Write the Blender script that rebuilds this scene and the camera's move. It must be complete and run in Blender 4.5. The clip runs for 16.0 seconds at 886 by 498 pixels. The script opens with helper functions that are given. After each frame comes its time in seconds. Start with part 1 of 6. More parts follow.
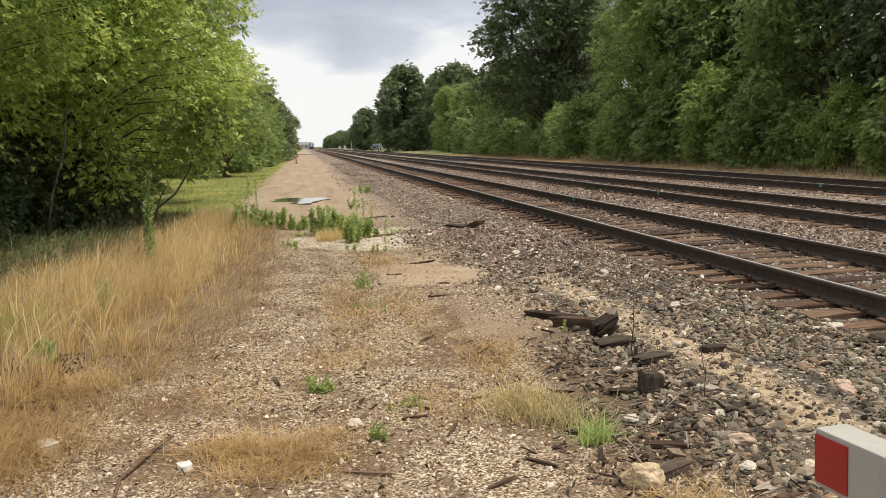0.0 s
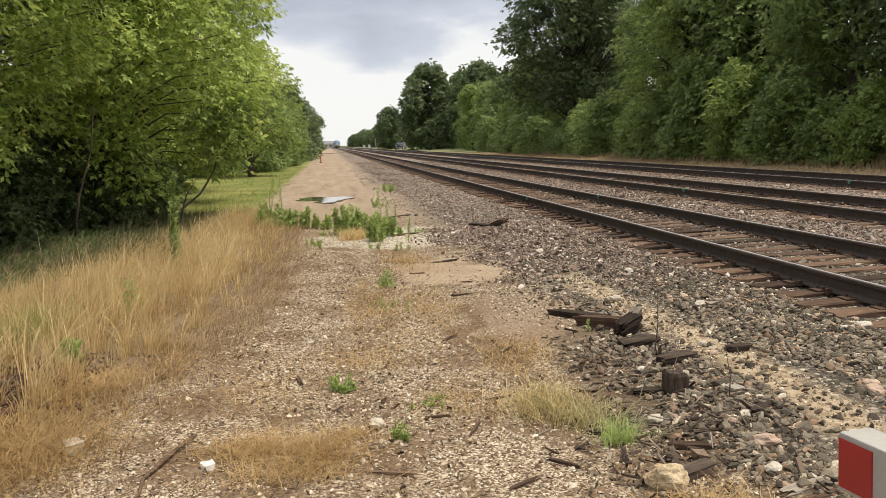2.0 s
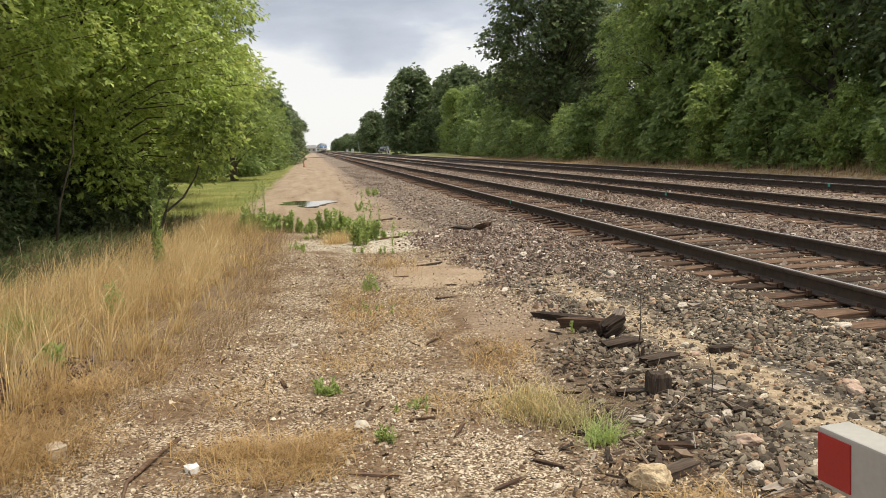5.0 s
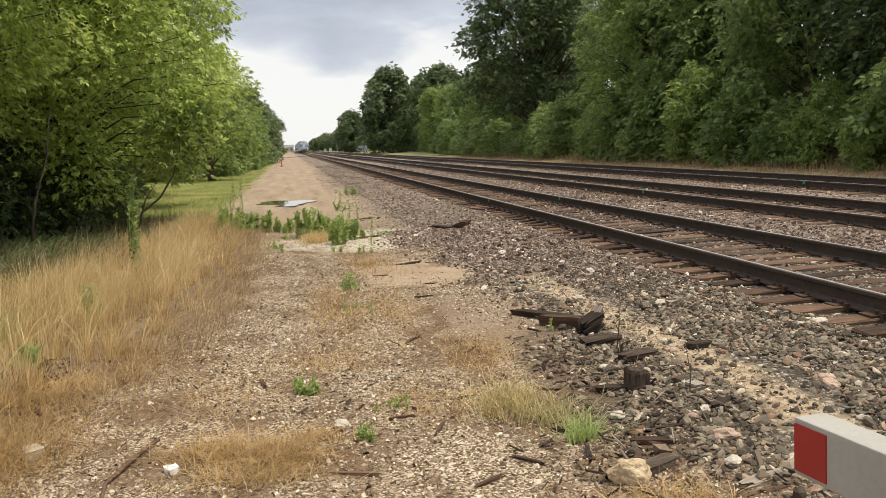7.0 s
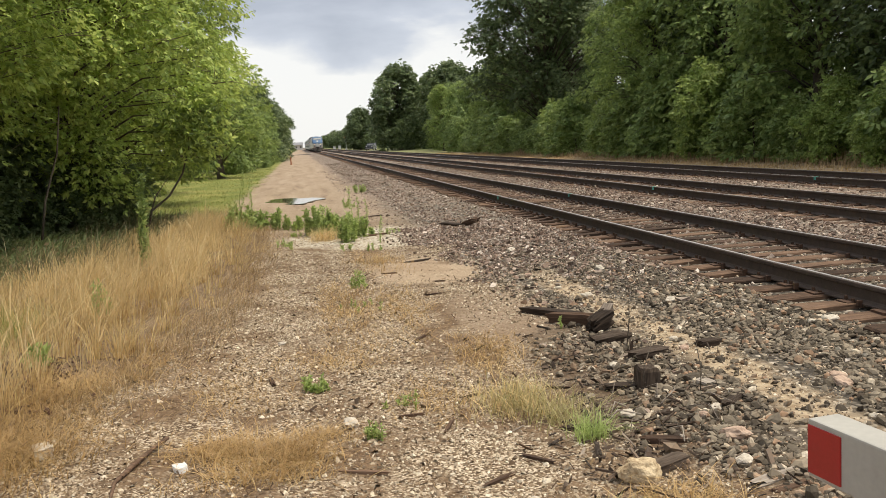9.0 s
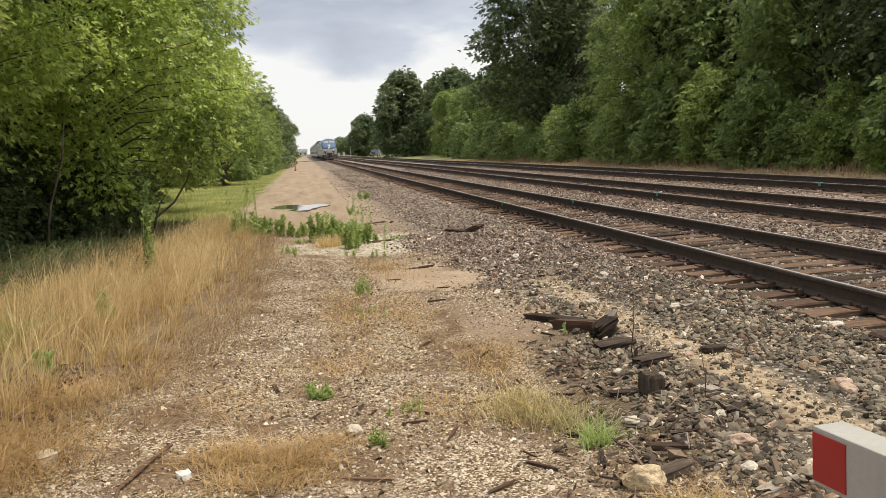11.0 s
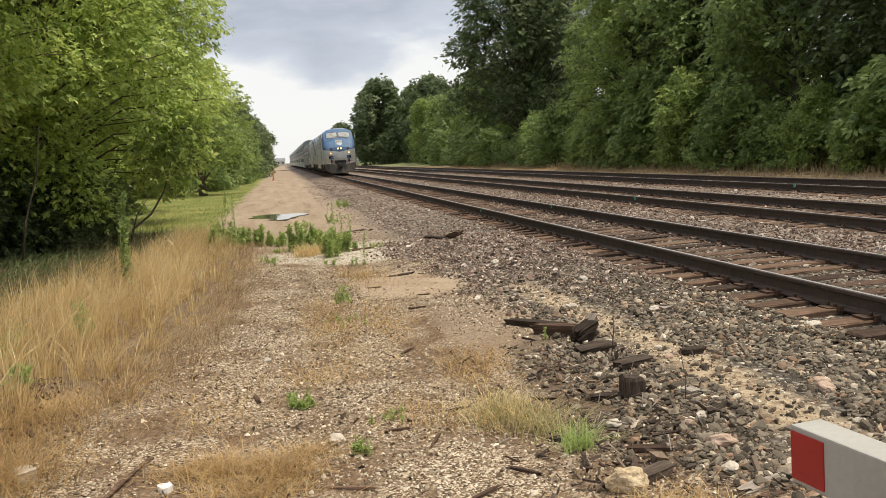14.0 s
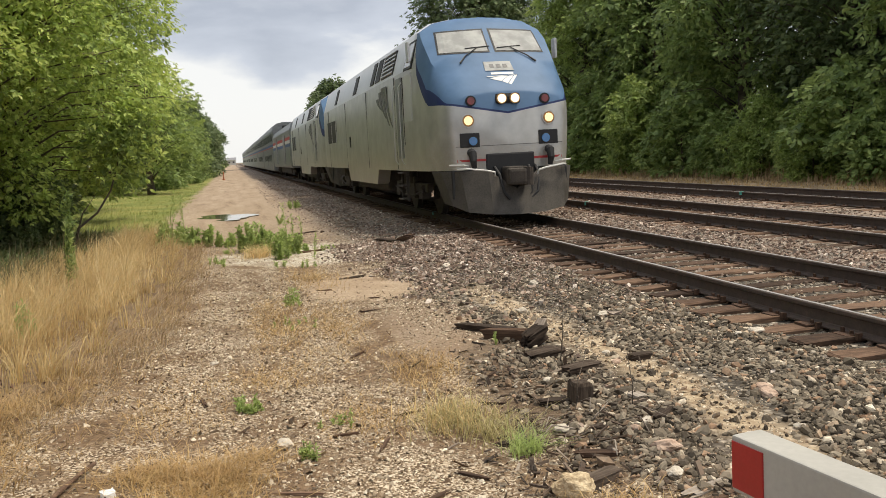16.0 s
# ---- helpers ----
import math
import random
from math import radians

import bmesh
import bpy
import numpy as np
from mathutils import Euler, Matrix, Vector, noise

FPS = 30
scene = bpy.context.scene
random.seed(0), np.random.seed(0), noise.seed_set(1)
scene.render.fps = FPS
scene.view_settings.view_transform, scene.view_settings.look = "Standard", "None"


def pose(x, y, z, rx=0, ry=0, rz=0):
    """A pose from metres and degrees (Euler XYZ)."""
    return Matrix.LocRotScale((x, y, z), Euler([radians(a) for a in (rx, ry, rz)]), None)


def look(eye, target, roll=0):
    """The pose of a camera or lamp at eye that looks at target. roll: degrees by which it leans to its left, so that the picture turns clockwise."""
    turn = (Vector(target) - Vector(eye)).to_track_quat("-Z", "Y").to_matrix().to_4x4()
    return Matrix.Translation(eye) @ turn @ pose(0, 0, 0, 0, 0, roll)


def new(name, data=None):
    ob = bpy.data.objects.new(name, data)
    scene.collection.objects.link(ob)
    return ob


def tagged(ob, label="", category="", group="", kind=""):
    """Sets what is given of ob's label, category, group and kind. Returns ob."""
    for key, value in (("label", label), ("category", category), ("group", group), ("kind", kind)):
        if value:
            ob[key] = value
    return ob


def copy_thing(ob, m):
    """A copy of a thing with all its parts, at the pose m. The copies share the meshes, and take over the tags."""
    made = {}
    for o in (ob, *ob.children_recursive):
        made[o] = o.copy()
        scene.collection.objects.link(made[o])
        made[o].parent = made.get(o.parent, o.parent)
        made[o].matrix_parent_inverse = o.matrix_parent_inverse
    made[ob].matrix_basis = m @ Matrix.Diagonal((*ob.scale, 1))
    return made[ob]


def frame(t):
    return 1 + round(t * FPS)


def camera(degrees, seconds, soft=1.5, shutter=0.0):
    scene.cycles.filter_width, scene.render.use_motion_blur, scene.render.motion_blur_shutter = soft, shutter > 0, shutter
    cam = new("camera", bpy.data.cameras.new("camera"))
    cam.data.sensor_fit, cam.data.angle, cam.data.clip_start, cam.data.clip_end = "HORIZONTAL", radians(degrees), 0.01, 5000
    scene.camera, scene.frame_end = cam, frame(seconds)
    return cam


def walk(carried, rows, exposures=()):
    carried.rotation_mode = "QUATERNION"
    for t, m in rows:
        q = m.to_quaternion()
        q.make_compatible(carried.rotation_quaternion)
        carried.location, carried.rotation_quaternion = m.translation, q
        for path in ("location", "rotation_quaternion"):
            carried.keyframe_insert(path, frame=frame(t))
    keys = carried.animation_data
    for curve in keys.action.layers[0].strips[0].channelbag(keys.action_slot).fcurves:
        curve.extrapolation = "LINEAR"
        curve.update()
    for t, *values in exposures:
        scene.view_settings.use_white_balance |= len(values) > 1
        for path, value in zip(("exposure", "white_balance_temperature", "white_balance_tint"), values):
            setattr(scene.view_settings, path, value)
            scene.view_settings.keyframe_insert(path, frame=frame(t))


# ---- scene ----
cam = camera(52.0, 16.0, soft=0.7)

# seconds, x, y, z, pitch, roll, yaw of the hand-held camera
PATH = [
    (0.0, -0.0098, 0.0092, 1.6314, -6.7625, 2.3735, -8.6611), (0.5, -0.003, 0.0131, 1.6302, -7.4473, 2.6686, -8.6193),
    (1.0, -0.0026, 0.0239, 1.6266, -7.591, 2.5199, -8.1638), (1.5, -0.0062, 0.0194, 1.6339, -7.141, 2.8663, -7.4475),
    (2.0, 0.0092, 0.0232, 1.6344, -6.8006, 2.7376, -7.1485), (2.5, 0.0059, 0.0288, 1.6344, -6.2396, 1.8333, -7.2696),
    (3.0, 0.009, 0.0218, 1.6371, -5.5705, 1.8769, -7.5119), (5.3, 0.0038, 0.0009, 1.6201, -6.7591, 3.089, -8.5463),
    (5.5, 0.0062, -0.0027, 1.6165, -6.8473, 3.0808, -9.0453), (6.0, 0.006, 0.0072, 1.6211, -7.0554, 3.0153, -9.767),
    (6.5, 0.0037, 0.0031, 1.6228, -6.7971, 3.0573, -9.888), (7.0, -0.0005, -0.0013, 1.6212, -6.7181, 2.9537, -9.5614),
    (7.5, 0.0113, 0.0058, 1.6171, -6.7314, 2.7368, -9.3805), (8.0, 0.0054, 0.0005, 1.6171, -6.8863, 1.8087, -9.2291),
    (8.5, 0.0093, 0.0122, 1.6218, -6.979, 2.3448, -9.2217), (9.0, 0.007, 0.0201, 1.6222, -6.8674, 3.1615, -8.9938),
    (11.5, 0.0105, 0.0222, 1.6232, -6.1579, 3.2486, -8.7095), (12.0, 0.0062, 0.012, 1.6269, -5.5698, 3.1665, -9.0358),
    (12.5, 0.0067, 0.0107, 1.6225, -4.9414, 3.5203, -8.4022), (13.0, 0.0079, 0.0063, 1.6204, -5.2249, 4.1494, -8.3942),
    (13.5, 0.0076, 0.0076, 1.6227, -5.8718, 3.9405, -9.2888), (14.0, 0.0109, 0.0166, 1.6226, -6.1066, 4.0666, -10.1091),
    (14.5, 0.0132, 0.0247, 1.6196, -6.6261, 3.9012, -10.773), (15.0, 0.0151, 0.0237, 1.6203, -6.8454, 2.9426, -11.4909),
    (15.5, 0.0133, 0.0206, 1.6318, -6.638, 2.881, -12.5105), (16.0, 0.0161, 0.0148, 1.6373, -6.1438, 3.1176, -13.0707),
]
walk(cam, [(t, pose(x, y, z, 90 + p, r, w)) for t, x, y, z, p, r, w in PATH])

# ---- world, sun ----
SUN_ELEVATION, SUN_AZIMUTH = 66.0, 100.0
world = bpy.data.worlds.new("overcast_sky")
scene.world = world
world.use_nodes = True
wt = world.node_tree
wt.nodes.clear()


def wnode(kind, **values):
    n = wt.nodes.new(kind)
    for k, v in values.items():
        n.inputs[k].default_value = v
    return n


w_out, w_bg = wnode("ShaderNodeOutputWorld"), wnode("ShaderNodeBackground", Strength=1.0)
w_sky = wt.nodes.new("ShaderNodeTexSky")
w_sky.sky_type, w_sky.sun_disc = "NISHITA", False
w_sky.sun_elevation, w_sky.sun_rotation = radians(SUN_ELEVATION), radians(SUN_AZIMUTH)
w_dim = wt.nodes.new("ShaderNodeVectorMath")
w_dim.operation = "SCALE"
w_dim.inputs["Scale"].default_value = 0.09
wt.links.new(w_sky.outputs[0], w_dim.inputs[0])
w_co, w_sep = wt.nodes.new("ShaderNodeTexCoord"), wt.nodes.new("ShaderNodeSeparateXYZ")
wt.links.new(w_co.outputs["Generated"], w_sep.inputs[0])
w_map = wt.nodes.new("ShaderNodeMapping")
w_map.inputs["Scale"].default_value = (1.0, 1.0, 3.6)
w_map.inputs["Location"].default_value = (0.35, 0.2, 0.1)
wt.links.new(w_co.outputs["Generated"], w_map.inputs[0])
w_noise = wnode("ShaderNodeTexNoise", Scale=4.5, Detail=7.0, Roughness=0.52, Distortion=0.25)
wt.links.new(w_map.outputs[0], w_noise.inputs["Vector"])
# how far up the bright band over the horizon ends, made ragged by the cloud noise
w_el = wt.nodes.new("ShaderNodeMath")
w_el.operation = "MULTIPLY_ADD"
w_el.inputs[1].default_value, w_el.inputs[2].default_value = 0.20, -0.10
wt.links.new(w_noise.outputs["Fac"], w_el.inputs[0])
w_add = wt.nodes.new("ShaderNodeMath")
wt.links.new(w_sep.outputs[2], w_add.inputs[0])
wt.links.new(w_el.outputs[0], w_add.inputs[1])
w_ramp = wt.nodes.new("ShaderNodeValToRGB")
w_ramp.color_ramp.elements[0].position, w_ramp.color_ramp.elements[0].color = 0.085, (0.70, 0.695, 0.68, 1)
w_ramp.color_ramp.elements[1].position, w_ramp.color_ramp.elements[1].color = 0.115, (0.46, 0.485, 0.54, 1)
for p, c in ((0.155, (0.35, 0.375, 0.43, 1)), (0.19, (0.48, 0.50, 0.54, 1)), (0.24, (0.40, 0.425, 0.475, 1)), (0.5, (0.60, 0.61, 0.63, 1)), (1.0, (0.70, 0.71, 0.73, 1))):
    w_ramp.color_ramp.elements.new(p).color = c
wt.links.new(w_add.outputs[0], w_ramp.inputs[0])
w_mix = wt.nodes.new("ShaderNodeMix")
w_mix.data_type = "RGBA"
w_mix.inputs[0].default_value = 0.9
wt.links.new(w_dim.outputs[0], w_mix.inputs[6])
wt.links.new(w_ramp.outputs[0], w_mix.inputs[7])
wt.links.new(w_mix.outputs[2], w_bg.inputs["Color"])
wt.links.new(w_bg.outputs[0], w_out.inputs["Surface"])

sun = new("sun", bpy.data.lights.new("sun", "SUN"))
sun.data.energy, sun.data.angle, sun.data.color = 2.6, radians(12), (1.0, 0.9, 0.73)
el, az = radians(SUN_ELEVATION), radians(SUN_AZIMUTH)
sun.matrix_world = look((math.sin(az) * math.cos(el) * 60, math.cos(az) * math.cos(el) * 60, math.sin(el) * 60), (0, 0, 0))
scene.view_settings.exposure = 0.5

# ---- material helpers ----


class Nodes:
    """A node material with short calls for its nodes."""

    def __init__(self, name):
        self.mat = bpy.data.materials.new(name)
        self.mat.use_nodes = True
        self.t = self.mat.node_tree
        self.t.nodes.clear()
        self.out = self.t.nodes.new("ShaderNodeOutputMaterial")
        self.bsdf = self.t.nodes.new("ShaderNodeBsdfPrincipled")
        self.link(self.bsdf.outputs[0], self.out.inputs[0])
        self.co = self.t.nodes.new("ShaderNodeTexCoord").outputs["Object"]

    def link(self, a, b):
        if hasattr(a, "is_linked"):
            self.t.links.new(a, b)
        else:
            b.default_value = a

    def math(self, op, a, b=0.0, c=0.0, clamp=False):
        n = self.t.nodes.new("ShaderNodeMath")
        n.operation, n.use_clamp = op, clamp
        for i, v in enumerate((a, b, c)):
            self.link(v, n.inputs[i])
        return n.outputs[0]

    def noise(self, scale, detail=4.0, rough=0.55, vector=None):
        n = self.t.nodes.new("ShaderNodeTexNoise")
        n.inputs["Scale"].default_value, n.inputs["Detail"].default_value, n.inputs["Roughness"].default_value = scale, detail, rough
        self.link(vector or self.co, n.inputs["Vector"])
        return n.outputs["Fac"]

    def cells(self, scale, vector=None):
        n = self.t.nodes.new("ShaderNodeTexVoronoi")
        n.inputs["Scale"].default_value = scale
        self.link(vector or self.co, n.inputs["Vector"])
        return n.outputs["Distance"], n.outputs["Color"]

    def ramp(self, fac, *stops):
        n = self.t.nodes.new("ShaderNodeValToRGB")
        e = n.color_ramp.elements
        e[0].position, e[0].color = stops[0][0], (*stops[0][1], 1)
        e[1].position, e[1].color = stops[-1][0], (*stops[-1][1], 1)
        for p, c in stops[1:-1]:
            e.new(p).color = (*c, 1)
        self.link(fac, n.inputs[0])
        return n.outputs[0]

    def mix(self, fac, a, b, blend="MIX"):
        n = self.t.nodes.new("ShaderNodeMix")
        n.data_type, n.blend_type = "RGBA", blend
        for v, i in ((fac, 0), (a, 6), (b, 7)):
            self.link((*v, 1) if isinstance(v, tuple) else v, n.inputs[i])
        return n.outputs[2]

    def step(self, v, lo, hi):
        n = self.t.nodes.new("ShaderNodeMapRange")
        n.interpolation_type = "SMOOTHSTEP"
        for x, i in ((v, 0), (lo, 1), (hi, 2)):
            self.link(x, n.inputs[i])
        return n.outputs[0]

    def xyz(self, v=None):
        n = self.t.nodes.new("ShaderNodeSeparateXYZ")
        self.link(v or self.co, n.inputs[0])
        return n.outputs

    def island(self):
        return self.t.nodes.new("ShaderNodeNewGeometry").outputs["Random Per Island"]

    def obrandom(self):
        return self.t.nodes.new("ShaderNodeObjectInfo").outputs["Random"]

    def bump(self, height, strength=0.4, distance=0.02):
        n = self.t.nodes.new("ShaderNodeBump")
        n.inputs["Strength"].default_value, n.inputs["Distance"].default_value = strength, distance
        self.link(height, n.inputs["Height"])
        self.link(n.outputs[0], self.bsdf.inputs["Normal"])

    def set(self, color, rough=0.8, metal=0.0, spec=0.5):
        self.link((*color, 1) if isinstance(color, tuple) else color, self.bsdf.inputs["Base Color"])
        self.link(rough, self.bsdf.inputs["Roughness"])
        self.link(metal, self.bsdf.inputs["Metallic"])
        self.link(spec, self.bsdf.inputs["Specular IOR Level"])
        return self.mat


def plain(name, c1, c2, rough=0.7, metal=0.0, scale=6.0, fine=60.0, bump=0.2, distance=0.005, spec=0.5):
    """Two colours mixed by a broad and a fine noise, with a fine relief."""
    n = Nodes(name)
    broad, grain = n.noise(scale, 5), n.noise(fine, 3)
    f = n.math("ADD", n.math("MULTIPLY", broad, 0.65), n.math("MULTIPLY", grain, 0.35))
    col = n.ramp(f, (0.35, c1), (0.65, c2))
    if bump:
        n.bump(grain, bump, distance)
    return n.set(col, n.math("MULTIPLY_ADD", broad, 0.25, rough - 0.12), metal, spec)


def leaf_material(name, dark, mid, light, through_light=0.35):
    n = Nodes(name)
    f = n.math("ADD", n.math("MULTIPLY", n.island(), 0.5), n.math("MULTIPLY", n.noise(0.9, 3), 0.6))
    col = n.ramp(f, (0.2, dark), (0.55, mid), (0.9, light))
    n.set(col, 0.5, 0.0, 0.35)
    tr = n.t.nodes.new("ShaderNodeBsdfTranslucent")
    n.link(n.mix(0.5, col, light), tr.inputs["Color"])
    m = n.t.nodes.new("ShaderNodeMixShader")
    m.inputs[0].default_value = through_light
    n.link(n.bsdf.outputs[0], m.inputs[1])
    n.link(tr.outputs[0], m.inputs[2])
    n.link(m.outputs[0], n.out.inputs[0])
    return n.mat


def ground_material():
    n = Nodes("ground_soil_gravel")
    x, y, z = n.xyz()
    big, mid, fine = n.noise(0.35, 4), n.noise(1.7, 5), n.noise(14, 4)
    wob = n.math("MULTIPLY_ADD", mid, 1.2, -0.6)
    xw = n.math("ADD", x, wob)
    # bare tan dirt of the service road, further off
    m = n.t.nodes.new("ShaderNodeMapping")
    m.inputs["Scale"].default_value = (1.9, 0.22, 1.0)
    n.link(n.co, m.inputs[0])
    ruts = n.noise(1.0, 6, 0.62, m.outputs[0])
    grit = n.noise(55, 3, 0.7)
    dirt = n.ramp(n.math("ADD", n.math("MULTIPLY", ruts, 0.45), n.math("ADD", n.math("MULTIPLY", fine, 0.3), n.math("MULTIPLY", grit, 0.25))), (0.36, (0.13, 0.092, 0.062)), (0.44, (0.29, 0.215, 0.15)), (0.56, (0.385, 0.3, 0.22)), (0.7, (0.5, 0.415, 0.32)))
    # limestone chips trodden into brown soil
    d1, c1 = n.cells(85)
    chips = n.ramp(n.xyz(c1)[0], (0.0, (0.06, 0.038, 0.022)), (0.35, (0.15, 0.1, 0.06)), (0.65, (0.33, 0.25, 0.165)), (1.0, (0.66, 0.57, 0.44)))
    soil = n.ramp(n.math("ADD", n.math("MULTIPLY", fine, 0.5), n.math("MULTIPLY", grit, 0.5)), (0.35, (0.07, 0.042, 0.024)), (0.65, (0.24, 0.16, 0.095)))
    road = n.mix(n.step(n.math("ADD", n.math("MULTIPLY", mid, 0.75), n.math("MULTIPLY", ruts, 0.5)), 0.55, 0.72), chips, soil)
    road = n.mix(n.step(n.math("ADD", y, n.math("MULTIPLY", wob, 5.0)), 13.0, 26.0), road, dirt)
    # crushed-stone ballast
    d2, c2 = n.cells(21)
    cs = n.xyz(c2)
    ballast = n.ramp(cs[0], (0.0, (0.035, 0.03, 0.024)), (0.4, (0.13, 0.112, 0.09)), (0.75, (0.26, 0.225, 0.18)), (1.0, (0.56, 0.49, 0.40)))
    # shade in the gaps between stones, painted dark along the cell edges
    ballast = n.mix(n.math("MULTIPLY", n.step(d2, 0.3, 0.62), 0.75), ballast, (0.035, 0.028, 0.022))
    rusty = n.mix(n.math("MULTIPLY", n.step(mid, 0.3, 0.7), 0.65), ballast, n.mix(n.xyz(c2)[1], (0.17, 0.108, 0.075), (0.56, 0.43, 0.34)))
    ballast = n.mix(n.math("MAXIMUM", n.step(xw, 5.6, 7.4), n.step(n.math("ADD", y, n.math("MULTIPLY", wob, 8.0)), 12.0, 30.0)), ballast, rusty)
    inward = n.math("ADD", xw, n.math("MULTIPLY", n.math("MULTIPLY_ADD", big, 2.0, -0.7), n.step(y, 12.0, 30.0)))
    stony = n.math("MULTIPLY", n.step(cs[1], 0.62, 0.7), n.step(xw, 0.8, 2.4))
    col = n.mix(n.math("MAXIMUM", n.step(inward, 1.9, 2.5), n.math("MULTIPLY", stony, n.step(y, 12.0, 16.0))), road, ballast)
    # pale fines washed into a strip along the foot of the ballast
    strip = n.math("ABSOLUTE", n.math("SUBTRACT", n.math("MULTIPLY_ADD", wob, 0.35, x), 2.72))
    strip = n.math("SUBTRACT", 1.0, n.step(strip, 0.06, 0.3))
    strip = n.math("MULTIPLY", strip, n.math("SUBTRACT", 1.0, n.step(y, 9.0, 12.0)))
    col = n.mix(n.math("MULTIPLY", strip, 0.8), col, n.mix(n.step(fine, 0.4, 0.65), (0.33, 0.24, 0.15), (0.52, 0.41, 0.275)))
    # bare smooth dirt where the road meets the ballast
    def blot(cx, cy, rx, ry, ragged):
        bx, by = n.math("DIVIDE", n.math("SUBTRACT", x, cx), rx), n.math("DIVIDE", n.math("SUBTRACT", y, cy), ry)
        d = n.math("ADD", n.math("MULTIPLY", bx, bx), n.math("MULTIPLY", by, by))
        return n.math("SUBTRACT", 1.0, n.step(n.math("MULTIPLY_ADD", wob, ragged, d), 0.5, 1.0))

    col = n.mix(n.math("MULTIPLY", blot(1.45, 11.3, 0.85, 1.3, 1.5), 0.65), col, n.mix(grit, (0.34, 0.25, 0.165), (0.47, 0.365, 0.26)))
    col = n.mix(n.math("MULTIPLY", blot(1.75, 8.2, 0.55, 1.5, 1.0), 0.75), col, n.mix(grit, (0.16, 0.11, 0.07), (0.36, 0.27, 0.19)))
    # black rotted wood soil round the old timbers
    col = n.mix(n.math("MULTIPLY", blot(2.05, 5.6, 0.62, 2.2, 1.2), 0.6), col, n.mix(grit, (0.02, 0.014, 0.01), (0.13, 0.09, 0.06)))
    # pale crushed limestone spread over the road
    px = n.math("DIVIDE", n.math("SUBTRACT", x, 0.95), 1.7)
    py = n.math("DIVIDE", n.math("SUBTRACT", y, 16.0), 1.9)
    pale = n.math("ADD", n.math("MULTIPLY", px, px), n.math("MULTIPLY", py, py))
    pale = n.math("SUBTRACT", 1.0, n.step(n.math("MULTIPLY_ADD", wob, 1.1, pale), 0.35, 1.0))
    col = n.mix(n.math("MULTIPLY", pale, n.step(fine, 0.35, 0.6)), col, n.mix(n.step(grit, 0.35, 0.65), (0.38, 0.33, 0.25), (0.68, 0.63, 0.53)))
    # mown grass verge beside the road, brown soil under the tall grass
    verge = n.math("SUBTRACT", 1.0, n.step(n.math("MULTIPLY_ADD", wob, 0.7, x), -2.25, -1.75))
    green = n.ramp(n.math("ADD", n.math("MULTIPLY", big, 0.5), n.math("MULTIPLY", fine, 0.5)), (0.3, (0.07, 0.095, 0.022)), (0.48, (0.17, 0.2, 0.05)), (0.68, (0.40, 0.34, 0.13)))
    brown = n.ramp(n.math("ADD", n.math("MULTIPLY", fine, 0.5), n.math("MULTIPLY", grit, 0.5)), (0.35, (0.085, 0.056, 0.034)), (0.65, (0.28, 0.2, 0.125)))
    near = n.math("SUBTRACT", 1.0, n.step(n.math("MULTIPLY_ADD", wob, 2.0, y), 20.0, 24.0))
    col = n.mix(verge, col, green)
    bend = n.math("MULTIPLY", n.math("MINIMUM", n.math("MAXIMUM", n.math("SUBTRACT", 8.5, y), 0.0), 4.0), 0.24)
    edge = n.math("SUBTRACT", 1.0, n.step(n.math("ADD", n.math("MULTIPLY_ADD", wob, 0.6, x), bend), -1.15, -0.6))
    col = n.mix(n.math("MULTIPLY", edge, near), col, brown)
    # dry verge on the far side of the tracks
    far = n.step(n.math("MULTIPLY_ADD", wob, 0.8, x), 15.2, 16.2)
    dry = n.ramp(n.math("ADD", n.math("MULTIPLY", mid, 0.5), n.math("MULTIPLY", fine, 0.5)), (0.3, (0.19, 0.14, 0.08)), (0.5, (0.34, 0.255, 0.165)), (0.72, (0.52, 0.42, 0.31)))
    # ground colour goes nearly black where the woods stand
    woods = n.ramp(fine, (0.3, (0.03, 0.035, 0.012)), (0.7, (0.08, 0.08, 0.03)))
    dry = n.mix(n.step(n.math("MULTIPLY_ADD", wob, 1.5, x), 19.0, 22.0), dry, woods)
    dry = n.mix(n.math("MULTIPLY", n.step(n.math("MULTIPLY_ADD", wob, 14.0, y), 96.0, 124.0), 0.75), dry, n.mix(fine, (0.07, 0.1, 0.03), (0.2, 0.22, 0.08)))
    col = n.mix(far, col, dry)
    h = n.math("ADD", n.math("MULTIPLY", d2, -0.6), n.math("MULTIPLY", fine, 0.6))
    n.bump(h, 0.7, 0.03)
    return n.set(col, 0.92, 0.0, 0.2)


def stone_material(name, stops, rough=0.88):
    n = Nodes(name)
    r = n.island()
    grain = n.noise(45, 4)
    col = n.ramp(r, *stops)
    col = n.mix(n.math("MULTIPLY", n.step(grain, 0.42, 0.68), 0.45), col, (0.13, 0.11, 0.09))
    n.bump(grain, 0.35, 0.004)
    return n.set(col, rough, 0.0, 0.3)


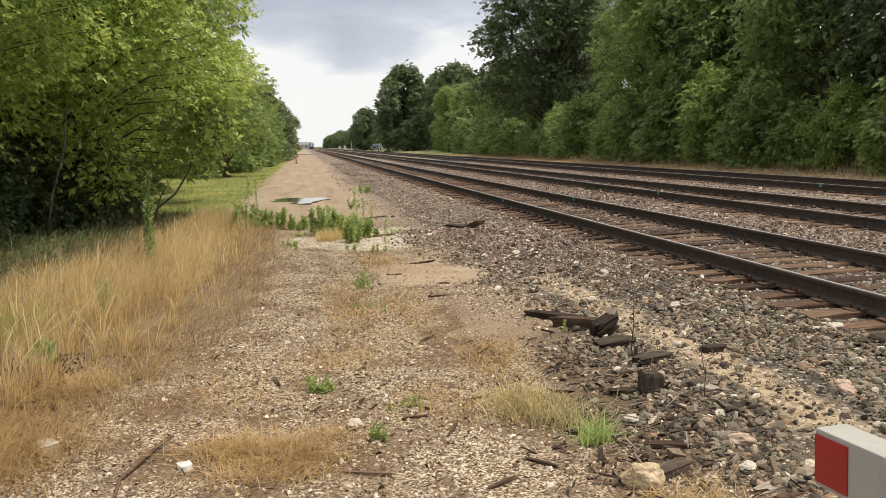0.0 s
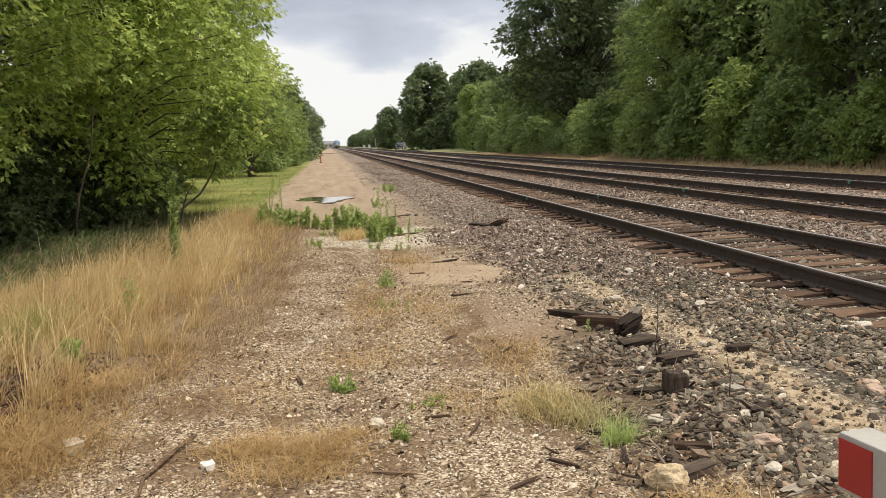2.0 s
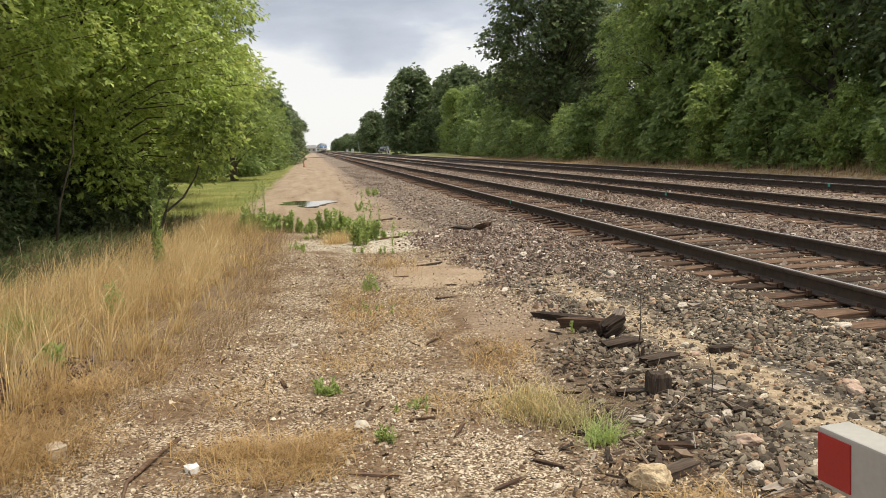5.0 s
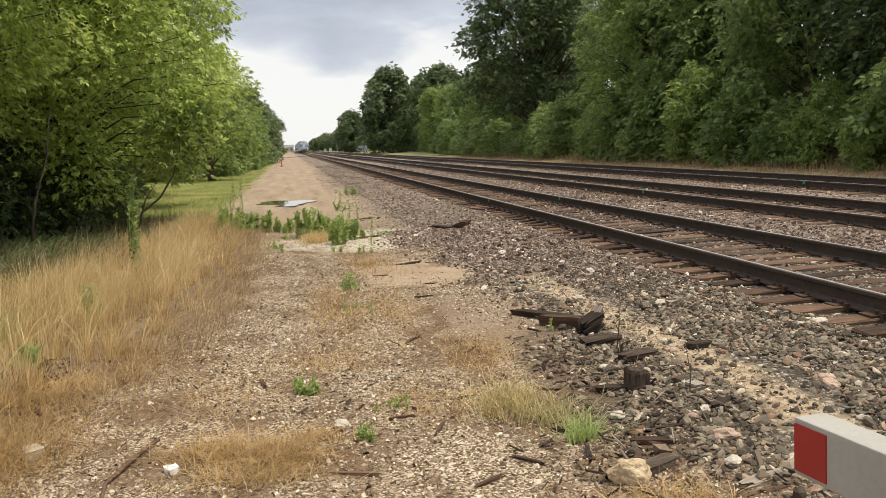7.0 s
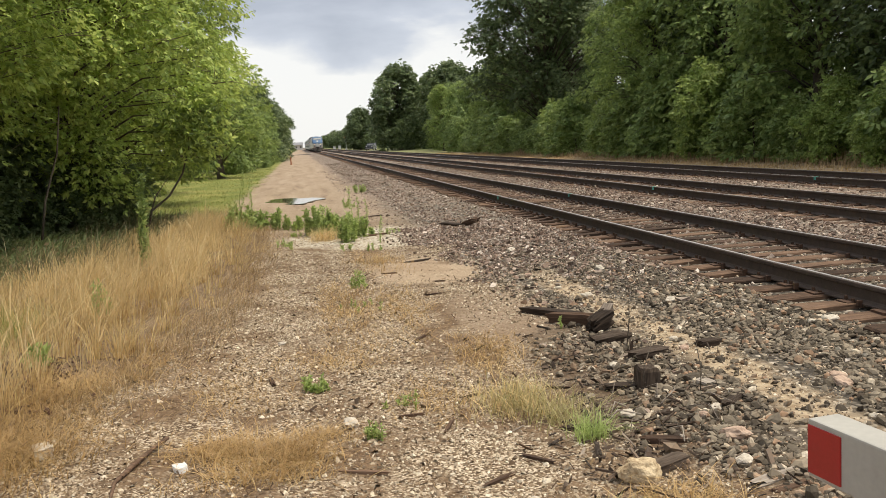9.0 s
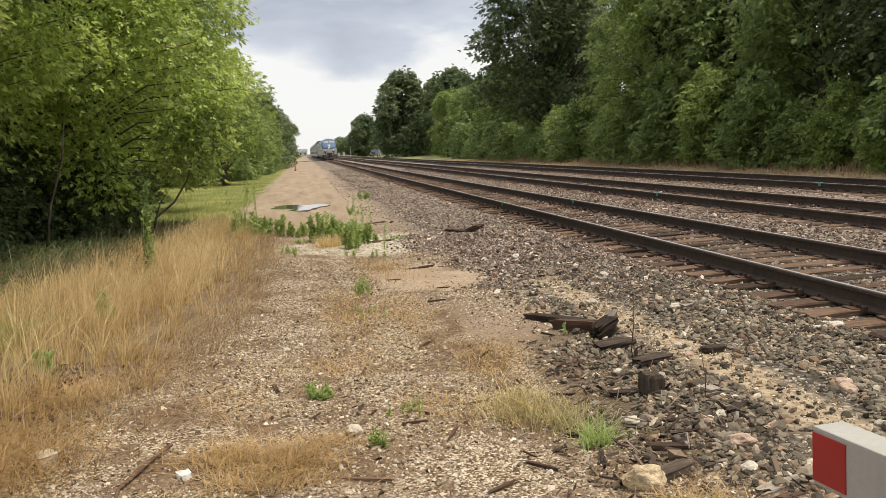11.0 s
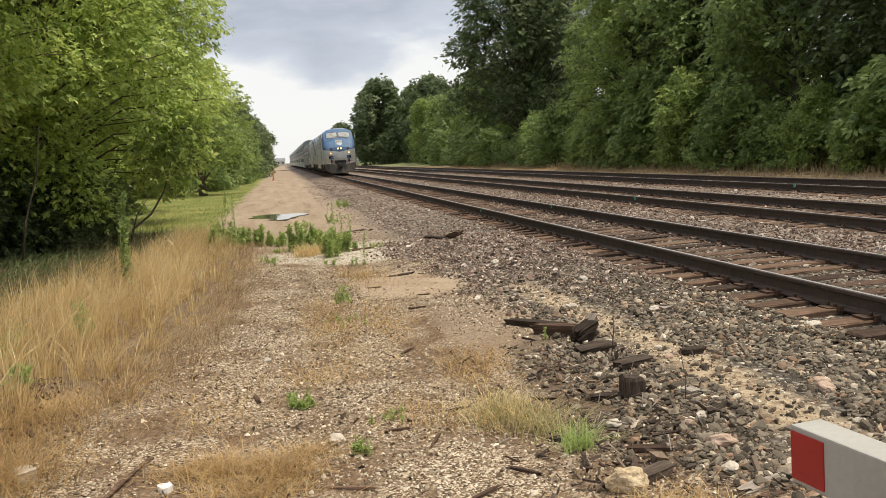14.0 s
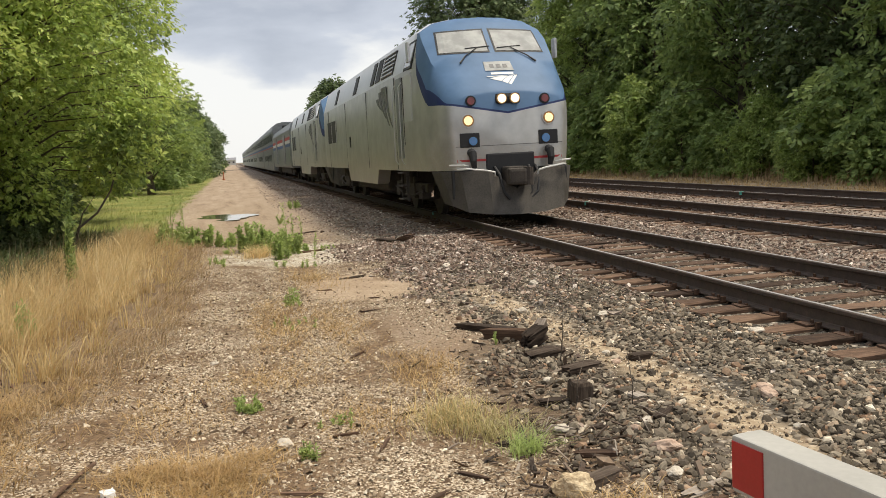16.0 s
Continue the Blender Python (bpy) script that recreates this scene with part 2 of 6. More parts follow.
M = {}
M["ground"] = ground_material()
M["ballast"] = stone_material("ballast_stone", [(0.0, (0.04, 0.03, 0.02)), (0.3, (0.125, 0.1, 0.07)), (0.55, (0.21, 0.172, 0.124)), (0.76, (0.3, 0.25, 0.182)), (0.84, (0.22, 0.15, 0.098)), (0.9, (0.36, 0.225, 0.138)), (0.95, (0.46, 0.375, 0.27)), (1.0, (0.76, 0.67, 0.53))])
M["chips"] = stone_material("limestone_chips", [(0.0, (0.10, 0.064, 0.038)), (0.3, (0.27, 0.195, 0.125)), (0.6, (0.48, 0.39, 0.275)), (0.85, (0.64, 0.54, 0.4)), (1.0, (0.82, 0.73, 0.58))])
M["boulder"] = plain("limestone", (0.27, 0.18, 0.09), (0.66, 0.54, 0.36), 0.9, scale=9, fine=70, bump=0.6, distance=0.01)
M["pale_stone"] = plain("pale_stone", (0.42, 0.36, 0.28), (0.64, 0.58, 0.49), 0.85, scale=14, fine=90, bump=0.4)
M["pink_stone"] = plain("pink_stone", (0.36, 0.24, 0.17), (0.52, 0.39, 0.3), 0.85, scale=14, fine=90, bump=0.4)


def rail_material():
    n = Nodes("rail_steel")
    x, y, z = n.xyz()
    g, s = n.noise(9, 4), n.noise(60, 3)
    rust = n.ramp(n.math("ADD", n.math("MULTIPLY", g, 0.6), n.math("MULTIPLY", s, 0.4)), (0.3, (0.032, 0.023, 0.019)), (0.6, (0.07, 0.047, 0.035)), (0.8, (0.14, 0.08, 0.05)))
    band = n.math("SUBTRACT", 1.0, n.step(n.math("ABSOLUTE", x), 0.011, 0.019))
    top = n.math("MULTIPLY", n.math("MULTIPLY", n.step(z, -0.004, -0.0015), band), n.step(n.math("ADD", g, 0.1), 0.2, 0.4))
    col = n.mix(top, rust, (0.62, 0.6, 0.58))
    n.bump(s, 0.3, 0.003)
    return n.set(col, n.math("MULTIPLY_ADD", top, -0.36, 0.78), top)


def wood_material(name, c1, c2, c3):
    n = Nodes(name)
    m = n.t.nodes.new("ShaderNodeMapping")
    m.inputs["Scale"].default_value = (3.0, 30.0, 30.0)
    n.link(n.co, m.inputs[0])
    grain = n.noise(1.6, 6, 0.6, m.outputs[0])
    patch = n.noise(2.5, 3)
    f = n.math("ADD", n.math("MULTIPLY", grain, 0.7), n.math("MULTIPLY", n.obrandom(), 0.3))
    col = n.ramp(f, (0.3, c1), (0.5, c2), (0.72, c3))
    col = n.mix(n.math("MULTIPLY", n.step(patch, 0.5, 0.75), 0.5), col, c1)
    n.bump(grain, 0.6, 0.008)
    return n.set(col, 0.92, 0.0, 0.2)


M["rail"] = rail_material()
M["tie"] = wood_material("weathered_tie_wood", (0.032, 0.021, 0.015), (0.098, 0.06, 0.04), (0.22, 0.14, 0.092))
M["char"] = wood_material("blackened_timber", (0.016, 0.011, 0.008), (0.052, 0.037, 0.027), (0.15, 0.115, 0.088))
M["grey_wood"] = wood_material("silvered_wood", (0.12, 0.095, 0.075), (0.24, 0.2, 0.165), (0.42, 0.37, 0.31))
M["rust"] = plain("rusted_plate", (0.032, 0.019, 0.013), (0.115, 0.06, 0.034), 0.85, 0.2, 25, 120, 0.4)
M["bark"] = plain("bark", (0.045, 0.036, 0.028), (0.15, 0.12, 0.09), 0.95, scale=5, fine=40, bump=0.8, distance=0.02)
M["leaf_light"] = leaf_material("light_green_leaves", (0.065, 0.122, 0.028), (0.31, 0.425, 0.09), (0.68, 0.75, 0.23), 0.42)
M["leaf_mid"] = leaf_material("green_leaves", (0.045, 0.085, 0.026), (0.165, 0.245, 0.068), (0.42, 0.5, 0.17), 0.42)
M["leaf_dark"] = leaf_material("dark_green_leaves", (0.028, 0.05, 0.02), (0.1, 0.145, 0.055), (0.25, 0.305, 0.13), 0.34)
M["leaf_fresh"] = leaf_material("fresh_green_leaves", (0.06, 0.11, 0.026), (0.21, 0.295, 0.068), (0.46, 0.54, 0.17), 0.44)
M["brown_grass"] = leaf_material("brown_dead_grass", (0.17, 0.105, 0.05), (0.37, 0.255, 0.13), (0.6, 0.46, 0.27), 0.28)
M["weed"] = leaf_material("weed_leaves", (0.15, 0.22, 0.06), (0.36, 0.46, 0.14), (0.62, 0.68, 0.3), 0.5)
M["straw"] = leaf_material("dry_straw", (0.31, 0.19, 0.07), (0.70, 0.51, 0.23), (0.94, 0.80, 0.5), 0.34)
M["dead_grass"] = leaf_material("matted_dead_grass", (0.22, 0.13, 0.05), (0.45, 0.29, 0.12), (0.66, 0.49, 0.24), 0.3)
M["pale_grass"] = leaf_material("pale_green_grass", (0.2, 0.18, 0.07), (0.40, 0.35, 0.15), (0.66, 0.56, 0.31), 0.3)
M["lawn"] = leaf_material("lawn_blades", (0.1, 0.14, 0.03), (0.24, 0.29, 0.07), (0.5, 0.45, 0.17), 0.35)
M["reeds"] = leaf_material("dry_green_reeds", (0.05, 0.05, 0.02), (0.14, 0.12, 0.055), (0.32, 0.26, 0.14), 0.25)

# ---- mesh helpers ----


def part(name, bm, material, parent=None, label="", smooth=False):
    """Link a bmesh as one mesh object, under its thing or part."""
    me = bpy.data.meshes.new(name)
    bm.normal_update()
    bm.to_mesh(me)
    bm.free()
    if smooth:
        me.polygons.foreach_set("use_smooth", [True] * len(me.polygons))
    me.materials.append(material)
    ob = new(name, me)
    if parent:
        ob.parent = parent
    if label:
        ob["label"] = label
    return ob


def mesh_part(name, verts, faces, material, parent=None, label=""):
    me = bpy.data.meshes.new(name)
    verts, faces = np.asarray(verts, dtype=np.float32), np.asarray(faces, dtype=np.int32)
    k = faces.shape[1]
    me.vertices.add(len(verts))
    me.vertices.foreach_set("co", verts.ravel())
    me.loops.add(faces.size)
    me.loops.foreach_set("vertex_index", faces.ravel())
    me.polygons.add(len(faces))
    me.polygons.foreach_set("loop_start", np.arange(0, faces.size, k, dtype=np.int32))
    me.update(calc_edges=True)
    me.shade_flat()
    me.materials.append(material)
    ob = new(name, me)
    if parent:
        ob.parent = parent
    if label:
        ob["label"] = label
    return ob


def thing(name, m, label, category, group=""):
    ob = new(name)
    ob.empty_display_size = 0.1
    ob.matrix_basis = m
    return tagged(ob, label, category, group)


def box(bm, x0, x1, y0, y1, z0, z1, bevel=0.0):
    r = bmesh.ops.create_cube(bm, size=1.0, matrix=Matrix.LocRotScale(((x0 + x1) / 2, (y0 + y1) / 2, (z0 + z1) / 2), None, (x1 - x0, y1 - y0, z1 - z0)))
    if bevel:
        edges = list({e for v in r["verts"] for e in v.link_edges})
        bmesh.ops.bevel(bm, geom=edges, offset=bevel, segments=2, affect="EDGES", profile=0.6)
    return bm


def a_box(*a, **k):
    return box(bmesh.new(), *a, **k)


def cyl(bm, r, depth, m, seg=20, r2=None):
    bmesh.ops.create_cone(bm, cap_ends=True, segments=seg, radius1=r, radius2=r if r2 is None else r2, depth=depth, matrix=m)
    return bm


def tube(bm, pts, radii, seg=8):
    """A tapered, bent round rod through the points."""
    rings = []
    for i, p in enumerate(pts):
        p = Vector(p)
        d = (Vector(pts[min(i + 1, len(pts) - 1)]) - Vector(pts[max(i - 1, 0)])).normalized()
        a = d.orthogonal().normalized()
        b = d.cross(a)
        if rings:
            a = (rings[-1][1] - d * rings[-1][1].dot(d)).normalized()
            b = d.cross(a)
        r = radii[i] if isinstance(radii, (list, tuple)) else radii
        rings.append(([bm.verts.new(p + (a * math.cos(t) + b * math.sin(t)) * r) for t in [2 * math.pi * k / seg for k in range(seg)]], a))
    for (u, _), (v, _) in zip(rings, rings[1:]):
        for k in range(seg):
            bm.faces.new((u[k], u[(k + 1) % seg], v[(k + 1) % seg], v[k]))
    bm.faces.new(rings[0][0][::-1])
    bm.faces.new(rings[-1][0])
    return bm


def unit(v):
    return v / np.maximum(np.linalg.norm(v, axis=-1, keepdims=True), 1e-9)


# ---- ground ----
RAIL_Z = 0.22  # rail head over the service road


def ground_height(x, y):
    """The lie of the land across the tracks: road, ballast shoulder, far verge."""
    x, y = np.asarray(x, dtype=float), np.asarray(y, dtype=float)
    h = np.interp(x, [-60, -8, -3, -1.2, 0.2, 1.8, 2.6, 3.8, 4.1, 4.5, 4.85, 5.95, 6.4, 14.6, 16.0, 19, 60], [0.3, 0.12, 0.03, 0.03, -0.01, -0.01, 0.0, 0.035, 0.02, 0.008, 0.032, 0.036, 0.035, 0.035, -0.05, 0.0, 0.4])
    roll = 0.018 * np.sin(1.7 * x + 0.6 * y) + 0.014 * np.sin(2.9 * x - 1.3 * y + 1.0) + 0.01 * np.sin(5.1 * y + 3.3 * x)
    flat = np.where((x > 3.9) & (x < 14.6), 0.15, 1.0) * np.exp(-np.maximum(y - 40, 0) / 60)
    hollow = -0.035 * np.exp(-(((x + 0.45) / 1.0) ** 2 + ((y - 28.4) / 2.6) ** 2))
    return h + roll * flat + hollow


def build_ground():
    xs = np.unique(np.concatenate([np.linspace(-1500, -60, 14), np.linspace(-60, -12, 22), np.linspace(-12, -4, 26), np.linspace(-4, 4.4, 100), np.linspace(4.4, 16, 50), np.linspace(16, 40, 26), np.linspace(40, 1500, 16)]))
    ys = np.unique(np.concatenate([np.linspace(-400, -8, 14), np.linspace(-8, 2, 20), np.linspace(2, 18, 170), np.linspace(18, 40, 90), np.linspace(40, 120, 60), np.linspace(120, 600, 40), np.linspace(600, 3500, 16)]))
    gx, gy = np.meshgrid(xs, ys)
    v = np.stack([gx, gy, ground_height(gx, gy)], -1).reshape(-1, 3)
    w = len(xs)
    i = (np.arange(len(ys) - 1)[:, None] * w + np.arange(w - 1)[None, :]).ravel()
    ob = mesh_part("ground", v, np.stack([i, i + 1, i + w + 1, i + w], -1), M["ground"])
    ob.data.polygons.foreach_set("use_smooth", [True] * len(ob.data.polygons))
    tagged(ob, "dirt and gravel service road, ballast and grassy verges", "ground", kind="structure")


build_ground()

# ---- loose stones ----
ICO = bmesh.new()
bmesh.ops.create_icosphere(ICO, subdivisions=1, radius=1.0)
ICO_V = np.array([v.co[:] for v in ICO.verts])
ICO_F = np.array([[v.index for v in f.verts] for f in ICO.faces])
ICO.free()
CUBE_V = np.array([(x, y, z) for x in (-1, 1) for y in (-1, 1) for z in (-1, 1)], dtype=float) * 0.7
CUBE_F = np.array([(0, 1, 3), (0, 3, 2), (4, 6, 7), (4, 7, 5), (0, 4, 5), (0, 5, 1), (2, 3, 7), (2, 7, 6), (0, 2, 6), (0, 6, 4), (1, 5, 7), (1, 7, 3)])


OCT_V = np.array([(1, 0, 0), (0, 1, 0), (-1, 0, 0), (0, -1, 0), (0, 0, 1), (0, 0, -1)], dtype=float) * np.array([1.1, 1.0, 0.95])
OCT_F = np.array([(0, 1, 4), (1, 2, 4), (2, 3, 4), (3, 0, 4), (1, 0, 5), (2, 1, 5), (3, 2, 5), (0, 3, 5)])

CHIP_V = np.array([(1, 0.15, -0.5), (0.1, 1, -0.5), (-1, 0, -0.5), (-0.1, -0.9, -0.5), (0.45, 0.25, 0.75), (-0.4, -0.2, 0.7)], dtype=float)
CHIP_F = np.array([(0, 1, 4), (1, 2, 5), (1, 5, 4), (2, 3, 5), (3, 0, 4), (3, 4, 5)])


def stones(name, rng, xy, size, material, base_v, base_f, label, lift=0.25, flat=0.65):
    n = len(xy)
    s = size[:, None] * rng.uniform(0.65, 1.25, (n, 3)) * np.array([1, 1, flat])
    v = base_v[None] * (1 + rng.uniform(-0.42, 0.3, (n, len(base_v), 1)))
    q = unit(rng.normal(size=(n, 4)) * np.array([1, 0.35, 0.35, 1.5]))
    w, x, y, z = q.T
    rot = np.stack([1 - 2 * (y * y + z * z), 2 * (x * y - z * w), 2 * (x * z + y * w), 2 * (x * y + z * w), 1 - 2 * (x * x + z * z), 2 * (y * z - x * w), 2 * (x * z - y * w), 2 * (y * z + x * w), 1 - 2 * (x * x + y * y)], -1).reshape(n, 3, 3)
    v = np.einsum("nij,nkj->nki", rot, v * s[:, None, :])
    v[..., 0] += xy[:, None, 0]
    v[..., 1] += xy[:, None, 1]
    v[..., 2] += (ground_height(xy[:, 0], xy[:, 1]) + size * lift * rng.uniform(0.2, 1.6, n))[:, None]
    f = base_f[None] + (np.arange(n) * len(base_v))[:, None, None]
    return tagged(mesh_part(name, v.reshape(-1, 3), f.reshape(-1, 3), material), label, "gravel", kind="stuff")


def scatter(rng, n, x0, x1, y0, y1, power=1.0):
    """Points thinning out with distance."""
    u = rng.random(n) ** power
    return np.stack([rng.uniform(x0, x1, n), y0 + (y1 - y0) * u], -1)


rng = np.random.default_rng(3)
near = scatter(rng, 44000, 1.55, 4.2, 2.6, 17.0, 1.45)
keep = near[:, 0] + 0.25 * np.sin(near[:, 1] * 1.3) + 0.15 * np.sin(near[:, 1] * 3.1) + rng.normal(0, 0.16, len(near)) > np.interp(near[:, 1], [2, 4, 7, 10, 13, 17], [1.6, 1.75, 2.15, 2.0, 1.85, 1.9])
on_strip = (np.abs(near[:, 0] + 0.15 * np.sin(near[:, 1] * 2.1) - 2.72) < 0.27) & (rng.random(len(near)) < 0.86) & (near[:, 1] < 10.5)
bare = ((near[:, 0] - 1.45) / 0.85) ** 2 + ((near[:, 1] - 11.3) / 1.3) ** 2 < rng.uniform(0.5, 1.1, len(near))
soil = ((near[:, 0] - 1.9) / 0.4) ** 2 + ((near[:, 1] - 5.8) / 2.0) ** 2 < rng.uniform(-0.7, 0.7, len(near))
near = near[keep & ~on_strip & ~bare & ~soil]
between = np.concatenate([scatter(rng, 12000, 4.1, 6.75, 5, 26, 1.4), scatter(rng, 9000, 6.6, 8.0, 8, 34, 1.3), scatter(rng, 6000, 8.0, 12.0, 12, 40, 1.2)])
allxy = np.concatenate([near, between])
# none lies on a tie
on_tie = np.zeros(len(allxy), dtype=bool)
for tx in (5.40, 9.16, 13.2):
    along = np.abs((allxy[:, 1] - 1.6 + 0.2485) % 0.497 - 0.2485)
    on_tie |= (np.abs(allxy[:, 0] - tx) < 1.2 + 0.08 * rng.normal(size=len(allxy))) & ((np.abs(allxy[:, 0] - tx) > 0.7) | (rng.random(len(allxy)) < 0.45)) & ((tx < 6) | (rng.random(len(allxy)) < 0.4)) & (along < 0.125 + 0.03 * rng.normal(size=len(allxy)))
allxy = allxy[~on_tie]
M["ballast_pink"] = stone_material("pinkish_ballast_stone", [(0.0, (0.06, 0.04, 0.03)), (0.3, (0.18, 0.122, 0.092)), (0.6, (0.32, 0.225, 0.17)), (0.8, (0.30, 0.262, 0.22)), (0.93, (0.48, 0.375, 0.3)), (1.0, (0.78, 0.69, 0.6))])
close = (allxy[:, 1] < 8.5) & (allxy[:, 0] < 4.3)
beyond = (allxy[:, 0] + 0.3 * np.sin(allxy[:, 1]) > 6.3) | (allxy[:, 1] + 2.5 * rng.normal(size=len(allxy)) > 11.5)
for xy, bv, bf, mt, words in ((allxy[close], ICO_V, ICO_F, "ballast", "grey-brown crushed stone ballast beside the rails"), (allxy[~close & ~beyond], OCT_V, OCT_F, "ballast", "grey-brown crushed stone ballast round the ties"), (allxy[beyond], CUBE_V, CUBE_F, "ballast_pink", "pinkish-brown ballast between the tracks")):
    stones("ballast_gravel", rng, xy, rng.gamma(6, 0.0032 if bv is not OCT_V else 0.0029, len(xy)), M[mt], bv, bf, words)
farxy = np.concatenate([scatter(rng, 12000, 2.2, 4.2, 16.0, 85, 1.5), scatter(rng, 1500, 1.3, 2.7, 13, 60, 1.3), scatter(rng, 9000, 4.15, 6.65, 24, 90, 1.3), scatter(rng, 6000, 6.7, 8.0, 30, 70), scatter(rng, 6000, 9.8, 12.4, 20, 70)])
stones("far_ballast_gravel", rng, farxy, rng.gamma(7, 0.0030, len(farxy)), M["ballast_pink"], OCT_V, OCT_F, "grey-brown ballast further along the tracks")
fine = scatter(rng, 100000, -2.0, 2.3, 2.6, 14.0, 1.5)
patchy = np.sin(fine[:, 0] * 3.1 + 0.7) + np.sin(fine[:, 1] * 1.1 + fine[:, 0] * 2) + rng.normal(0, 0.8, len(fine)) > -0.9
bare = ((fine[:, 0] - 1.45) / 0.8) ** 2 + ((fine[:, 1] - 11.3) / 1.2) ** 2 < rng.uniform(0.5, 1.1, len(fine))
sooty = ((fine[:, 0] - 2.0) / 0.5) ** 2 + ((fine[:, 1] - 5.6) / 2.1) ** 2 < rng.uniform(0.4, 1.1, len(fine))
off_road = fine[:, 0] < np.interp(fine[:, 1], [2.6, 5, 7, 9, 13], [-2.2, -1.75, -1.25, -0.9, -0.75]) + rng.normal(0, 0.16, len(fine))
fine = fine[patchy & ~bare & ~sooty & ~off_road]
fines = np.stack([2.72 - 0.12 * np.sin(np.linspace(3, 10.5, 5000) * 2.1) + rng.normal(0, 0.15, 5000), np.linspace(3, 10.5, 5000)], -1)
fine = np.concatenate([fine, fines, scatter(rng, 2500, -0.9, 2.6, 14.0, 17.8)])
stones("limestone_gravel", rng, fine, rng.gamma(4, 0.0024, len(fine)), M["chips"], CHIP_V, CHIP_F, "pale limestone chips pressed into the brown service road", 0.1, 0.5)

# ---- railway tracks ----
TRACKS = ((5.40, "beside the service road"), (9.16, "between two others"), (13.2, "below the woods"))
GAUGE = 1.505
TIE_TOP = 0.055


def rail_mesh(name, parent, x):
    """A flat-bottomed rail, its running surface at the local z of 0."""
    half = [(0.010, 0.0), (0.022, -0.0006), (0.031, -0.003), (0.036, -0.009), (0.036, -0.034), (0.009, -0.048), (0.009, -0.135), (0.022, -0.148), (0.07, -0.158), (0.07, -0.17)]
    ring = half + [(-a, b) for a, b in reversed(half)]
    ys = list(np.linspace(-40, 60, 26)) + list(np.linspace(70, 1000, 40))
    v = [(a, y, b) for y in ys for a, b in ring]
    k = len(ring)
    f = [(i * k + j, i * k + (j + 1) % k, (i + 1) * k + (j + 1) % k, (i + 1) * k + j) for i in range(len(ys) - 1) for j in range(k)]
    ob = mesh_part(name, v, f, M["rail"], parent)
    ob.location = (x, 0, 0)
    return ob


def tie_mesh(seed):
    r = random.Random(seed)
    bm = a_box(-1.3, 1.3, -0.112, 0.112, -0.16, 0.0, bevel=0.012)
    bmesh.ops.subdivide_edges(bm, edges=[e for e in bm.edges if abs(e.verts[0].co.x - e.verts[1].co.x) > 1.0], cuts=6)
    for v in bm.verts:
        end = max(0.0, abs(v.co.x) - 0.95)
        v.co.z += r.uniform(-0.006, 0.004) - end * r.uniform(0.0, 0.05)
        v.co.y += r.uniform(-0.008, 0.008)
        v.co.x *= 1 - r.uniform(0, 0.012)
    me = bpy.data.meshes.new("tie")
    bm.to_mesh(me)
    bm.free()
    me.materials.append(M["tie"])
    return me


TIE_MESHES = [tie_mesh(s) for s in range(6)]
RAIL_MARK = plain("teal_paint", (0.04, 0.30, 0.25), (0.12, 0.5, 0.42), 0.6, scale=30, fine=120)


def build_track(x, words, ties, marks):
    r = random.Random(int(x * 10))
    track = thing("railway_track", pose(x, 0, RAIL_Z), "rusty steel rails on weathered wooden ties, " + words, "railway track", "railway tracks")
    for side in (-GAUGE / 2, GAUGE / 2):
        rail_mesh("rail", track, side)
    bm, bs = bmesh.new(), bmesh.new()
    for i in range(ties):
        y = 1.6 + 0.497 * i + r.uniform(-0.012, 0.012)
        ob = new("tie", TIE_MESHES[r.randrange(6)])
        ob.parent = track
        tilt = r.uniform(-1.4, 1.4)
        ob.matrix_basis = pose(r.uniform(-0.06, 0.06), y, TIE_TOP - RAIL_Z + r.uniform(-0.012, 0.006), 0, 0, tilt)
        if y < 60:
            for side in (-GAUGE / 2, GAUGE / 2):
                box(bm, side - 0.16, side + 0.15, y - 0.085, y + 0.085, TIE_TOP - RAIL_Z - 0.008, TIE_TOP - RAIL_Z + 0.011)
                for sx in (-0.085, 0.085):
                    for sy in (-0.05, 0.055):
                        if r.random() < 0.8:
                            up = r.uniform(0.01, 0.035)
                            box(bs, side + sx - 0.012, side + sx + 0.012, y + sy - 0.011, y + sy + 0.011, TIE_TOP - RAIL_Z + 0.012, TIE_TOP - RAIL_Z + 0.016 + up)
                    if r.random() < 0.7:
                        box(bs, side + sx - 0.022, side + sx + 0.022, y - 0.15, y - 0.12, TIE_TOP - RAIL_Z - 0.02, TIE_TOP - RAIL_Z + 0.035)
    tagged(part("tie_plate", bm, M["rust"], track, "rusted steel tie plates"), kind="stuff")
    tagged(part("spike", bs, M["rust"], track, "rusted spikes and rail anchors"), kind="stuff")
    for sx, my in marks:
        bm = bmesh.new()
        box(bm, sx - 0.045, sx - 0.0392, my - 0.05, my + 0.05, -0.08, -0.01, 0.002)
        box(bm, sx - 0.03, sx + 0.028, my - 0.04, my + 0.04, 0.001, 0.004)
        part("paint_mark", bm, RAIL_MARK, track, "teal paint mark on the rail")
    # far ties, joined
    bm = bmesh.new()
    while y < 420:
        box(bm, -1.3, 1.3, y - 0.11, y + 0.11, -0.25, TIE_TOP - RAIL_Z)
        y += 0.55
    tagged(part("far_tie", bm, M["tie"], track), kind="stuff")
    return track


build_track(*TRACKS[0], 290, [(-GAUGE / 2, 21.2), (GAUGE / 2, 20.4)])
build_track(*TRACKS[1], 200, [(-GAUGE / 2, 20.9)])
build_track(*TRACKS[2], 150, [(-GAUGE / 2, 20.6)])

# ---- grass ----


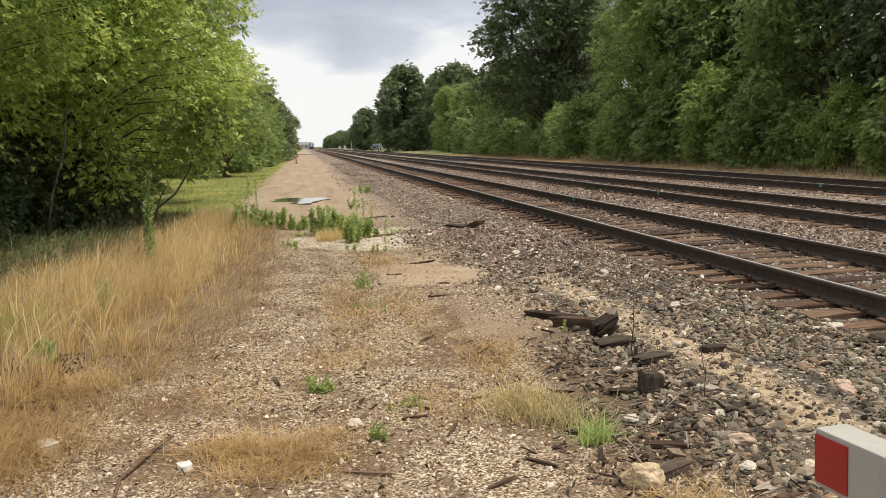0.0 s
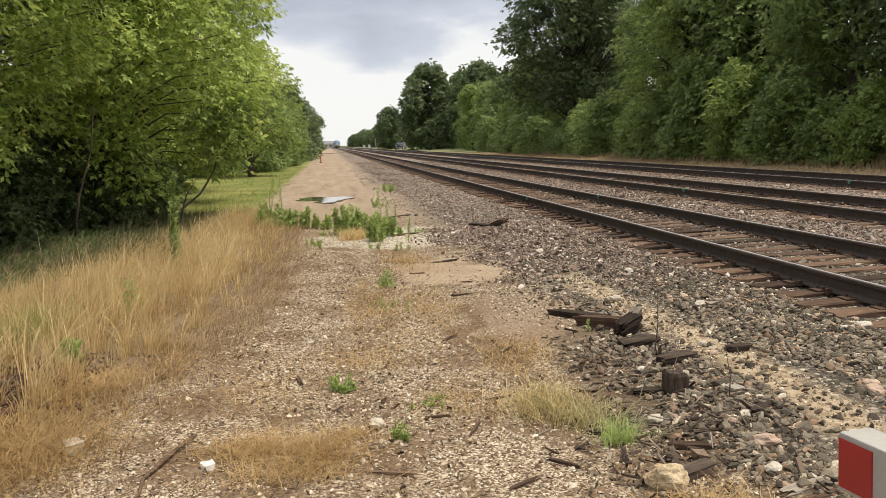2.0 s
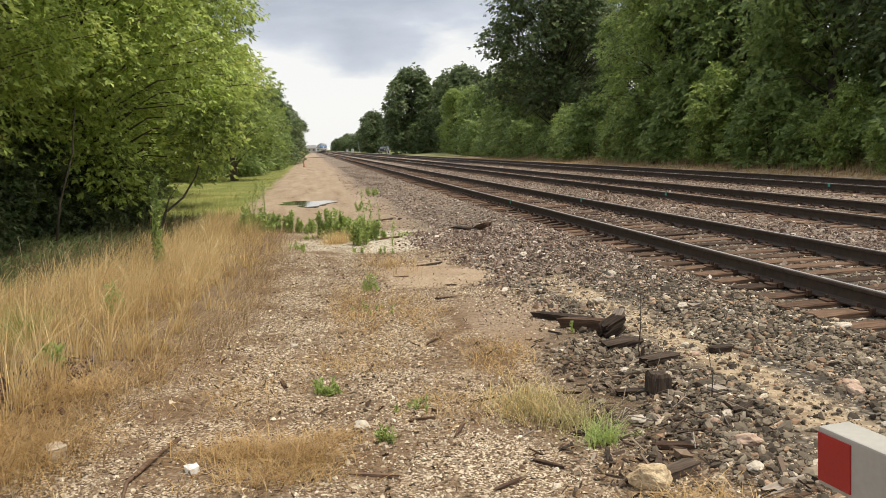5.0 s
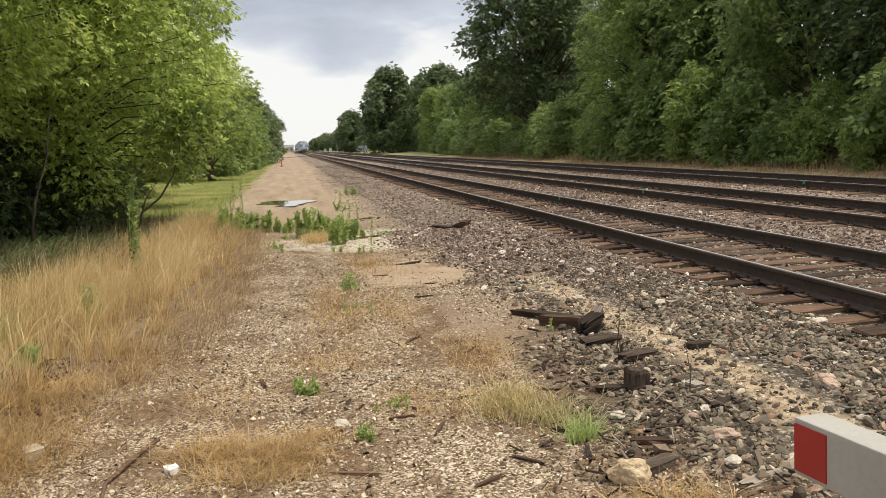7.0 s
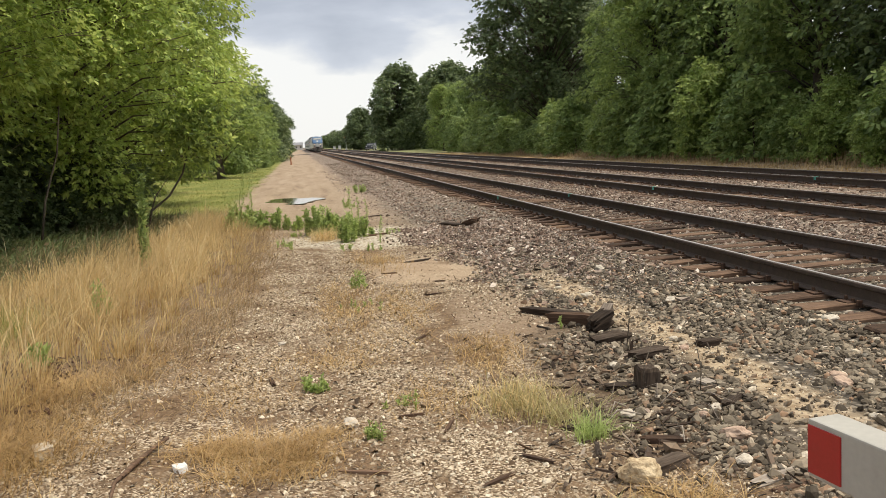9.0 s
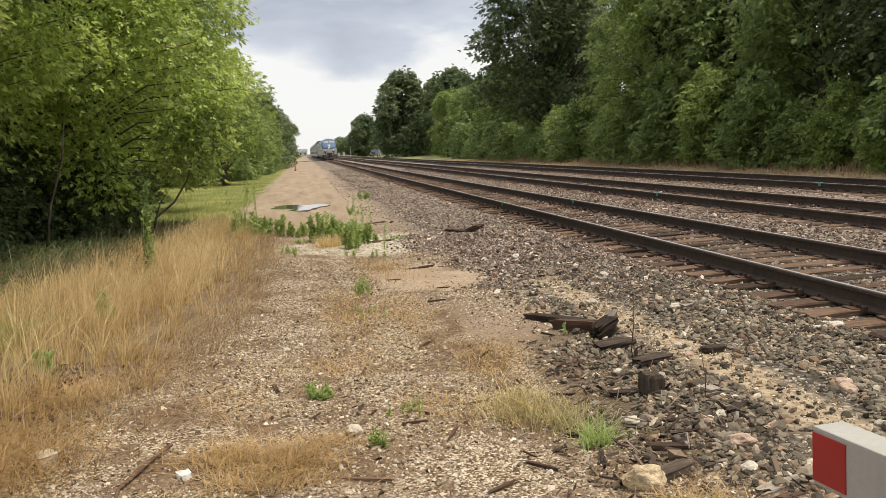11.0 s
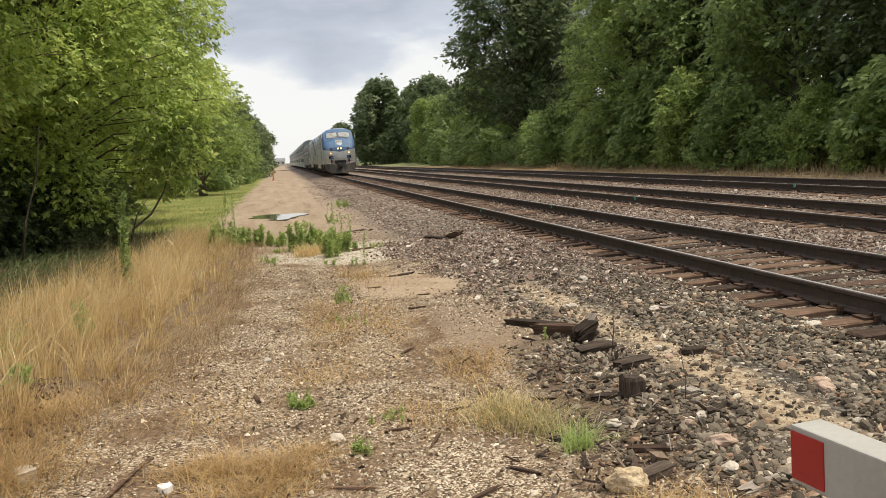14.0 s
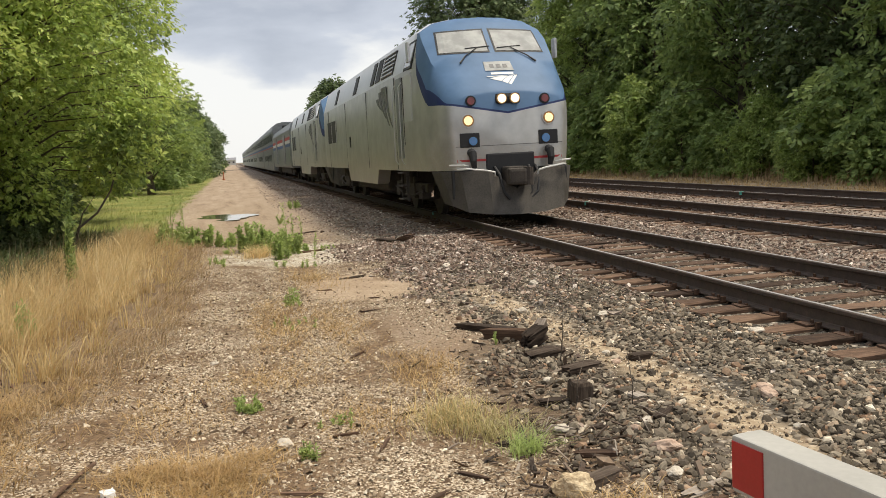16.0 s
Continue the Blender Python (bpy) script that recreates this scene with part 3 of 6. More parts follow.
def blades(name, rng, xy, height, width, lean, material, label, category, seg=3, parent=None, wind=(0.25, -0.1), z=None):
    """Bent, tapering grass blades, one island each."""
    n = len(xy)
    a = rng.uniform(0, 2 * math.pi, n)
    side = np.stack([np.cos(a), np.sin(a), np.zeros(n)], -1)
    d = np.stack([-np.sin(a), np.cos(a), np.zeros(n)], -1) * (lean * rng.uniform(0.2, 1.6, n))[:, None]
    d[:, 0] += wind[0] * lean * 2
    d[:, 1] += wind[1] * lean * 2
    base = np.concatenate([xy, (ground_height(xy[:, 0], xy[:, 1]) if z is None else np.full(n, z))[:, None] - 0.01], 1)
    rows = []
    for k in range(seg + 1):
        t = k / seg
        c = base + d * (height * t ** 1.8)[:, None]
        c[:, 2] += height * (t - 0.35 * np.minimum(lean, 1.0) * t * t)
        w = width * (1 - t ** 2.0) * 0.5
        if k == seg:
            rows.append(c[:, None])
        else:
            rows.append(np.stack([c - side * w[:, None], c + side * w[:, None]], 1))
    v = np.concatenate(rows, 1)
    k = v.shape[1]
    f = []
    for i in range(seg - 1):
        f += [(2 * i, 2 * i + 1, 2 * i + 3), (2 * i, 2 * i + 3, 2 * i + 2)]
    f.append((2 * seg - 2, 2 * seg - 1, 2 * seg))
    faces = np.array(f)[None] + (np.arange(n) * k)[:, None, None]
    ob = mesh_part(name, v.reshape(-1, 3), faces.reshape(-1, 3), material, parent)
    if parent is None:
        tagged(ob, label, category, kind="stuff")
    return ob


def grass_edge(y):
    return np.interp(y, [3, 5.5, 6.5, 8, 10, 14, 17, 20, 22], [-2.1, -1.75, -1.45, -1.15, -0.95, -0.9, -0.95, -1.05, -1.6])


rng = np.random.default_rng(11)


def tussocks(name, rng, centres, per, radius, height, flop, material, label):
    """Clumps of long blades that spring from one foot and bend outwards."""
    n = len(centres)
    who = np.repeat(np.arange(n), per)
    k = len(who)
    a = rng.uniform(0, 2 * math.pi, k)
    u = np.sqrt(rng.random(k))
    rad = (radius * rng.uniform(0.6, 1.4, n))[who]
    base = centres[who] + np.stack([np.cos(a), np.sin(a)], -1) * (u * rad)[:, None] * 0.6
    comb = rng.uniform(0, 2 * math.pi, n)
    pull = np.stack([np.cos(comb) * 0.35 + 0.45, np.sin(comb) * 0.35 - 0.25], -1)[who]
    d = np.stack([np.cos(a), np.sin(a)], -1) * (0.25 + 0.75 * u)[:, None] + pull + rng.normal(0, 0.22, (k, 2))
    h = height[who] * rng.uniform(0.45, 1.15, k) * (1.1 - 0.35 * u)
    reach = h * flop * rng.uniform(0.4, 1.4, k)
    side = np.stack([-d[:, 1], d[:, 0], np.zeros(k)], -1) / np.maximum(np.hypot(d[:, 0], d[:, 1]), 1e-6)[:, None]
    side = unit(side + rng.normal(0, 0.5, (k, 3)) * np.array([1, 1, 0.2]))
    width = rng.uniform(0.004, 0.0105, k)
    z0 = ground_height(base[:, 0], base[:, 1]) - 0.01
    rows, seg = [], 4
    for i in range(seg + 1):
        t = i / seg
        c = np.concatenate([base + d * (reach * t ** 2.0)[:, None], (z0 + h * (t - 0.42 * flop * t ** 2.6))[:, None]], 1)
        w = (width * (1 - 0.85 * t) * 0.5)[:, None] * side
        rows.append(c[:, None] if i == seg else np.stack([c - w, c + w], 1))
    v = np.concatenate(rows, 1)
    f = []
    for i in range(seg - 1):
        f += [(2 * i, 2 * i + 1, 2 * i + 3), (2 * i, 2 * i + 3, 2 * i + 2)]
    f.append((2 * seg - 2, 2 * seg - 1, 2 * seg))
    faces = np.array(f)[None] + (np.arange(k) * v.shape[1])[:, None, None]
    return tagged(mesh_part(name, v.reshape(-1, 3), faces.reshape(-1, 3), material), label, "dry grass", kind="stuff")


g = scatter(rng, 3600, -9.0, -0.6, 5.2, 22.5, 1.15)
depth = grass_edge(g[:, 1]) + 0.2 * np.sin(g[:, 1] * 5.3) + 0.12 * np.sin(g[:, 1] * 13.1) - g[:, 0]
wood_edge = np.interp(g[:, 1], [5, 9, 11, 13, 18, 22.5], [-12, -4.7, -3.7, -3.3, -2.9, -2.6])
ok = (g[:, 0] > wood_edge + rng.normal(0, 0.25, len(g))) & (depth > rng.uniform(0.0, 0.45, len(g)))
g, depth = g[ok], depth[ok]
hgt = np.clip(0.28 + 0.62 * depth, 0.2, 0.74) * rng.uniform(0.55, 1.25, len(g))
hgt *= np.clip(0.55 + 0.45 * (g[:, 0] - wood_edge[ok]), 0.55, 1.0)
brownish = rng.random(len(g)) < 0.3
tussocks("tall_dry_grass", rng, g[~brownish], 30, 0.17, hgt[~brownish], 0.62, M["straw"], "tall golden dry grass leaning over the road edge")
tussocks("withered_grass", rng, g[brownish], 26, 0.2, hgt[brownish] * 0.75, 0.9, M["dead_grass"], "lower withered brown grass among the golden stand")
g = scatter(rng, 5000, -9.5, -2.6, 9, 22.5)
inner = np.interp(g[:, 1], [5, 9, 11, 13, 18, 22.5], [-12, -4.7, -3.7, -3.3, -2.9, -2.6])
g = g[(g[:, 0] < inner + 0.5) & (g[:, 0] > inner - np.abs(rng.normal(0, 0.7, len(g))))]
blades("seeding_grass", rng, g, rng.uniform(0.3, 0.8, len(g)), rng.uniform(0.004, 0.01, len(g)), rng.uniform(0.2, 0.7, len(g)), M["reeds"], "grey-green seeding grass along the foot of the trees", "grass")
g = scatter(rng, 44000, -3.4, 0.1, 3.0, 21, 1.2)
ok = np.abs(g[:, 0] - grass_edge(g[:, 1]) - 0.12) < np.abs(rng.normal(0, 0.29, len(g)))
g = g[ok]
blades("dead_verge_grass", rng, g, rng.uniform(0.06, 0.24, len(g)), rng.uniform(0.004, 0.008, len(g)), rng.uniform(0.5, 1.4, len(g)), M["brown_grass"], "short brown dead grass along the road edge", "dry grass")
# undergrowth added below the trees, its dark colour stands in for deep shade
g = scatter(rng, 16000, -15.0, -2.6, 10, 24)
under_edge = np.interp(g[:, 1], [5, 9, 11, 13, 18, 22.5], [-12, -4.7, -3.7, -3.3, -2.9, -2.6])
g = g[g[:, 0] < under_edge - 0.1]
blades("ground_ivy", rng, g, rng.uniform(0.06, 0.3, len(g)), rng.uniform(0.03, 0.07, len(g)), rng.uniform(0.5, 1.6, len(g)), M["leaf_dark"], "low plants added under the trees, coloured dark for the shade", "ground cover", seg=2)
# matted patches on the road
patches = [(-0.5, 4.85, 0.24, 0.2, 800, 0.12), (-0.15, 4.7, 0.2, 0.22, 700, 0.15), (-0.3, 4.4, 0.35, 0.2, 600, 0.1), (0.05, 5.0, 0.2, 0.15, 250, 0.08), (-1.7, 4.9, 0.4, 0.4, 1500, 0.18), (0.35, 9.2, 0.3, 1.6, 1500, 0.10), (0.2, 7.0, 0.45, 0.5, 900, 0.07), (0.9, 8.8, 0.25, 1.2, 900, 0.1), (-0.55, 6.1, 0.4, 0.8, 700, 0.08), (0.95, 12.4, 0.35, 1.2, 800, 0.14), (1.3, 6.6, 0.3, 0.6, 700, 0.12), (0.7, 5.6, 0.3, 0.4, 500, 0.08), (1.55, 3.6, 0.25, 0.25, 700, 0.1), (-1.5, 5.7, 0.4, 0.7, 700, 0.09), (-1.75, 6.3, 0.35, 0.5, 1300, 0.15), (-1.95, 5.4, 0.35, 0.5, 1100, 0.16), (-1.25, 6.9, 0.25, 0.6, 600, 0.1)]
g = np.concatenate([rng.normal((x, y), (sx * 0.55, sy * 0.55), (n, 2)) for x, y, sx, sy, n, h in patches])
hh = np.concatenate([np.full(n, h) for x, y, sx, sy, n, h in patches]) * rng.uniform(0.4, 1.3, len(g))
blades("matted_road_grass", rng, g, hh, rng.uniform(0.003, 0.006, len(g)), rng.uniform(0.7, 2.4, len(g)), M["dead_grass"], "matted patches of straw-coloured grass on the road", "dry grass", wind=(0.04, -0.02))
# mown verge beside the road
g = scatter(rng, 46000, -16, -1.5, 22.0, 75.0, 1.6)
g = g[g[:, 0] < -1.9 + 0.2 * np.sin(g[:, 1]) + rng.normal(0, 0.12, len(g))]
blades("mown_grass", rng, g, rng.uniform(0.04, 0.13, len(g)), rng.uniform(0.008, 0.018, len(g)), rng.uniform(0.5, 1.3, len(g)), M["lawn"], "mown green grass verge with dry yellow streaks", "grass", seg=2)
# tall weeds along the far verge under the trees
g = scatter(rng, 15000, 17.0, 19.7, 14, 95, 1.2)
blades("far_verge_grass", rng, g, np.clip((g[:, 0] - 17.0) * 0.28, 0.06, 0.7) * rng.uniform(0.3, 1.35, len(g)), rng.uniform(0.012, 0.03, len(g)), rng.uniform(0.15, 0.45, len(g)), M["brown_grass"], "tall brown grass under the trees beyond the tracks", "grass")
g = scatter(rng, 9000, 15.2, 17.6, 16, 110, 1.2)
blades("dry_far_verge", rng, g, rng.uniform(0.04, 0.2, len(g)), rng.uniform(0.012, 0.03, len(g)), rng.uniform(0.4, 1.0, len(g)), M["dead_grass"], "short dry grass on the verge beyond the tracks", "dry grass", seg=2)

# ---- trees ----


def leaves(name, rng, c, out, size, material, parent, narrow=0.25, droop=0.3, jitter=0.75):
    """Folded leaf blades at the points c, facing outwards and hanging a little."""
    n = len(c)
    u = unit(out * 0.8 + rng.normal(0, jitter, (n, 3)) + np.array([0, 0, -droop]))
    v = unit(np.cross(u, rng.normal(size=(n, 3)) * 0.6 + np.array([0, 0, 1.0])))
    w = np.cross(u, v)
    s = (size * rng.uniform(0.6, 1.35, n))[:, None]
    p = np.stack([c, c + s * (0.5 * u + narrow * v + 0.12 * w), c + s * u - s * 0.12 * w, c + s * (0.5 * u - narrow * v + 0.12 * w)], 1)
    f = np.array([(0, 1, 2), (0, 2, 3)])[None] + (np.arange(n) * 4)[:, None, None]
    return mesh_part(name, p.reshape(-1, 3), f.reshape(-1, 3), material, parent)


def compound_leaves(name, rng, c, axis, face, size, material, parent, narrow=0.27):
    """Leaves of three drooping leaflets on a stalk; face: where their upper sides look."""
    n = len(c)
    u = unit(axis)
    w = unit(face - u * (face * u).sum(1, keepdims=True))
    v = np.cross(w, u)
    s = (size * rng.uniform(0.65, 1.3, n))[:, None]
    rows = []
    for turn, at, k in ((0.0, 0.55, 1.0), (0.95, 0.3, 0.85), (-0.95, 0.3, 0.85)):
        a = turn + rng.normal(0, 0.2, n)[:, None]
        d = u * np.cos(a) + v * np.sin(a)
        e = v * np.cos(a) - u * np.sin(a)
        lift = w * rng.normal(0, 0.16, n)[:, None]
        p = c + u * s * at
        rows.append(np.stack([p, p + s * k * (0.45 * d + narrow * e + lift * 0.5 - 0.05 * w), p + s * k * (d + lift - 0.22 * w), p + s * k * (0.45 * d - narrow * e + lift * 0.5 - 0.05 * w)], 1))
    p = np.stack(rows, 1).reshape(-1, 3)
    f = np.array([(0, 1, 2), (0, 2, 3)])[None] + (np.arange(3 * n) * 4)[:, None, None]
    return mesh_part(name, p, f.reshape(-1, 3), material, parent)


def tree(name, seed, m, height, spread, n_leaves, leaf, material, label, lobes=60, trunk_r=0.2, low=0.25, lean=(0, 0), pad=0.21, narrow=0.27, twigs=0, foot=0.24):
    """A trunk with limbs, and a crown of leafy pads with gaps between them; low: where the crown starts, as a part of the height."""
    rng, r = np.random.default_rng(seed), random.Random(seed)
    ob = thing(name, m, label, "tree" if height > 4.7 else "shrub")
    bm = bmesh.new()
    top = Vector((lean[0] * height, lean[1] * height, height * 0.8))
    path = [Vector((0, 0, -0.1))] + [top * t + Vector((r.uniform(-1, 1), r.uniform(-1, 1), 0)) * 0.05 * height * t for t in (0.15, 0.35, 0.6, 0.85, 1.0)]
    tube(bm, path, [trunk_r * 1.35, trunk_r, trunk_r * 0.8, trunk_r * 0.6, trunk_r * 0.35, trunk_r * 0.12], 9)
    part("trunk", bm, M["bark"], ob, smooth=True)
    centres, radii = [], []
    bm = bmesh.new()
    for i in range(lobes):
        t = (i + r.random()) / lobes
        z = height * (low + (0.95 - low) * t)
        prof = math.sin(math.pi * (foot + (0.94 - foot) * t)) ** 0.65
        a = i * 2.4 + r.uniform(-0.5, 0.5)
        bulge = 1 + 0.16 * math.sin(2 * a + seed) + 0.12 * math.sin(3 * a + 5 * t + seed * 2)
        size = spread * pad * r.uniform(0.65, 1.4)
        rad = max(0.0, spread * prof * bulge * (r.uniform(0.82, 1.0) if i % 4 else r.uniform(0.15, 0.65)) - size * 0.6)
        c = Vector((math.cos(a) * rad + lean[0] * z, math.sin(a) * rad + lean[1] * z, z))
        centres.append(c)
        radii.append(size)
        k = top * min(0.85, max(0.12, t * 0.8 + 0.05))
        mid = k.lerp(c, 0.55) + Vector((0, 0, 0.04 * height))
        tube(bm, [k, mid, c, c + (c - mid) * 0.3], [trunk_r * 0.17, trunk_r * 0.11, trunk_r * 0.06, 0.005], 4)
    tagged(part("bough", bm, M["bark"], ob, smooth=True), kind="stuff")
    centres, radii = np.array([c[:] for c in centres]), np.array(radii)
    n = n_leaves // 3
    who = rng.choice(lobes, n, p=radii ** 2 / (radii ** 2).sum())
    d = unit(rng.normal(size=(n, 3)) + np.array([0, 0, 0.35]))
    rr = rng.uniform(0.35, 1.0, n) ** 0.5 * (1 + 0.16 * rng.normal(size=n).clip(-1, 2))
    c = centres[who] + d * (radii[who] * rr)[:, None] * np.array([1.05, 1.05, 0.8])
    flat = np.hypot(d[:, 0], d[:, 1]) * rr
    c[:, 2] -= 0.32 * radii[who] * flat ** 2
    c[:, 2] = np.maximum(c[:, 2], 0.08 + 0.3 * rng.random(n))
    away = centres[who] * np.array([1, 1, 0]) - np.array([lean[0] * height * 0.5, lean[1] * height * 0.5, 0])
    away = unit(away + 1e-6)
    axis = d * np.array([0.9, 0.9, 0.15]) + away * 0.4 + rng.normal(0, 0.4, (n, 3)) + np.array([0, 0, -0.38])
    face = np.array([0, 0, 0.6]) + d * 0.5 + away * 0.5 + rng.normal(0, 0.38, (n, 3))
    compound_leaves("crown", rng, c, axis, face, leaf, material, ob, narrow)
    if twigs:
        bm = bmesh.new()
        for i in range(twigs):
            j = r.randrange(lobes)
            a, up = r.uniform(0, 6.28), r.uniform(-0.1, 0.6)
            k = Vector(centres[j])
            e = Vector((math.cos(a), math.sin(a), up)) * float(radii[j])
            tube(bm, [k, k + e * 0.6, k + e * 1.15 + Vector((0, 0, -0.1))], [0.012, 0.008, 0.003], 3)
        tagged(part("twig", bm, M["twig"], ob, "pale thin twigs"), kind="stuff")
    return ob


def again(ob, x, y, turn, scale, label=""):
    """Another tree of the same kind, turned and grown differently."""
    c = copy_thing(ob, pose(x, y, 0, 0, 0, turn))
    c.scale = scale if isinstance(scale, tuple) else (scale, scale, scale)
    if label:
        c["label"] = label
    return c


M["twig"] = plain("pale_twig_bark", (0.16, 0.15, 0.09), (0.34, 0.31, 0.2), 0.85, scale=8, fine=60)

# light-green trees leaning over the grass on the near side
BOX = "light green broad-leaved tree with drooping twigs over dry grass"
tree("tree", 1, pose(-5.3, 21.6, 0), 10.2, 3.9, 104000, 0.125, M["leaf_light"], BOX, lobes=190, low=0.09, pad=0.18, twigs=300, foot=0.16, lean=(0.03, -0.02))
tree("tree", 2, pose(-7.4, 16.4, 0), 9.6, 3.9, 96000, 0.125, M["leaf_light"], BOX, lobes=180, low=0.16, pad=0.18, twigs=260, foot=0.06, lean=(0.07, -0.06))
tree("tree", 7, pose(-7.3, 12.2, 0), 8.6, 4.0, 66000, 0.115, M["leaf_light"], "light green tree with a bough hanging over dry grass", lobes=120, low=0.34, pad=0.18, twigs=200, foot=0.04, lean=(0.05, 0.0))
tree("tree", 3, pose(-5.6, 30.0, 0), 9.8, 3.5, 42000, 0.16, M["leaf_light"], "light green tree with thin bent branches by the mown verge", lobes=95, low=0.2, pad=0.21)
tree("tree", 4, pose(-6.6, 38, 0), 15.5, 4.5, 30000, 0.26, M["leaf_mid"], "tall darker green tree behind the near trees", lobes=90, low=0.26)
# mostly hidden trees, added to keep light out from under the near ones
back = tree("tree", 9, pose(-12.5, 21, 0), 10.5, 3.9, 13000, 0.27, M["leaf_mid"], "dense green tree added mostly out of sight to block light", lobes=70, low=0.03, pad=0.22)
for x, y, turn, s in ((-10, 27, 200, 1.0), (-16.5, 16, 260, 1.0), (-14, 29, 30, 1.0), (-13.5, 12, 90, 0.9)):
    again(back, x, y, turn, s)
tree("tree", 8, pose(-4.6, 55, 0), 8.0, 2.9, 9000, 0.21, M["leaf_fresh"], "thinly leaved light green tree by the verge", lobes=46, low=0.2, pad=0.2)
row = tree("tree", 5, pose(-5.3, 66, 0), 7.0, 3.3, 14000, 0.25, M["leaf_mid"], "green tree in the row along the verge", lobes=60, low=0.06)
for x, y, turn, s in ((-4.9, 77, 150, 0.95), (-4.7, 88, 220, 0.95), (-8.5, 58, 60, 1.0), (-11, 46, 190, 1.1), (-13, 58, 250, 1.3)):
    again(row, x, y, turn, s)
row_dark = tree("tree", 6, pose(-5.0, 100, 0), 8.8, 3.6, 15000, 0.3, M["leaf_dark"], "dark green tree at the end of the verge row", lobes=60, low=0.06)
for x, y, turn, s in ((-4.9, 113, 70, 1.08), (-4.7, 127, 30, 1.0), (-4.6, 142, 140, 1.05), (-4.9, 165, 140, 1.1), (-5.4, 195, 200, 1.2), (-7.5, 245, 20, 1.4)):
    again(row_dark, x, y, turn, s)

# woods beyond the tracks
DEEP = "tall dark green tree in the woods beyond the tracks"
wood_a = tree("tree", 21, pose(20.6, 74, 0), 21, 6.0, 46000, 0.30, M["leaf_dark"], "very tall dark tree reaching over the others", lobes=150, low=0.2, trunk_r=0.4, pad=0.19, narrow=0.34)
wood_b = tree("tree", 22, pose(22.0, 44, 0), 14.5, 4.4, 30000, 0.28, M["leaf_mid"], "green tree with hanging boughs beyond the tracks", lobes=120, low=0.05, trunk_r=0.25, pad=0.2)
wood_c = tree("tree", 23, pose(21.5, 90, 0), 9.6, 3.6, 17000, 0.32, M["leaf_mid"], "mid-green tree of middling height beyond the tracks", lobes=70, low=0.06, trunk_r=0.22)
wood_g = tree("tree", 25, pose(27, 54, 0), 20, 5.8, 15000, 0.46, M["leaf_dark"], DEEP, lobes=90, low=0.12, trunk_r=0.4, narrow=0.36)
for src, x, y, turn, s in (
    (wood_g, 29, 38, 200, 0.95), (wood_g, 28, 26, 20, 0.95), (wood_g, 31, 66, 300, 1.0), (wood_a, 25.5, 84, 160, 0.8), (wood_g, 31, 100, 60, 0.5),
    (wood_b, 21.6, 35.5, 100, 0.95), (wood_a, 23.4, 29.5, 190, 0.75), (wood_b, 21.9, 22.5, 260, 0.9), (wood_a, 24, 46, 320, 0.8), (wood_b, 24, 16, 50, 1.1), (wood_b, 23.2, 61, 210, 0.8),
    (wood_c, 22.5, 101, 90, 0.95), (wood_c, 23.0, 114, 180, 1.05), (wood_c, 24.5, 128, 250, 1.05), (wood_c, 25, 142, 30, 1.1),
):
    again(src, x, y, turn, s, DEEP if src is wood_a else "")
wood_d = tree("tree", 24, pose(20.2, 182, 0), 17.2, 6.9, 24000, 0.5, M["leaf_dark"], "broad dark tree far along the tracks", lobes=90, low=0.05, trunk_r=0.4, pad=0.2, narrow=0.36)
for x, y, turn, s in ((29, 172, 60, 0.95), (30, 196, 120, 0.95), (26.5, 156, 190, 0.62), (36, 215, 100, 0.9), (17.6, 262, 20, 0.7), (25, 275, 250, 0.72)):
    again(wood_d, x, y, turn, s)
wood_f = tree("tree", 26, pose(25, 330, 0), 11.0, 4.6, 6500, 0.62, M["leaf_dark"], "broad green tree far down the line", lobes=60, low=0.05, trunk_r=0.3, pad=0.22, narrow=0.36)
for x, y, turn, s in ((34, 300, 90, 1.2), (30, 400, 10, 0.95), (23, 430, 40, 0.8), (24, 500, 170, 0.8), (21, 560, 230, 0.72), (20, 680, 20, 0.76), (20, 820, 260, 0.85), (26, 940, 60, 1.1), (34, 520, 80, 1.25), (36, 640, 150, 1.4), (30, 760, 200, 1.3), (-30, 420, 60, 1.4), (-34, 620, 130, 1.5), (27, 360, 120, 0.95), (26, 462, 300, 0.9), (25, 530, 15, 0.9), (24, 615, 200, 0.95), (24, 720, 75, 1.0), (25, 880, 140, 1.1)):
    again(wood_f, x, y, turn, s)
# shrubs under the near trees, their dark leaf colour stands in for shade
under = tree("shrub", 33, pose(-7.6, 23.4, 0), 3.2, 1.7, 9000, 0.15, M["leaf_dark"], "shrub under the near trees, dark leaf colour standing in for shade", lobes=34, low=0.05, trunk_r=0.04, pad=0.27)
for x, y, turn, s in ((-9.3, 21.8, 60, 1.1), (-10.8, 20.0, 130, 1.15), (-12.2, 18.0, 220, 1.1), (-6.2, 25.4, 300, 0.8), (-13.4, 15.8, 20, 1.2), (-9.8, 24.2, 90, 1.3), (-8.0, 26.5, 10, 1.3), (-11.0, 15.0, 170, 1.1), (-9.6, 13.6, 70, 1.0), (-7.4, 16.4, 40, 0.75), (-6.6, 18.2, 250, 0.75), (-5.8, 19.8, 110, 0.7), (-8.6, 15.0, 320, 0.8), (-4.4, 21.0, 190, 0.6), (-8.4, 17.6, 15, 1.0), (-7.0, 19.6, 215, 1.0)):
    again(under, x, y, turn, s)
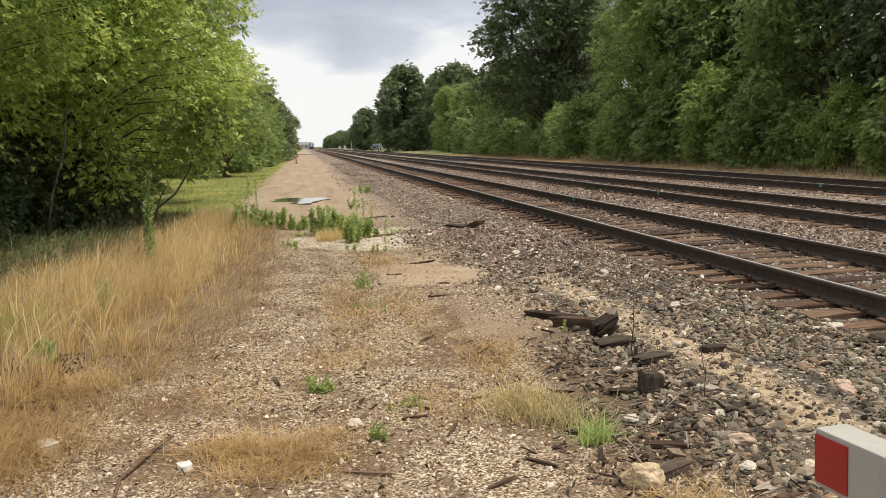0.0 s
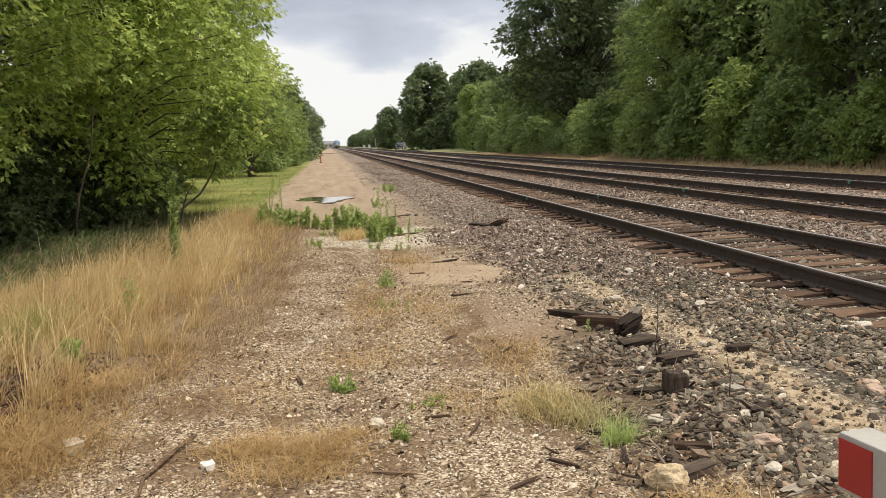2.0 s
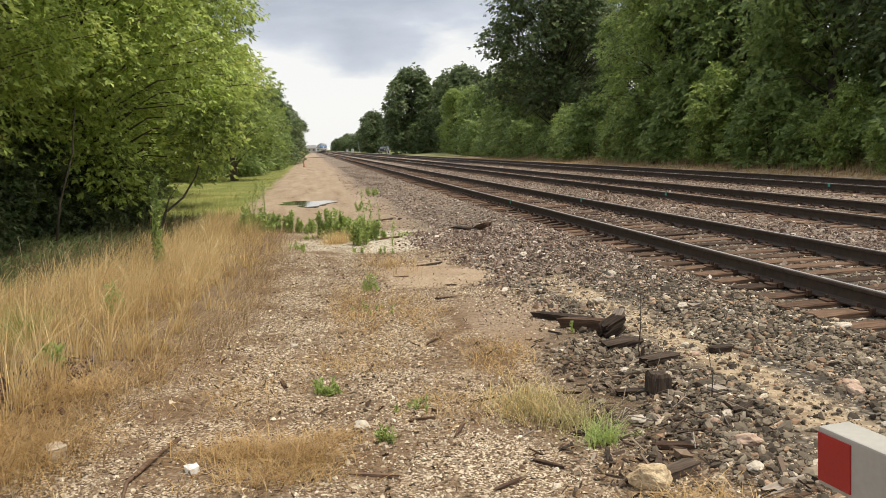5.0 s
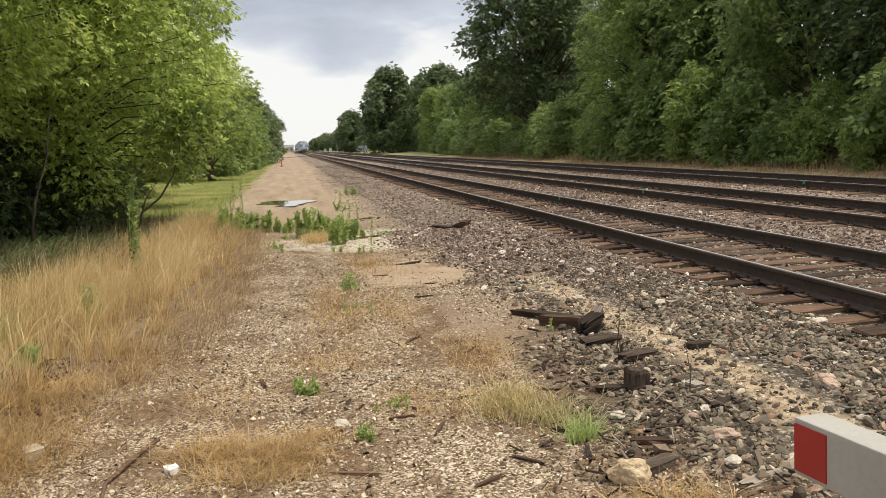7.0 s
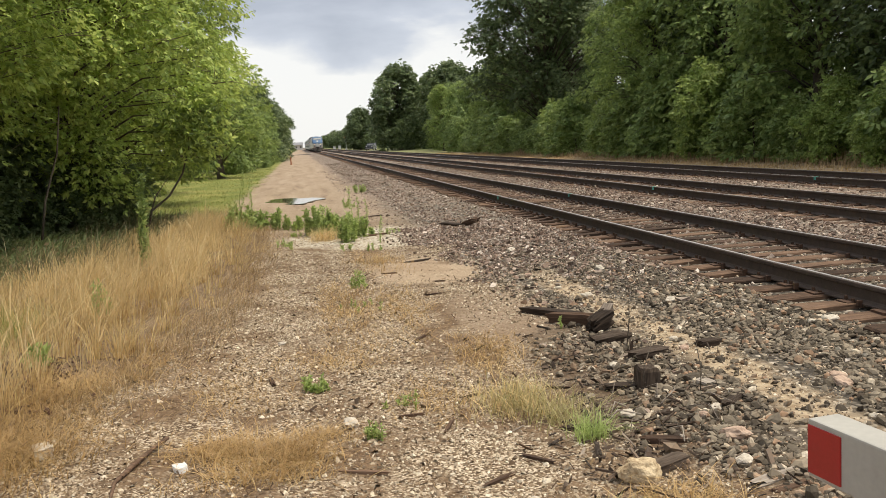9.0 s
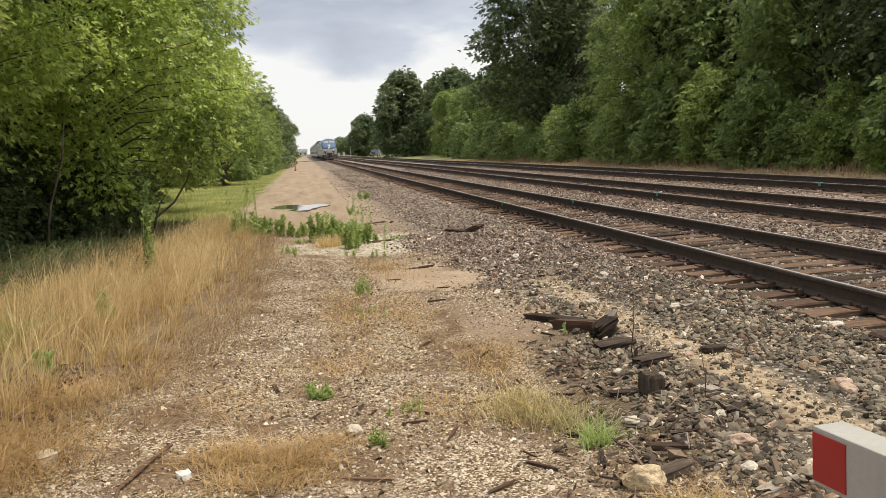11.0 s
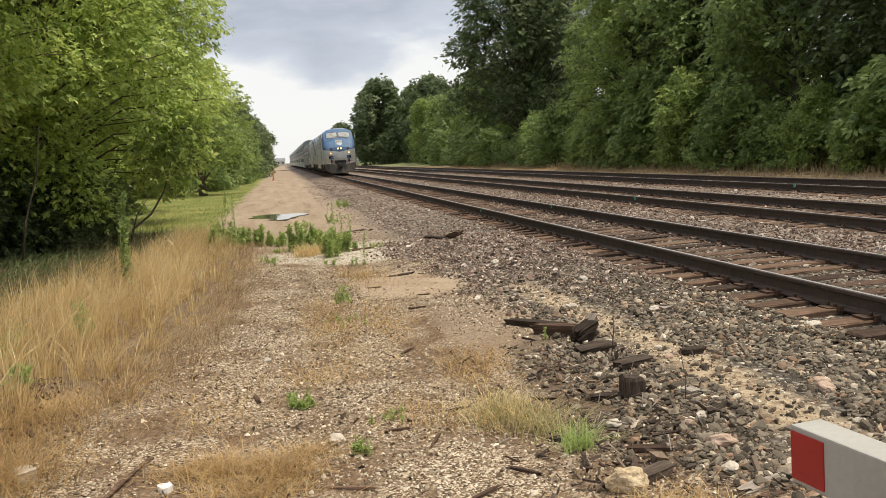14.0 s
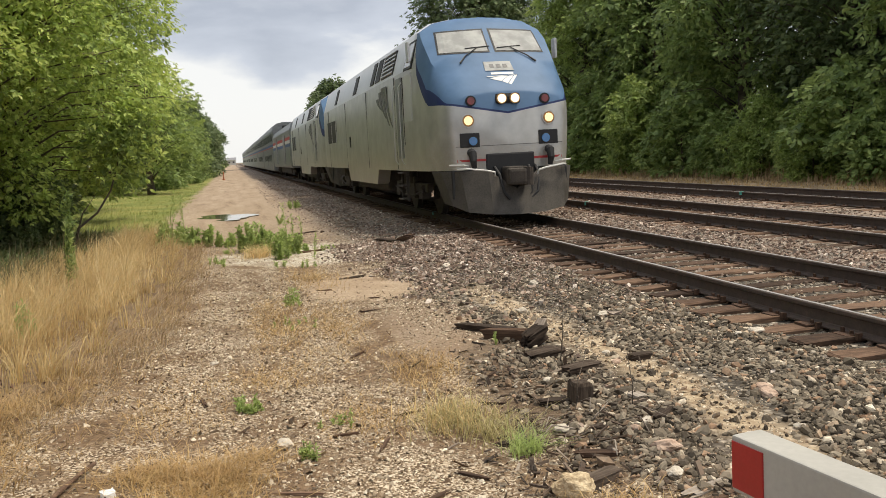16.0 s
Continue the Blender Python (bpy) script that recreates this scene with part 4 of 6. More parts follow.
wood_e = tree("tree", 27, pose(20.2, 49.5, 0), 13, 3.5, 32000, 0.22, M["leaf_fresh"], "fresh light green tree at the edge of the woods", lobes=110, low=0.05, trunk_r=0.22, pad=0.2)
again(wood_e, 20.2, 92, 120, 0.76)
again(wood_e, 21.0, 132, 220, 0.75)
# shrubs along the edge of the woods
shrub = tree("shrub", 31, pose(19.6, 40, 0), 3.4, 1.8, 4200, 0.23, M["leaf_mid"], "leafy green shrub at the edge of the woods", lobes=34, low=0.06, trunk_r=0.05, pad=0.27)
r = random.Random(8)
for i, y in enumerate(np.linspace(19, 118, 30)):
    s = r.uniform(0.7, 1.35)
    again(shrub, 19.1 + r.uniform(-0.6, 1.4) + max(0, y - 90) * 0.05, y + r.uniform(-1, 1), r.uniform(0, 360), (s * 1.1, s * 1.1, s))
light_shrub = tree("shrub", 32, pose(19.0, 40.2, 0), 4.6, 1.9, 9000, 0.19, M["leaf_fresh"], "light green shrub before the dark woods", lobes=44, low=0.05, trunk_r=0.05, pad=0.25)
for x, y, turn, s in ((19.2, 30.5, 80, 0.7), (18.6, 26.5, 160, 0.55), (19.4, 56, 230, 0.8), (19.6, 68, 20, 0.9), (21, 84, 120, 0.9)):
    again(light_shrub, x, y, turn, s)
for x, y, s in ((-4.9, 26.5, 0.45), (-12.5, 24, 1.2), (-8.2, 68, 0.8), (-6.4, 80, 0.7), (-3.6, 106, 0.8), (-3.0, 120, 0.7), (-3.4, 94, 0.6), (-3.2, 82, 0.5)):
    again(shrub, x, y, x * 70, s, "dark leafy shrub under the trees on the near side")

# ---- train ----
TRAIN_X = TRACKS[0][0]


def train_paint():
    """Silver sides with a blue upper nose, the edge between them curving up and back."""
    n = Nodes("silver_and_blue_paint")
    x, y, z = n.xyz()
    ax = n.math("ABSOLUTE", x)
    over = n.math("SUBTRACT", z, n.math("MULTIPLY_ADD", ax, 0.17, 2.09))
    rise = n.math("POWER", n.math("MAXIMUM", n.math("SUBTRACT", z, 2.24), 0.0), 0.5)
    ahead = n.math("SUBTRACT", n.math("MULTIPLY_ADD", rise, 1.32, 0.34), y)
    inside = n.math("MINIMUM", over, ahead)
    blue = n.math("GREATER_THAN", inside, 0.0)
    crescent = n.math("MULTIPLY", n.step(ax, 1.2, 1.45), n.math("SUBTRACT", 1.0, n.step(z, 2.75, 3.35)))
    line = n.math("MULTIPLY", blue, n.math("LESS_THAN", inside, n.math("MULTIPLY_ADD", crescent, 0.3, 0.04)))
    dirt = n.noise(2.2, 5)
    streak = n.noise(22, 3)
    silver = n.ramp(dirt, (0.3, (0.36, 0.36, 0.35)), (0.7, (0.50, 0.50, 0.485)))
    # silver is paler above z 3.22, where the sides lean inwards
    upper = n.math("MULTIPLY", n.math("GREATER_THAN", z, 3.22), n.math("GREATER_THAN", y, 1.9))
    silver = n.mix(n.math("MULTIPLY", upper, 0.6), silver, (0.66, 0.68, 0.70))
    grime = n.math("MULTIPLY", n.math("SUBTRACT", 1.0, n.step(z, 1.0, 1.9)), n.step(streak, 0.25, 0.65))
    silver = n.mix(n.math("MULTIPLY", grime, 0.55), silver, (0.40, 0.34, 0.265))
    b = n.ramp(dirt, (0.3, (0.062, 0.13, 0.24)), (0.7, (0.088, 0.17, 0.305)))
    col = n.mix(line, n.mix(blue, silver, b), (0.012, 0.025, 0.10))
    n.bump(n.noise(3.0, 2), 0.06, 0.01)
    return n.set(col, n.math("MULTIPLY_ADD", blue, 0.2, 0.38), n.math("MULTIPLY_ADD", blue, -0.42, 0.42), 0.4)


M["loco"] = train_paint()
M["black"] = plain("black_rubber_and_recess", (0.008, 0.008, 0.009), (0.02, 0.02, 0.021), 0.6, scale=8, fine=50)
M["bogie"] = plain("grimy_bogie_steel", (0.03, 0.026, 0.022), (0.085, 0.07, 0.058), 0.8, 0.3, 6, 60, 0.3)
M["plow"] = plain("grimy_grey_plow", (0.036, 0.032, 0.027), (0.098, 0.087, 0.073), 0.75, 0.1, 2.5, 40, 0.2)
M["car_silver"] = plain("stainless_steel_sheet", (0.16, 0.17, 0.18), (0.27, 0.28, 0.29), 0.4, 0.55, 3, 30, 0.08)
M["roof"] = plain("dull_roof_steel", (0.17, 0.175, 0.185), (0.30, 0.30, 0.31), 0.6, 0.3, 3, 30, 0.1)
M["red"] = plain("red_stripe_paint", (0.36, 0.03, 0.03), (0.48, 0.05, 0.05), 0.5, scale=8, fine=60)
M["blue"] = plain("blue_stripe_paint", (0.03, 0.07, 0.2), (0.05, 0.11, 0.28), 0.5, scale=8, fine=60)
M["white"] = plain("white_enamel", (0.55, 0.55, 0.53), (0.68, 0.68, 0.66), 0.45, scale=8, fine=60, bump=0.05)
M["pale_panel"] = plain("fresh_silver_paint", (0.46, 0.47, 0.475), (0.56, 0.57, 0.575), 0.42, 0.3, 4, 40, 0.05)
M["steel"] = plain("worn_bright_steel", (0.42, 0.42, 0.42), (0.62, 0.62, 0.62), 0.4, 0.7, 12, 80, 0.1)
M["mark"] = plain("grey_marking_film", (0.09, 0.09, 0.09), (0.15, 0.15, 0.145), 0.5, scale=8, fine=60)


def glass(name, color, rough=0.06, spec=0.8):
    n = Nodes(name)
    n.bump(n.noise(2.5, 2), 0.03, 0.01)
    return n.set(n.mix(n.step(n.noise(3.0, 3), 0.35, 0.7), color, tuple(c * 1.5 + 0.01 for c in color)), rough, 0.0, spec)


def glow(name, color, strength):
    n = Nodes(name)
    n.set(color, 0.3)
    n.bsdf.inputs["Emission Color"].default_value = (*color, 1)
    n.bsdf.inputs["Emission Strength"].default_value = strength
    return n.mat


M["glass"] = glass("dark_tinted_glass", (0.012, 0.014, 0.016), 0.3, 0.12)
# pale base colour stands in for the sky reflected in the panes
M["windshield"] = glass("windshield_glass", (0.30, 0.30, 0.28), 0.05)
M["blue_reflection"] = glass("blue_reflection_glass", (0.03, 0.13, 0.32))
M["red_lens"] = glass("red_marker_lens", (0.12, 0.006, 0.01), 0.15)
M["lamp"] = glow("lit_headlamp", (1.0, 0.84, 0.52), 1.0)
M["ditch"] = glow("lit_ditch_lamp", (1.0, 0.72, 0.36), 0.75)
M["amber"] = plain("amber_reflector_bowl", (0.32, 0.17, 0.06), (0.5, 0.3, 0.12), 0.3, 0.5, 9, 60, 0.05)

NOSE = [
    (0.00, [(1.04, 1.02), (1.10, 1.5), (1.12, 1.9), (1.12, 2.2), (1.04, 2.36), (0.82, 2.44), (0.5, 2.48), (0.25, 2.50), (0, 2.51)]),
    (0.07, [(1.16, 1.02), (1.20, 1.5), (1.22, 1.9), (1.22, 2.22), (1.14, 2.42), (0.9, 2.52), (0.55, 2.57), (0.28, 2.59), (0, 2.6)]),
    (0.30, [(1.28, 1.02), (1.32, 1.5), (1.34, 1.9), (1.34, 2.25), (1.29, 2.55), (1.1, 2.71), (0.75, 2.79), (0.4, 2.82), (0, 2.83)]),
    (0.90, [(1.44, 1.02), (1.46, 1.5), (1.47, 1.9), (1.47, 2.3), (1.44, 2.8), (1.30, 3.2), (0.9, 3.33), (0.45, 3.38), (0, 3.39)]),
    (1.45, [(1.5, 1.02), (1.51, 1.5), (1.51, 1.9), (1.51, 2.35), (1.49, 3.0), (1.34, 3.68), (0.95, 3.86), (0.5, 3.93), (0, 3.95)]),
    (1.80, [(1.52, 1.02), (1.53, 1.5), (1.53, 1.9), (1.53, 2.38), (1.51, 3.1), (1.32, 3.93), (0.95, 4.12), (0.5, 4.20), (0, 4.22)]),
    (2.50, [(1.53, 1.02), (1.54, 1.5), (1.54, 1.9), (1.54, 2.4), (1.52, 3.2), (1.28, 3.98), (0.95, 4.20), (0.5, 4.28), (0, 4.30)]),
    (20.7, [(1.53, 1.02), (1.54, 1.5), (1.54, 1.9), (1.54, 2.4), (1.52, 3.2), (1.28, 3.98), (0.95, 4.20), (0.5, 4.28), (0, 4.30)]),
    (21.0, [(1.42, 1.02), (1.42, 1.5), (1.42, 1.9), (1.42, 2.4), (1.40, 3.15), (1.2, 3.85), (0.85, 4.05), (0.45, 4.12), (0, 4.14)]),
]


def nose_section(y):
    for (y0, a), (y1, b) in zip(NOSE, NOSE[1:]):
        if y <= y1:
            t = (y - y0) / (y1 - y0)
            return [(p[0] + (q[0] - p[0]) * t, p[1] + (q[1] - p[1]) * t) for p, q in zip(a, b)]
    return NOSE[-1][1]


def nose_y(x, z):
    """How far back the nose's surface lies at x, z."""
    lo, hi = 0.0, 2.5
    for _ in range(24):
        y = (lo + hi) / 2
        s = nose_section(y)
        xs, zs = [p[0] for p in reversed(s)], [p[1] for p in reversed(s)]
        half = np.interp(z, [p[1] for p in s], [p[0] for p in s])
        if z <= np.interp(abs(x), xs[:6], zs[:6]) and abs(x) <= half:
            hi = y
        else:
            lo = y
    return hi


def loft(sections):
    """A closed shell through rings of points (x, y, z)."""
    bm = bmesh.new()
    rings = [[bm.verts.new(p) for p in ring] for ring in sections]
    k = len(rings[0])
    for a, b in zip(rings, rings[1:]):
        for i in range(k):
            bm.faces.new((a[i], b[i], b[(i + 1) % k], a[(i + 1) % k]))
    bm.faces.new(rings[0])
    bm.faces.new(rings[-1][::-1])
    bmesh.ops.recalc_face_normals(bm, faces=bm.faces)
    return bm


def on_nose(name, outline, material, parent, label="", thick=0.02, n=(8, 5)):
    """A plate that follows the nose, between four corners (x, z): bottom left, bottom right, top right, top left."""
    bm = bmesh.new()
    (ax, az_), (bx, bz), (cx, cz), (dx, dz) = outline
    grid = []
    for off in (-thick, 0.03):
        rows = []
        for j in range(n[1] + 1):
            v = j / n[1]
            row_ = []
            for i in range(n[0] + 1):
                u = i / n[0]
                x = (ax * (1 - u) + bx * u) * (1 - v) + (dx * (1 - u) + cx * u) * v
                z = (az_ * (1 - u) + bz * u) * (1 - v) + (dz * (1 - u) + cz * u) * v
                row_.append(bm.verts.new((x, nose_y(x, z) + off, z)))
            rows.append(row_)
        grid.append(rows)
    for g_, flip in ((grid[0], False), (grid[1], True)):
        for j in range(n[1]):
            for i in range(n[0]):
                q = (g_[j][i], g_[j][i + 1], g_[j + 1][i + 1], g_[j + 1][i])
                bm.faces.new(q[::-1] if flip else q)
    f, b = grid
    rim_f = f[0] + [r_[-1] for r_ in f[1:]] + f[-1][-2::-1] + [r_[0] for r_ in f[-2:0:-1]]
    rim_b = b[0] + [r_[-1] for r_ in b[1:]] + b[-1][-2::-1] + [r_[0] for r_ in b[-2:0:-1]]
    for i in range(len(rim_f)):
        k = (i + 1) % len(rim_f)
        bm.faces.new((rim_f[i], rim_b[i], rim_b[k], rim_f[k]))
    bmesh.ops.recalc_face_normals(bm, faces=bm.faces)
    return part(name, bm, material, parent, label, smooth=False)


def lamp_disc(name, x, z, radius, material, parent, y, label=""):
    return part(name, cyl(bmesh.new(), radius, 0.05, pose(x, y, z, 90), 28), material, parent, label, smooth=False)


WHEEL = bmesh.new()
cyl(WHEEL, 0.5, 0.12, pose(0, 0, 0, 0, 90), 28)
cyl(WHEEL, 0.54, 0.03, pose(0.06, 0, 0, 0, 90), 28)
cyl(WHEEL, 0.16, 0.2, pose(-0.04, 0, 0, 0, 90), 16)
WHEEL_ME = bpy.data.meshes.new("wheel")
WHEEL.to_mesh(WHEEL_ME)
WHEEL.free()
WHEEL_ME.materials.append(M["bogie"])


def bogie(parent, y, base=2.8):
    bm = bmesh.new()
    for s in (-1, 1):
        box(bm, s * 1.14 - 0.06, s * 1.14 + 0.06, y - base / 2 - 0.5, y + base / 2 + 0.5, 0.52, 0.72, 0.03)
        box(bm, s * 1.14 - 0.09, s * 1.14 + 0.09, y - 0.55, y + 0.55, 0.34, 0.86, 0.04)
        for wy in (-base / 2, base / 2):
            box(bm, s * 1.16 - 0.11, s * 1.16 + 0.11, y + wy - 0.2, y + wy + 0.2, 0.36, 0.68, 0.03)
        for k in (-0.35, 0.35):
            cyl(bm, 0.09, 0.4, pose(s * 1.2, y + k, 0.9), 12)
        tube(bm, [(s * 1.26, y - base / 2 - 0.3, 0.55), (s * 1.26, y - 0.6, 0.42), (s * 1.26, y + 0.6, 0.42), (s * 1.26, y + base / 2 + 0.3, 0.6)], 0.025, 6)
    box(bm, -1.1, 1.1, y - 0.4, y + 0.4, 0.5, 1.0)
    b = part("bogie", bm, M["bogie"], parent, "dark grimy bogie with springs")
    for wy in (-base / 2, base / 2):
        for s in (-1, 1):
            w = new("wheel", WHEEL_ME)
            w.parent = b
            w.matrix_basis = pose(s * 0.78, y + wy, 0.5, 0, 0, 0 if s < 0 else 180)
    return b


def locomotive():
    loco = thing("locomotive", pose(TRAIN_X, 30, RAIL_Z), "silver diesel locomotive with a blue upper nose and lit headlamps", "locomotive", "locomotives")
    ys = [0, 0.035, 0.07, 0.14, 0.22, 0.3, 0.45, 0.6, 0.75, 0.9, 1.05, 1.2, 1.3, 1.45, 1.6, 1.8, 2.1, 2.5] + [3 + k for k in range(0, 18)] + [20.7, 21.0]
    rings = []
    for y in ys:
        s = nose_section(y)
        rings.append([(-x, y, z) for x, z in s] + [(x, y, z) for x, z in reversed(s[:-1])])
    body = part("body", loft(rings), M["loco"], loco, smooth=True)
    body.data.set_sharp_from_angle(angle=radians(40))
    # cab front
    for s in (-1, 1):
        o = [(0.09, 3.42), (1.1, 3.40), (1.04, 3.86), (0.09, 3.90)] if s > 0 else [(-1.1, 3.40), (-0.09, 3.42), (-0.09, 3.90), (-1.04, 3.86)]
        on_nose("window_gasket", [(x + 0.035 * (1 if x * s > 0.5 else -1) * s, z + (0.035 if z > 3.6 else -0.035)) for x, z in o], M["black"], loco, thick=0.012)
        on_nose("windshield", o, M["windshield"], loco, "windshield pane with its sky reflection painted pale", thick=0.02)
        bm = bmesh.new()
        pts = [(s * 0.75, 3.16), (s * 0.62, 3.3), (s * 0.3, 3.5)] if s < 0 else [(0.85, 3.16), (0.7, 3.3), (0.38, 3.5)]
        tube(bm, [(x, nose_y(x, z) - 0.045, z) for x, z in pts], [0.022, 0.014, 0.01], 6)
        x, z = pts[-1]
        tube(bm, [(x - 0.26, nose_y(x - 0.26, z - 0.02) - 0.035, z - 0.02), (x + 0.26, nose_y(x + 0.26, z + 0.02) - 0.035, z + 0.02)], 0.012, 6)
        part("wiper", bm, M["black"], loco)
        # marker and ditch lamps
        part("marker_bezel", cyl(bmesh.new(), 0.105, 0.05, pose(s * 0.76, nose_y(0.76, 2.36) - 0.005, 2.36, 90), 20), M["black"], loco)
        lamp_disc("marker_lamp", s * 0.76, 2.36, 0.075, M["red_lens"], loco, nose_y(0.76, 2.36) - 0.02, "unlit red marker lens")
        part("ditch_bezel", cyl(bmesh.new(), 0.14, 0.05, pose(s * 0.83, 0.0, 1.98, 90), 24), M["steel"], loco)
        bowl = lamp_disc("reflector", s * 0.83, 1.98, 0.115, M["amber"], loco, -0.012, "amber lamp reflector")
        lamp_disc("ditch_lamp", s * 0.83, 1.98, 0.085, M["ditch"], bowl, -0.02, "lit amber-white ditch lamp")
        # black plate stands in for the shaded recess, blue disc for its reflection
        hole = part("recess", a_box(s * 0.81 - 0.2, s * 0.81 + 0.2, -0.018, 0.03, 1.46, 1.74, 0.012), M["black"], loco, "black plate standing in for a dark step recess")
        part("lens", cyl(bmesh.new(), 0.085, 0.03, pose(s * 0.81 - s * 0.06, -0.028, 1.58, 90), 16), M["blue_reflection"], hole, "blue disc painted as the reflection in the recess")
        # uncoupling hose bracket and hand rail
        bm = bmesh.new()
        tube(bm, [(s * 0.8, -0.02, 1.36), (s * 0.8, -0.12, 1.34), (s * 0.8, -0.16, 1.2), (s * 0.78, -0.14, 1.05)], [0.085, 0.085, 0.07, 0.05], 10)
        part("air_hose", bm, M["black"], loco)
        bm = bmesh.new()
        tube(bm, [(s * 1.12, -0.10, 1.04), (s * 0.98, -0.34, 1.05), (s * 0.6, -0.42, 1.0), (s * 0.45, -0.42, 0.96), (s * 0.43, -0.36, 0.88)], 0.018, 6)
        tube(bm, [(s * 1.25, -0.02, 1.13), (s * 1.0, -0.2, 1.12), (s * 0.9, -0.12, 1.1)], 0.018, 6)
        part("grab_rail", bm, M["white"], loco, "bent white grab rail")
        # mirror by the cab side
        part("mirror", a_box(s * 1.62 - 0.03, s * 1.62 + 0.03, 1.55, 1.75, 3.3, 3.72, 0.015), M["steel"], loco)
    part("headlamp_housing", box(bmesh.new(), -0.27, 0.27, nose_y(0, 2.4) - 0.03, 0.1, 2.27, 2.5, 0.08), M["black"], loco)
    for x in (-0.135, 0.135):
        bowl = lamp_disc("reflector", x, 2.385, 0.105, M["amber"], loco, -0.04, "amber lamp reflector")
        lamp_disc("headlamp", x, 2.385, 0.085, M["lamp"], bowl, -0.048, "lit round headlamp")
    nb = on_nose("number_board", [(-0.3, 2.97), (0.3, 2.97), (0.28, 3.17), (-0.28, 3.17)], M["windshield"], loco, "pale number board", thick=0.02)
    for i, w in enumerate((0.09, 0.09, 0.09)):
        x = -0.14 + i * 0.14
        on_nose("bar", [(x - w / 2, 3.03), (x + w / 2, 3.03), (x + w / 2, 3.11), (x - w / 2, 3.11)], M["mark"], nb, thick=0.026, n=(2, 2))
    # plain white swoosh under it
    on_nose("lettering_bar", [(-0.2, 2.885), (0.26, 2.885), (0.27, 2.93), (-0.2, 2.93)], M["white"], loco, thick=0.012)
    for a, b, c, d in (((-0.33, 2.83), (0.33, 2.87), (0.36, 2.875), (-0.30, 2.845)), ((-0.26, 2.80), (-0.05, 2.74), (0.12, 2.845), (-0.12, 2.835)), ((-0.03, 2.735), (0.07, 2.69), (0.24, 2.85), (0.14, 2.847)), ((0.09, 2.685), (0.14, 2.665), (0.33, 2.862), (0.26, 2.852))):
        on_nose("swoosh", [a, b, c, d], M["white"], loco, "plain white swoosh mark", thick=0.012, n=(4, 3))
    on_nose("red_stripe", [(-1.08, 1.18), (1.08, 1.18), (1.08, 1.225), (-1.08, 1.225)], M["red"], loco, thick=0.008)
    part("seam", a_box(-1.1, 1.1, -0.006, 0.02, 1.475, 1.487), M["mark"], loco)
    # plow, coupler
    bm = bmesh.new()
    half = [(0.0, -0.52), (0.55, -0.46), (1.05, -0.24), (1.36, 0.12), (1.44, 0.6)]
    ring = [(-x, y) for x, y in reversed(half[1:])] + half
    lo, hi = [], []
    inner_lo, inner_hi = [], []
    for x, y in ring:
        top = 1.0 if abs(x) > 0.5 else 0.62
        lo.append(bm.verts.new((x * (0.97 - 0.1 * (abs(x) / 1.44) ** 3), y - 0.06, 0.13 + 0.04 * abs(x) + 0.35 * max(0.0, abs(x) - 0.95))))
        hi.append(bm.verts.new((x, y + 0.16, top)))
        inner_lo.append(bm.verts.new((x * (0.94 - 0.1 * (abs(x) / 1.44) ** 3), y, 0.13 + 0.04 * abs(x) + 0.35 * max(0.0, abs(x) - 0.95))))
        inner_hi.append(bm.verts.new((x * 0.96, y + 0.22, top)))
    for i in range(len(ring) - 1):
        bm.faces.new((lo[i], lo[i + 1], hi[i + 1], hi[i]))
        bm.faces.new((inner_lo[i], inner_hi[i], inner_hi[i + 1], inner_lo[i + 1]))
        bm.faces.new((hi[i], hi[i + 1], inner_hi[i + 1], inner_hi[i]))
        bm.faces.new((lo[i], inner_lo[i], inner_lo[i + 1], lo[i + 1]))
    bmesh.ops.recalc_face_normals(bm, faces=bm.faces)
    part("plow", bm, M["plow"], loco, "grimy grey snow plow under the nose")
    part("pilot_beam", box(bmesh.new(), -1.2, 1.2, 0.02, 0.5, 0.45, 1.03, 0.04), M["black"], loco)
    bm = bmesh.new()
    box(bm, -0.2, 0.2, -0.5, 0.1, 0.72, 1.05, 0.04)
    box(bm, -0.26, 0.12, -0.72, -0.42, 0.7, 1.02, 0.06)
    cyl(bm, 0.1, 0.34, pose(0.16, -0.62, 0.86), 12)
    part("coupler", bm, M["bogie"], loco, "grimy knuckle coupler")
    part("coupler_pocket", box(bmesh.new(), -0.5, 0.5, -0.03, 0.06, 0.9, 1.32, 0.03), M["black"], loco)
    for x in (-0.34, 0.36, 0.5):
        bm = bmesh.new()
        tube(bm, [(x, -0.04, 1.05), (x * 0.95, -0.3, 0.9), (x * 0.8, -0.42, 0.55), (x * 0.5, -0.45, 0.42)], 0.03, 8)
        part("hose", bm, M["black"], loco)
    for k, s in (("side", -1), ("side", 1)):
        # cab side window, doors, vents and grilles
        xs = s * 1.55

        def plate(name, y0, y1, z0, z1, mat, label="", proud=0.02, bev=0.008):
            x0 = s * (np.interp((z0 + z1) / 2, [1.0, 1.5, 2.4, 3.2, 3.98], [1.53, 1.54, 1.54, 1.52, 1.28]))
            lean = -s * math.degrees(math.atan2(0.24, 0.78)) if z0 > 3.15 else 0.0
            bm = bmesh.new()
            h = (z1 - z0) / 2
            box(bm, -0.03, proud, -(y1 - y0) / 2, (y1 - y0) / 2, -h, h, bev)
            bm.transform(pose(x0, (y0 + y1) / 2, (z0 + z1) / 2, 0, lean, 0) @ (Matrix.Identity(4) if s > 0 else Matrix.Scale(-1, 4, (1, 0, 0))))
            bmesh.ops.recalc_face_normals(bm, faces=bm.faces)
            return part(name, bm, mat, loco, label)

